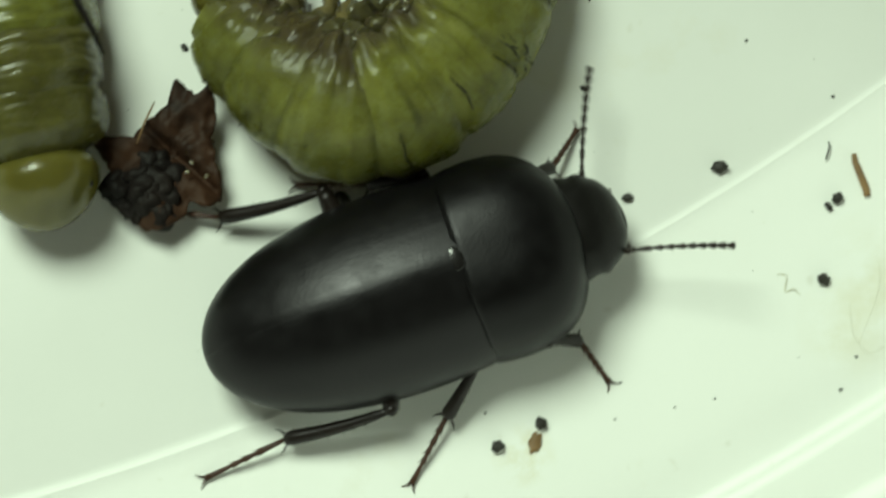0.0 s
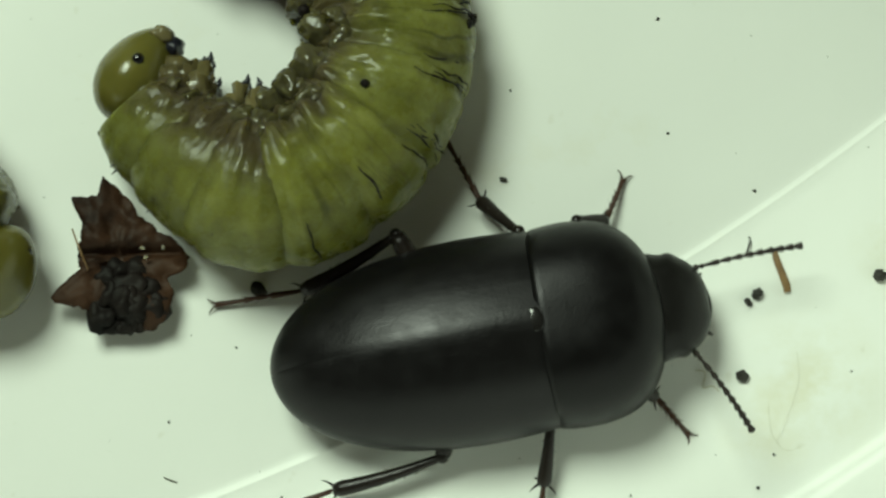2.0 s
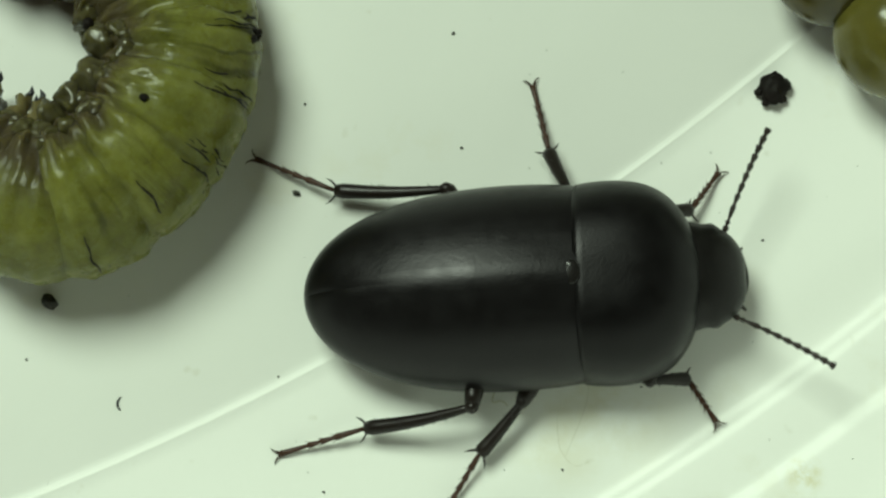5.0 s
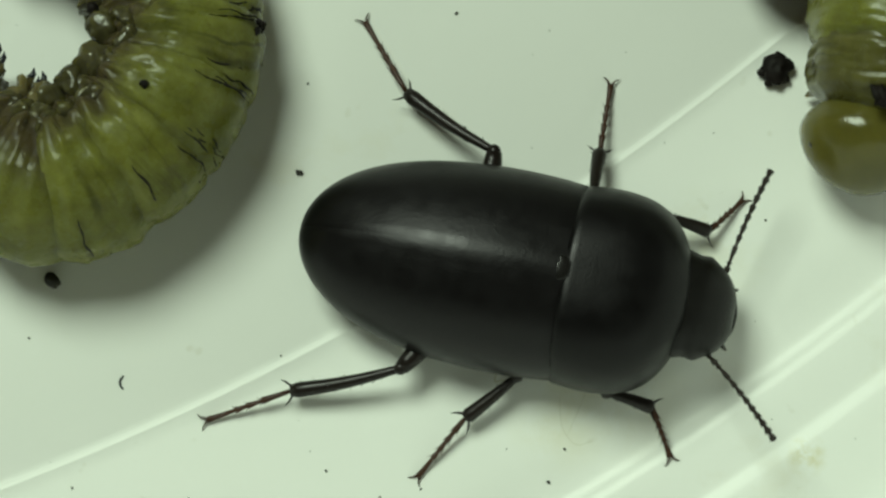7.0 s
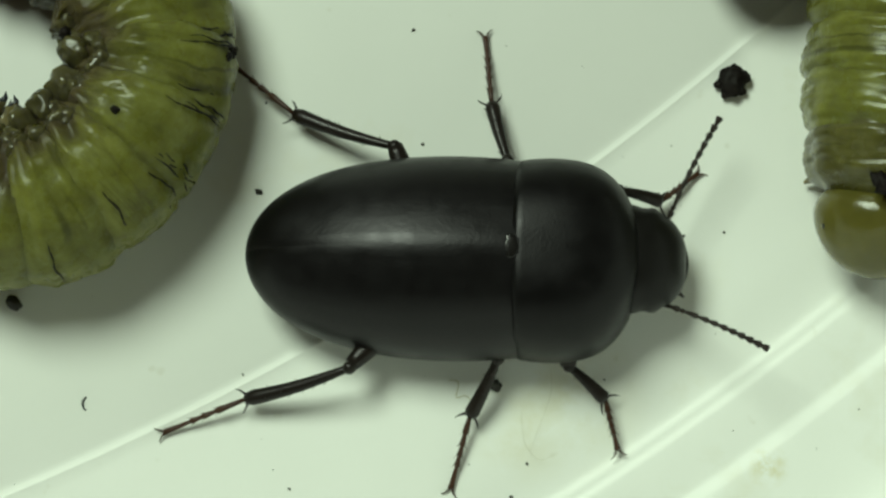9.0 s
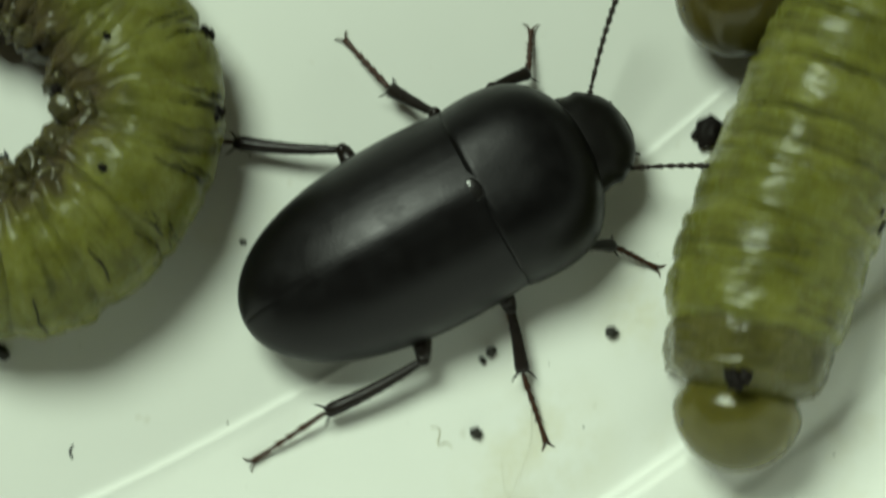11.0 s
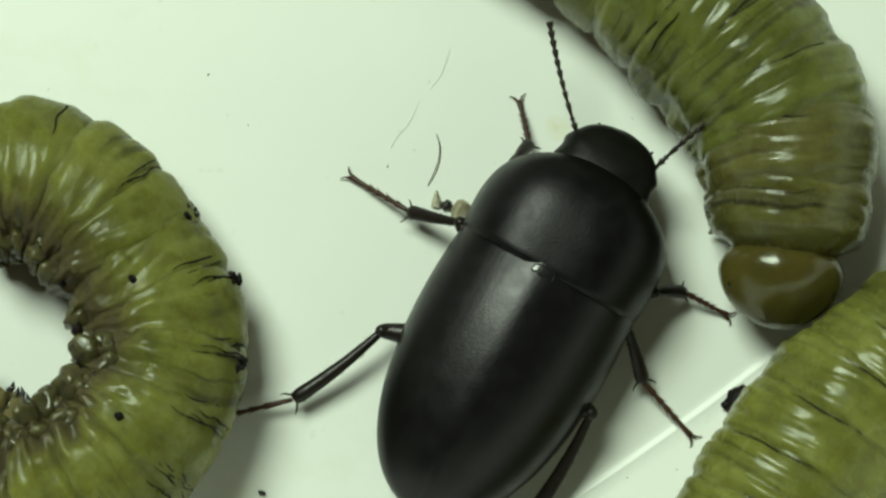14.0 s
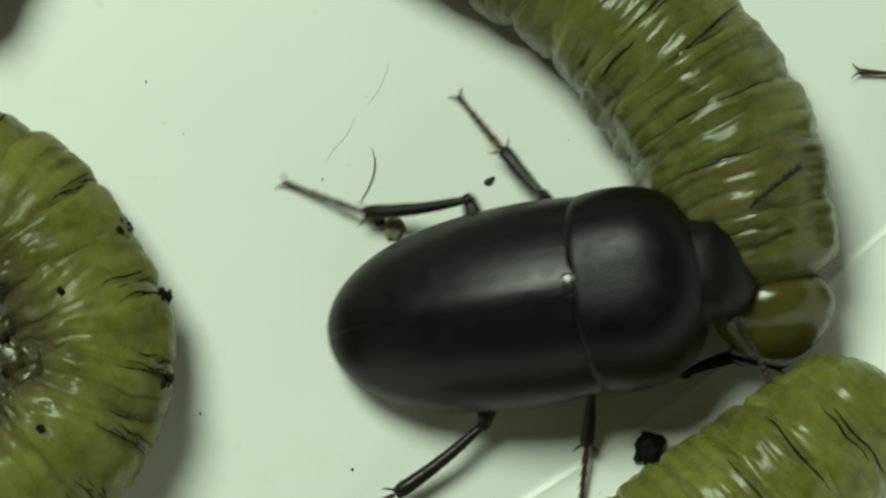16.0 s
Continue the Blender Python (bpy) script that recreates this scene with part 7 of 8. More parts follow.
    walk(CRAWL[12][0], [(0, mm(10.25, 4, 2.84, 0, 0, -158.68)), (3, mm(10.29, 4.33, 2.84, 0, 0, -155.65)), (4.2, mm(11.78, 6.26, 2.84, 0, 0, -153.21)), (6.3, mm(4.37, 9.97, 2.84, 0, 0, -130.9)), (6.5, mm(4.21, 9.87, 2.84, 0, 0, -131)), (7, mm(0.72, 10.51, 2.84, 0, 0, -128.05)), (7.5, mm(-1.84, 11.38, 2.84, 0, 0, -115.61)), (8, mm(-4.38, 11.91, 2.84, 0, 0, -104.9)), (8.5, mm(-3.92, 11.36, 2.84, 0, 0, -107.17)), (8.7, mm(-3.47, 11.14, 2.84, 0, 0, -107.9)), (10.8, mm(-4.77, 5.5, 2.84, 0, 0, -113.2)), (11, mm(-5.1, 4.54, 2.84, 0, 0, -115.13)), (11.5, mm(-5.75, 3.02, 2.84, 0, 0, -117.52)), (12, mm(-6.01, 3.04, 2.84, 0, 0, -115.91)), (12.5, mm(-5.76, 1.09, 2.84, 0, 0, -119.82)), (13, mm(-6.54, 0.2, 2.84, 0, 0, -116.53)), (13.5, mm(-6.57, -1.58, 2.84, 0, 0, -123.59)), (14, mm(-6.55, -2.64, 2.84, 0, 0, -130.29)), (14.5, mm(-7.83, -3.05, 2.84, 0, 0, -129.22)), (15, mm(-8.8, -4.74, 2.84, 0, 0, -127.21)), (15.5, mm(-9.19, -5.83, 2.84, 0, 0, -127.76)), (16, mm(-9.12, -6.97, 2.84, 0, 0, -134.39))])
    walk(CRAWL[13][0], [(0, mm(12.11, 4.73, 2.59, 0, 0, -158.68)), (3, mm(12.11, 5.16, 2.59, 0, 0, -155.65)), (4.2, mm(13.57, 7.16, 2.59, 0, 0, -153.21)), (6.3, mm(5.68, 11.48, 2.59, 0, 0, -130.9)), (6.5, mm(5.52, 11.38, 2.59, 0, 0, -131)), (7, mm(1.95, 12.08, 2.59, 0, 0, -128.05)), (7.5, mm(-0.98, 13.18, 2.59, 0, 0, -115.61)), (8, mm(-3.87, 13.84, 2.59, 0, 0, -104.9)), (8.5, mm(-3.33, 13.27, 2.59, 0, 0, -107.17)), (8.7, mm(-2.85, 13.04, 2.59, 0, 0, -107.9)), (10.8, mm(-3.99, 7.33, 2.59, 0, 0, -113.2)), (11, mm(-4.25, 6.35, 2.59, 0, 0, -115.13)), (11.5, mm(-4.83, 4.8, 2.59, 0, 0, -117.52)), (12, mm(-5.14, 4.84, 2.59, 0, 0, -115.91)), (12.5, mm(-4.77, 2.83, 2.59, 0, 0, -119.84)), (13, mm(-5.63, 1.97, 2.59, 0, 0, -117)), (13.5, mm(-5.46, 0.09, 2.59, 0, 0, -123.27)), (14, mm(-5.26, -1.11, 2.59, 0, 0, -130.13)), (14.5, mm(-6.48, -1.57, 2.59, 0, 0, -133.89)), (15, mm(-7.43, -3.29, 2.59, 0, 0, -136.17)), (15.5, mm(-8.02, -4.21, 2.59, 0, 0, -124.37)), (16, mm(-7.73, -5.53, 2.59, 0, 0, -133.71))])
    walk(REST[0][0], [(0, mm(5.63, -12.08, 2.45, 0, 0, -96.89)), (3.5, mm(9.16, -6.03, 2.45, 0, 0, -95.87)), (4.2, mm(9.4, -5.47, 2.45, 0, 0, -95.54)), (6.3, mm(8.83, -4.2, 2.45, 0, 0, -94.74)), (7, mm(7.92, -4.51, 2.45, 0, 0, -95.02)), (8.5, mm(8.2, -3.89, 2.45, 0, 0, -95.45)), (10.8, mm(8.44, -4.67, 2.45, 0, 0, -100.8)), (11, mm(8.33, -4.28, 2.45, 0, 0, -99.65)), (11.5, mm(8.06, -4.09, 2.45, 0, 0, -97.86)), (12, mm(8.02, -4.06, 2.45, 0, 0, -96.45)), (12.5, mm(8.13, -4.35, 2.45, 0, 0, -97.13)), (13, mm(7.97, -4.16, 2.45, 0, 0, -97.76)), (13.5, mm(8.14, -4.11, 2.45, 0, 0, -95.41)), (14, mm(8.5, -4, 2.45, 0, 0, -93.29)), (14.5, mm(9.03, -3.99, 2.45, 0, 0, -84.49)), (15, mm(9.6, -3.85, 2.45, 0, 0, -83.46)), (15.5, mm(10.4, -3.89, 2.45, 0, 0, -76.49)), (16, mm(10.82, -4.05, 2.45, 0, 0, -78.2))])
    walk(REST[1][0], [(0, mm(5.61, -9.94, 2.99, 0, 0, -84.1)), (3.5, mm(9.1, -3.89, 2.99, 0, 0, -83.15)), (4.2, mm(9.34, -3.33, 2.99, 0, 0, -83.8)), (6.3, mm(8.8, -2.06, 2.99, 0, 0, -85.76)), (7, mm(7.9, -2.37, 2.99, 0, 0, -86.06)), (8.5, mm(8.24, -1.75, 2.99, 0, 0, -88.02)), (10.8, mm(8.92, -2.58, 2.99, 0, 0, -101.97)), (11, mm(8.8, -2.18, 2.99, 0, 0, -100.97)), (11.5, mm(8.42, -1.98, 2.99, 0, 0, -98.94)), (12, mm(8.34, -1.94, 2.99, 0, 0, -98.51)), (12.5, mm(8.39, -2.23, 2.99, 0, 0, -96.7)), (13, mm(8.3, -2.04, 2.99, 0, 0, -98.52)), (13.5, mm(8.44, -1.99, 2.99, 0, 0, -96.86)), (14, mm(8.7, -1.87, 2.99, 0, 0, -94.05)), (14.5, mm(8.74, -1.87, 2.99, 0, 0, -79.64)), (15, mm(9.24, -1.74, 2.99, 0, 0, -77.6)), (15.5, mm(9.74, -1.85, 2.99, 0, 0, -70.03)), (16, mm(10.22, -1.99, 2.99, 0, 0, -71.48))])
    walk(REST[2][0], [(0, mm(5.31, -7.82, 3.06, 0, 0, -78.96)), (3.5, mm(8.76, -1.78, 3.06, 0, 0, -78.04)), (4.2, mm(9.04, -1.21, 3.06, 0, 0, -79.01)), (6.3, mm(8.59, 0.07, 3.06, 0, 0, -81.31)), (7, mm(7.71, -0.23, 3.06, 0, 0, -81.61)), (8.5, mm(8.12, 0.39, 3.06, 0, 0, -83.14)), (10.8, mm(9.11, -0.45, 3.06, 0, 0, -88.58)), (11, mm(8.99, -0.05, 3.06, 0, 0, -90.53)), (11.5, mm(8.68, 0.14, 3.06, 0, 0, -95.27)), (12, mm(8.59, 0.19, 3.06, 0, 0, -95.49)), (12.5, mm(8.56, -0.09, 3.06, 0, 0, -91.43)), (13, mm(8.49, 0.09, 3.06, 0, 0, -89.78)), (13.5, mm(8.43, 0.14, 3.06, 0, 0, -81.41)), (14, mm(8.67, 0.27, 3.06, 0, 0, -83.67)), (14.5, mm(8.28, 0.22, 3.06, 0, 0, -76.37)), (15, mm(8.67, 0.32, 3.06, 0, 0, -71.67)), (15.5, mm(8.97, 0.15, 3.06, 0, 0, -67.97)), (16, mm(9.49, 0.02, 3.06, 0, 0, -68.68))])
    walk(REST[3][0], [(0, mm(4.73, -5.76, 3.06, 0, 0, -67.95)), (3.5, mm(8.15, 0.27, 3.06, 0, 0, -67.14)), (4.2, mm(8.46, 0.85, 3.06, 0, 0, -67.61)), (6.3, mm(8.05, 2.14, 3.06, 0, 0, -66.98)), (7, mm(7.18, 1.84, 3.06, 0, 0, -67.29)), (8.5, mm(7.59, 2.46, 3.06, 0, 0, -65.71)), (10.8, mm(8.84, 1.67, 3.06, 0, 0, -74.23)), (11, mm(8.72, 2.06, 3.06, 0, 0, -71.65)), (11.5, mm(8.69, 2.28, 3.06, 0, 0, -83)), (12, mm(8.56, 2.32, 3.06, 0, 0, -79.31)), (12.5, mm(8.36, 2.03, 3.06, 0, 0, -76)), (13, mm(8.19, 2.2, 3.06, 0, 0, -72.49)), (13.5, mm(7.83, 2.19, 3.06, 0, 0, -65.34)), (14, mm(8.09, 2.32, 3.06, 0, 0, -62.86)), (14.5, mm(7.66, 2.27, 3.06, 0, 0, -67.52)), (15, mm(7.88, 2.31, 3.06, 0, 0, -63.89)), (15.5, mm(8.11, 2.11, 3.06, 0, 0, -64.03)), (16, mm(8.62, 1.97, 3.06, 0, 0, -61.69))])
    walk(REST[4][0], [(0, mm(3.65, -3.92, 3.06, 0, 0, -51.95)), (3.5, mm(7.04, 2.1, 3.06, 0, 0, -51.21)), (4.2, mm(7.35, 2.67, 3.06, 0, 0, -51.11)), (6.3, mm(6.89, 3.93, 3.06, 0, 0, -49.31)), (7, mm(6.03, 3.64, 3.06, 0, 0, -49.7)), (8.5, mm(6.41, 4.23, 3.06, 0, 0, -49.86)), (10.8, mm(7.94, 3.6, 3.06, 0, 0, -57.76)), (11, mm(7.75, 3.96, 3.06, 0, 0, -56.9)), (11.5, mm(8.19, 4.36, 3.06, 0, 0, -70.03)), (12, mm(7.89, 4.35, 3.06, 0, 0, -65.64)), (12.5, mm(7.61, 4.03, 3.06, 0, 0, -61.91)), (13, mm(7.27, 4.13, 3.06, 0, 0, -57.81)), (13.5, mm(6.64, 3.96, 3.06, 0, 0, -47.49)), (14, mm(6.84, 4.05, 3.06, 0, 0, -47.77)), (14.5, mm(6.58, 4.12, 3.06, 0, 0, -52.5)), (15, mm(6.77, 4.14, 3.06, 0, 0, -53.96)), (15.5, mm(7.09, 3.99, 3.06, 0, 0, -58.38)), (16, mm(7.44, 3.76, 3.06, 0, 0, -51.8))])
    walk(REST[5][0], [(0, mm(2.2, -2.34, 3.06, 0, 0, -45.54)), (3.5, mm(5.58, 3.66, 3.06, 0, 0, -44.77)), (4.2, mm(5.89, 4.23, 3.06, 0, 0, -44.57)), (6.3, mm(5.39, 5.45, 3.06, 0, 0, -43.61)), (7, mm(4.53, 5.17, 3.06, 0, 0, -44.05)), (8.5, mm(4.95, 5.8, 3.06, 0, 0, -46.12)), (10.8, mm(6.62, 5.28, 3.06, 0, 0, -46.17)), (11, mm(6.43, 5.64, 3.06, 0, 0, -46.3)), (11.5, mm(7.18, 6.24, 3.06, 0, 0, -53.14)), (12, mm(6.83, 6.21, 3.06, 0, 0, -55.15)), (12.5, mm(6.33, 5.75, 3.06, 0, 0, -45.65)), (13, mm(5.94, 5.81, 3.06, 0, 0, -45.9)), (13.5, mm(5.04, 5.39, 3.06, 0, 0, -37.17)), (14, mm(5.27, 5.51, 3.06, 0, 0, -38.44)), (14.5, mm(5.12, 5.68, 3.06, 0, 0, -42.31)), (15, mm(5.36, 5.76, 3.06, 0, 0, -44.02)), (15.5, mm(5.75, 5.65, 3.06, 0, 0, -41.68)), (16, mm(5.99, 5.33, 3.06, 0, 0, -42.36))])
    walk(REST[6][0], [(0, mm(0.71, -0.8, 2.89, 0, 0, -47.47)), (3.5, mm(4.07, 5.18, 2.89, 0, 0, -46.66)), (4.2, mm(4.36, 5.74, 2.89, 0, 0, -46.47)), (6.3, mm(3.85, 6.94, 2.89, 0, 0, -46.1)), (7, mm(3.01, 6.68, 2.89, 0, 0, -46.53)), (8.5, mm(3.49, 7.37, 2.89, 0, 0, -49.19)), (10.8, mm(4.97, 6.65, 2.89, 0, 0, -34.06)), (11, mm(4.78, 7.01, 2.89, 0, 0, -34.04)), (11.5, mm(5.73, 7.81, 2.89, 0, 0, -43.46)), (12, mm(5.44, 7.84, 2.89, 0, 0, -44.06)), (12.5, mm(4.71, 7.15, 2.89, 0, 0, -37.82)), (13, mm(4.36, 7.25, 2.89, 0, 0, -39.61)), (13.5, mm(3.27, 6.59, 2.89, 0, 0, -32.23)), (14, mm(3.52, 6.75, 2.89, 0, 0, -33.17)), (14.5, mm(3.43, 7, 2.89, 0, 0, -34.91)), (15, mm(3.72, 7.13, 2.89, 0, 0, -36.56)), (15.5, mm(3.98, 6.87, 2.89, 0, 0, -31.04)), (16, mm(4.27, 6.62, 2.89, 0, 0, -32.88))])
    walk(REST[7][0], [(0, mm(-0.7, 0.81, 2.52, 0, 0, -49.03)), (3.5, mm(2.63, 6.77, 2.52, 0, 0, -48.25)), (4.2, mm(2.93, 7.33, 2.52, 0, 0, -48.12)), (6.3, mm(2.4, 8.52, 2.52, 0, 0, -47.41)), (7, mm(1.57, 8.26, 2.52, 0, 0, -47.83)), (8.5, mm(2.11, 9.01, 2.52, 0, 0, -49.71)), (10.8, mm(3.15, 7.77, 2.52, 0, 0, -30.72)), (11, mm(2.96, 8.14, 2.52, 0, 0, -32.01)), (11.5, mm(4.09, 9.19, 2.52, 0, 0, -36.49)), (12, mm(3.78, 9.19, 2.52, 0, 0, -35.55)), (12.5, mm(2.97, 8.39, 2.52, 0, 0, -34.09)), (13, mm(2.66, 8.56, 2.52, 0, 0, -36.68)), (13.5, mm(1.42, 7.68, 2.52, 0, 0, -28.86)), (14, mm(1.69, 7.86, 2.52, 0, 0, -29.87)), (14.5, mm(1.65, 8.19, 2.52, 0, 0, -33.2)), (15, mm(1.95, 8.34, 2.52, 0, 0, -32.55)), (15.5, mm(2.14, 7.97, 2.52, 0, 0, -30.78)), (16, mm(2.44, 7.72, 2.52, 0, 0, -28.89))])
    walk(REST[8][0], [(0, mm(-2.11, 2.43, 2.25, 0, 0, -49.03)), (3.5, mm(1.21, 8.37, 2.25, 0, 0, -48.25)), (4.2, mm(1.5, 8.93, 2.25, 0, 0, -48.12)), (6.3, mm(0.95, 10.1, 2.25, 0, 0, -47.41)), (7, mm(0.13, 9.85, 2.25, 0, 0, -47.83)), (8.5, mm(0.72, 10.64, 2.25, 0, 0, -49.71)), (10.8, mm(1.33, 8.9, 2.25, 0, 0, -33.16)), (11, mm(1.18, 9.33, 2.25, 0, 0, -34.34)), (11.5, mm(2.33, 10.42, 2.25, 0, 0, -34.73)), (12, mm(2, 10.39, 2.25, 0, 0, -33.46)), (12.5, mm(1.19, 9.58, 2.25, 0, 0, -34.01)), (13, mm(0.94, 9.84, 2.25, 0, 0, -37.07)), (13.5, mm(-0.47, 8.69, 2.25, 0, 0, -27.84)), (14, mm(-0.18, 8.91, 2.25, 0, 0, -29.48)), (14.5, mm(-0.17, 9.32, 2.25, 0, 0, -29.73)), (15, mm(0.1, 9.42, 2.25, 0, 0, -28.36)), (15.5, mm(0.28, 9.02, 2.25, 0, 0, -28.12)), (16, mm(0.53, 8.7, 2.25, 0, 0, -26.21))])
    walk(REST[9][0], [(0, mm(-3.51, 4.05, 2.23, 0, 0, -49.03)), (3.5, mm(-0.22, 9.97, 2.23, 0, 0, -48.25)), (4.2, mm(0.07, 10.52, 2.23, 0, 0, -48.12)), (6.3, mm(-0.5, 11.67, 2.23, 0, 0, -47.41)), (7, mm(-1.31, 11.44, 2.23, 0, 0, -47.83)), (8.5, mm(-0.66, 12.28, 2.23, 0, 0, -49.71)), (10.8, mm(-0.46, 10.08, 2.23, 0, 0, -33.18)), (11, mm(-0.59, 10.53, 2.23, 0, 0, -34.34)), (11.5, mm(0.59, 11.67, 2.23, 0, 0, -36.06)), (12, mm(0.23, 11.59, 2.23, 0, 0, -34.92)), (12.5, mm(-0.58, 10.8, 2.23, 0, 0, -34.66)), (13, mm(-0.76, 11.14, 2.23, 0, 0, -37.37)), (13.5, mm(-2.35, 9.7, 2.23, 0, 0, -28.57)), (14, mm(-2.03, 9.98, 2.23, 0, 0, -30.14)), (14.5, mm(-2.06, 10.31, 2.23, 0, 0, -25.95)), (15, mm(-1.81, 10.39, 2.23, 0, 0, -25.39)), (15.5, mm(-1.63, 9.98, 2.23, 0, 0, -25.26)), (16, mm(-1.4, 9.62, 2.23, 0, 0, -24.92))])
    walk(REST[10][0], [(0, mm(-4.92, 5.66, 2.23, 0, 0, -49.03)), (3.5, mm(-1.65, 11.57, 2.23, 0, 0, -48.25)), (4.2, mm(-1.36, 12.12, 2.23, 0, 0, -48.12)), (6.3, mm(-1.95, 13.25, 2.23, 0, 0, -47.41)), (7, mm(-2.75, 13.03, 2.23, 0, 0, -47.83)), (8.5, mm(-2.05, 13.91, 2.23, 0, 0, -49.71)), (10.8, mm(-2.26, 11.25, 2.23, 0, 0, -33.18)), (11, mm(-2.36, 11.74, 2.23, 0, 0, -34.34)), (11.5, mm(-1.15, 12.93, 2.23, 0, 0, -36.06)), (12, mm(-1.53, 12.82, 2.23, 0, 0, -34.99)), (12.5, mm(-2.34, 12.02, 2.23, 0, 0, -34.66)), (13, mm(-2.47, 12.44, 2.23, 0, 0, -37.37)), (13.5, mm(-4.24, 10.73, 2.23, 0, 0, -28.59)), (14, mm(-3.89, 11.05, 2.23, 0, 0, -30.14)), (14.5, mm(-4.01, 11.21, 2.23, 0, 0, -24.19)), (15, mm(-3.76, 11.27, 2.23, 0, 0, -23.66)), (15.5, mm(-3.58, 10.87, 2.23, 0, 0, -24.17)), (16, mm(-3.35, 10.51, 2.23, 0, 0, -24.25))])
    walk(REST[11][0], [(0, mm(-6.32, 7.28, 2.15, 0, 0, -49.03)), (3.5, mm(-3.07, 13.16, 2.15, 0, 0, -48.25)), (4.2, mm(-2.79, 13.71, 2.15, 0, 0, -48.12)), (6.3, mm(-3.4, 14.83, 2.15, 0, 0, -47.41)), (7, mm(-4.19, 14.61, 2.15, 0, 0, -47.83)), (8.5, mm(-3.43, 15.55, 2.15, 0, 0, -49.71)), (10.8, mm(-4.05, 12.42, 2.15, 0, 0, -33.18)), (11, mm(-4.13, 12.95, 2.15, 0, 0, -34.34)), (11.5, mm(-2.88, 14.19, 2.15, 0, 0, -36.06)), (12, mm(-3.28, 14.05, 2.15, 0, 0, -34.99)), (12.5, mm(-4.1, 13.23, 2.15, 0, 0, -34.66)), (13, mm(-4.17, 13.74, 2.15, 0, 0, -37.37)), (13.5, mm(-6.12, 11.75, 2.15, 0, 0, -28.59)), (14, mm(-5.74, 12.13, 2.15, 0, 0, -30.14)), (14.5, mm(-5.97, 12.09, 2.15, 0, 0, -24.2)), (15, mm(-5.73, 12.13, 2.15, 0, 0, -23.51)), (15.5, mm(-5.54, 11.75, 2.15, 0, 0, -24.53)), (16, mm(-5.31, 11.39, 2.15, 0, 0, -24.46))])
    walk(REST[12][0], [(0, mm(-7.73, 8.9, 2.01, 0, 0, -49.03)), (3.5, mm(-4.5, 14.76, 2.01, 0, 0, -48.25)), (4.2, mm(-4.23, 15.31, 2.01, 0, 0, -48.12)), (6.3, mm(-4.85, 16.41, 2.01, 0, 0, -47.41)), (7, mm(-5.63, 16.2, 2.01, 0, 0, -47.83)), (8.5, mm(-4.82, 17.18, 2.01, 0, 0, -49.71)), (10.8, mm(-5.85, 13.6, 2.01, 0, 0, -33.18)), (11, mm(-5.9, 14.16, 2.01, 0, 0, -34.34)), (11.5, mm(-4.61, 15.45, 2.01, 0, 0, -36.06)), (12, mm(-5.04, 15.28, 2.01, 0, 0, -34.99)), (12.5, mm(-5.87, 14.45, 2.01, 0, 0, -34.66)), (13, mm(-5.87, 15.04, 2.01, 0, 0, -37.37)), (13.5, mm(-8, 12.78, 2.01, 0, 0, -28.59)), (14, mm(-7.59, 13.21, 2.01, 0, 0, -30.14)), (14.5, mm(-7.92, 12.98, 2.01, 0, 0, -24.69)), (15, mm(-7.69, 12.99, 2.01, 0, 0, -24.03)), (15.5, mm(-7.49, 12.65, 2.01, 0, 0, -24.68)), (16, mm(-7.25, 12.28, 2.01, 0, 0, -24.56))])
    walk(REST[13][0], [(0, mm(-9.13, 10.52, 1.84, 0, 0, -49.03)), (3.5, mm(-5.93, 16.36, 1.84, 0, 0, -48.25)), (4.2, mm(-5.66, 16.9, 1.84, 0, 0, -48.12)), (6.3, mm(-6.3, 17.99, 1.84, 0, 0, -47.41)), (7, mm(-7.06, 17.79, 1.84, 0, 0, -47.83)), (8.5, mm(-6.2, 18.82, 1.84, 0, 0, -49.71)), (10.8, mm(-7.64, 14.77, 1.84, 0, 0, -33.18)), (11, mm(-7.67, 15.37, 1.84, 0, 0, -34.34)), (11.5, mm(-6.34, 16.71, 1.84, 0, 0, -36.06)), (12, mm(-6.79, 16.51, 1.84, 0, 0, -34.99)), (12.5, mm(-7.63, 15.67, 1.84, 0, 0, -34.66)), (13, mm(-7.57, 16.34, 1.84, 0, 0, -37.37)), (13.5, mm(-9.88, 13.8, 1.84, 0, 0, -28.59)), (14, mm(-9.44, 14.28, 1.84, 0, 0, -30.14)), (14.5, mm(-9.86, 13.87, 1.84, 0, 0, -24.69)), (15, mm(-9.64, 13.86, 1.84, 0, 0, -24.03)), (15.5, mm(-9.43, 13.54, 1.84, 0, 0, -24.68)), (16, mm(-9.2, 13.17, 1.84, 0, 0, -24.56))])
    walk(EDGE, [(0, mm(-23.18, 11.32, 0, 0, 0, -78.33)), (0.5, mm(-25.52, 10.13, 0, 0, 0, -71.63)), (1, mm(-26.4, 9.32, 0, 0, 0, -63.35)), (1.5, mm(-27.15, 8.7, 0, 0, 0, -54.69)), (2, mm(-27.3, 8.8, 0, 0, 0, -50.82)), (2.5, mm(-28.91, 8.16, 0, 0, 0, -50.07)), (16, mm(-28.91, 8.16, 0, 0, 0, -50.07))])
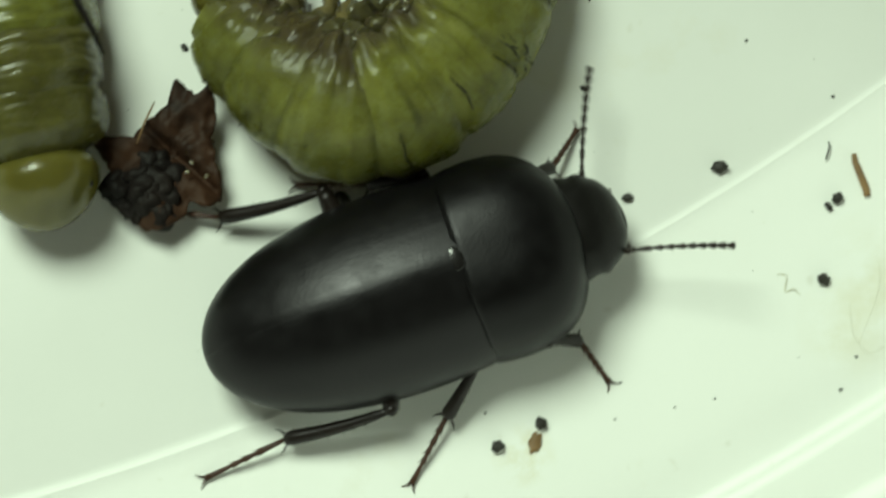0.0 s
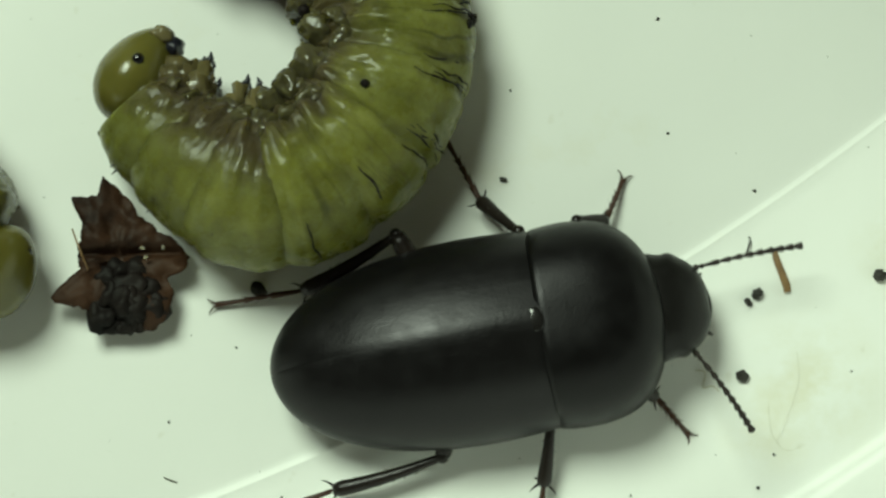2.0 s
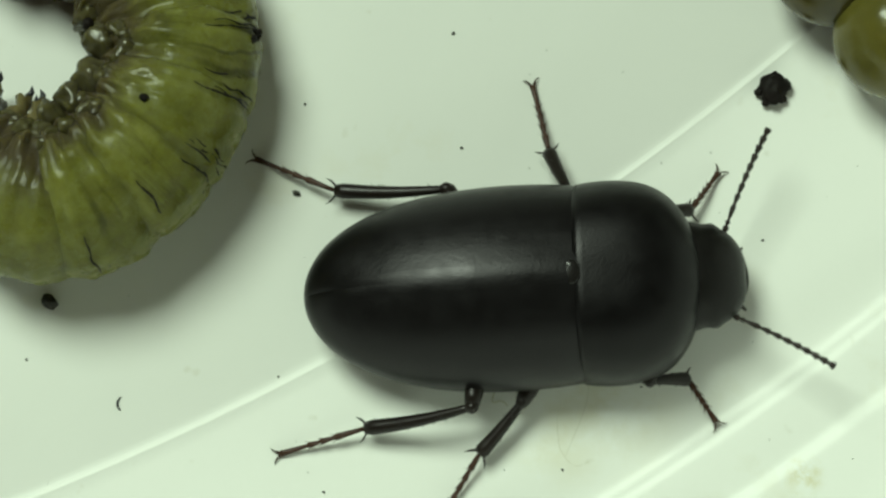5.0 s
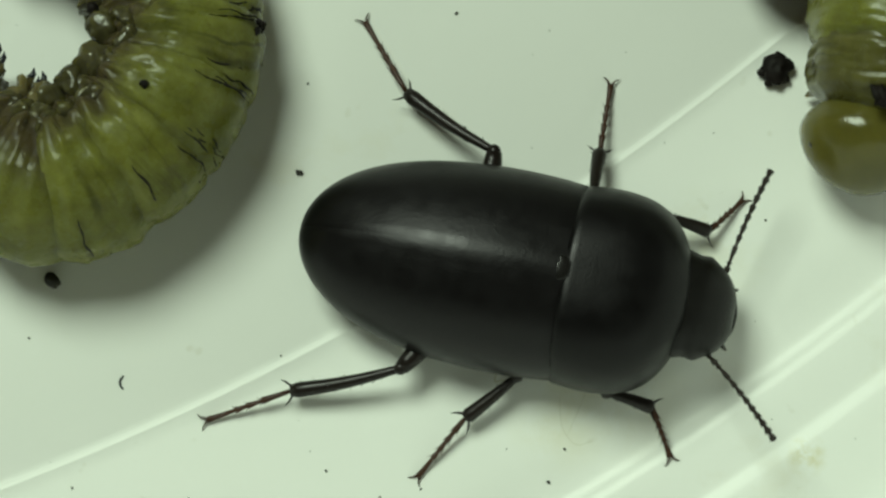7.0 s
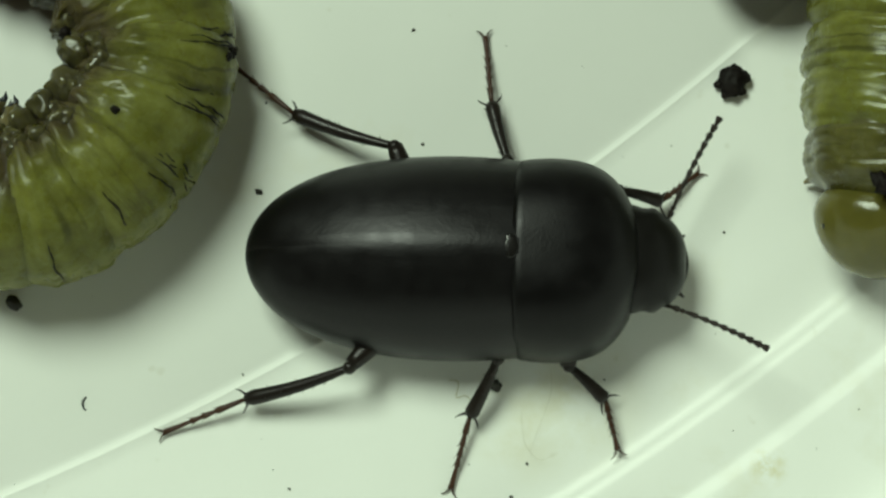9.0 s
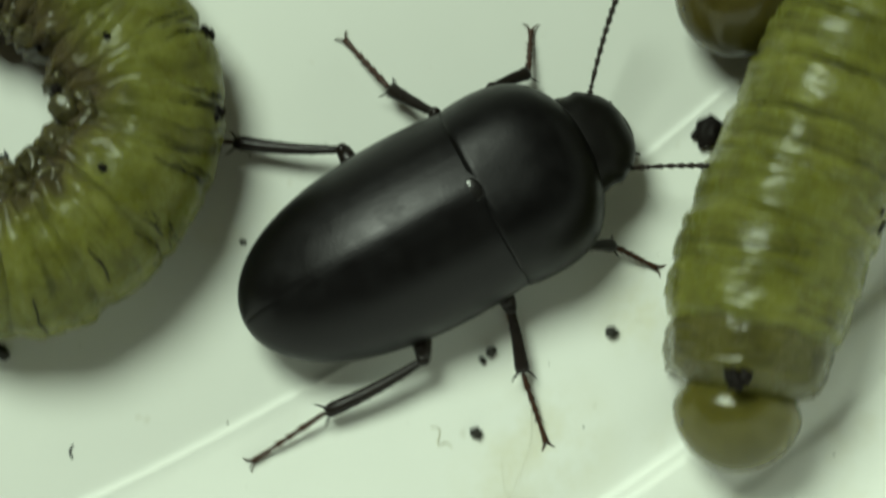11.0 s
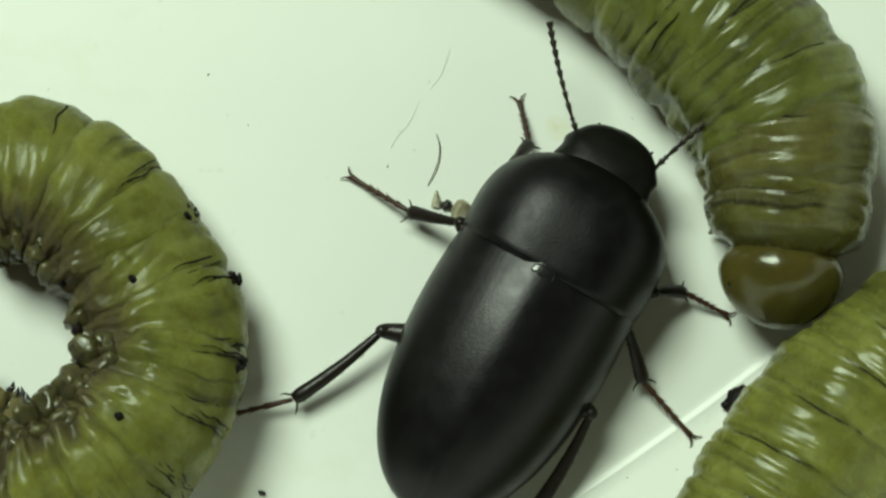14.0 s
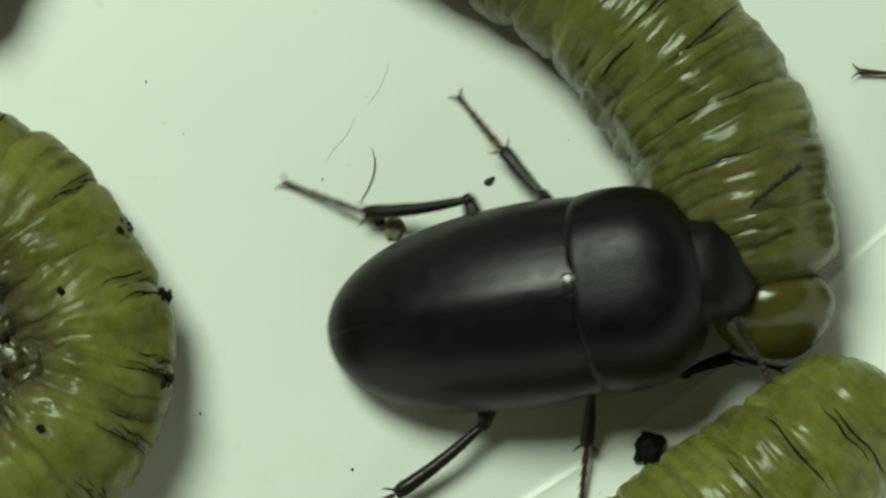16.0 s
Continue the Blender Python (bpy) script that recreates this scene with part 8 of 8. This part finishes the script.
    walk(SCRAP, [(0, mm(-15.22, 1.22, 0, 0, 0, -43.4)), (0.5, mm(-14.82, 1.34, 0, 0, 0, -27)), (1, mm(-14.86, 1.42, 0, 0, 0, -26.3)), (1.5, mm(-14.68, 1.05, 0, 0, 0, -14)), (2, mm(-14.54, 1.2, 0, 0, 0, 0.5)), (2.5, mm(-14.53, 1.2, 0, 0, 0, 0)), (3, mm(-14.54, 1.12, 0, 0, 0, 0.4)), (3.5, mm(-14.59, 1, 0, 0, 0, 0)), (16, mm(-14.59, 1, 0, 0, 0, 0))])
    walk(CURL, [(0, mm(-10.35, 8.05, 0, 0, 0, 0)), (0.5, mm(-10.5, 8.1, 0, 0, 0, 0)), (1, mm(-10.45, 8.15, 0, 0, 0, 0)), (2, mm(-10.6, 8.2, 0, 0, 0, 0)), (2.5, mm(-10.6, 8.2, 0, 0, 0, 0)), (3.5, mm(-10.7, 8.2, 0, 0, 0, 0)), (4.2, mm(-10.75, 8.2, 0, 0, 0, 0)), (6.3, mm(-10.8, 8.15, 0, 0, 0, -2)), (7, mm(-10.75, 8.1, 0, 0, 0, -3)), (8, mm(-10.42, 8.1, 0, 0, 0, -3.6)), (8.7, mm(-10.25, 8.1, 0, 0, 0, -4)), (10.8, mm(-10.02, 8.1, 0, 0, 0, -6)), (12.5, mm(-10.15, 8.12, 0, 0, 0, -6.3)), (13.5, mm(-10.15, 8.2, 0, 0, 0, -6.5)), (14.3, mm(-10.2, 8.3, 0, 0, 0, -6.6)), (15, mm(-10.2, 8.2, 0, 0, 0, -6.8)), (16, mm(-10.12, 8.08, 0, 0, 0, -7))])
    walk(CURL_HEAD, [(0, mm(-3.4, -1.28, 2.2, -90, 0, 40)), (0.5, mm(-3.34, -1.28, 2.2, -90, 0, 35)), (1, mm(-3.15, -1.03, 2.2, -90, 0, 35)), (1.5, mm(-3.34, -1.19, 2.2, -90, 0, 40)), (2, mm(-3.76, -1.6, 2.2, -90, 0, 60)), (2.5, mm(-4.15, -1.95, 2.2, -90, 0, 65)), (3, mm(-4.26, -1.88, 2.2, -90, 0, 65)), (3.5, mm(-4.13, -1.87, 2.2, -90, 0, 65)), (16, mm(-4.13, -1.87, 2.2, -90, 0, 65))])
    walk(CURL_NECK, [(0, mm(-2.92, -3.02, 2.2, -90, 0, 143.63)), (0.5, mm(-2.71, -2.95, 2.2, -90, 0, 110.73)), (1, mm(-2.64, -2.86, 2.2, -90, 0, 105.52)), (1.5, mm(-2.71, -2.92, 2.2, -90, 0, 110.14)), (2, mm(-2.73, -3.03, 2.2, -90, 0, 125.79)), (2.5, mm(-2.86, -3.14, 2.2, -90, 0, 137.06)), (3, mm(-2.9, -3.12, 2.2, -90, 0, 137.51)), (3.5, mm(-2.85, -3.12, 2.2, -90, 0, 135.5)), (16, mm(-2.85, -3.12, 2.2, -90, 0, 135.5))])
    walk(OTHER, [(0, mm(41, 20, 0, 0, 0, 30.5)), (15, mm(37, 19, 0, 0, 0, 30.5)), (15.7, mm(34.7, 18.7, 0, 0, 0, 30.5)), (16, mm(33.9, 18.65, 0, 0, 0, 30.5))])
    walk(LUMP, [(0, mm(17.1, 7.2, 0.36)), (13, mm(17.1, 7.2, 0.36)), (14.5, mm(17.02, 7.5, 0.36)), (15, mm(16.86, 7.38, 0.36, 0, 0, 6)), (15.5, mm(16.3, 6.78, 0.36, 0, 0, 25)), (16, mm(16.49, 6.57, 0.36, 0, 0, 30))])
    walk(FAR, [(0, mm(-16.5, 30, 0, 0, 0, 84)), (14, mm(-16.5, 31, 0, 0, 0, 84)), (15, mm(-14, 32.4, 0, 0, 0, 84)), (16, mm(-10.3, 33.2, 0, 0, 0, 84))])
    walk(STRAY[0], [(0, mm(4.32, 0.12, 0.18)), (2, mm(4.32, 0.12, 0.18)), (4, mm(4.73, -0.17, 0.18)), (16, mm(4.73, -0.17, 0.18))])
    walk(STRAY[12], [(0, mm(0.85, -0.97, 0.13)), (1, mm(0.85, -0.97, 0.13)), (4, mm(1.55, 0.15, 0.13)), (16, mm(1.55, 0.15, 0.13))])


motions()
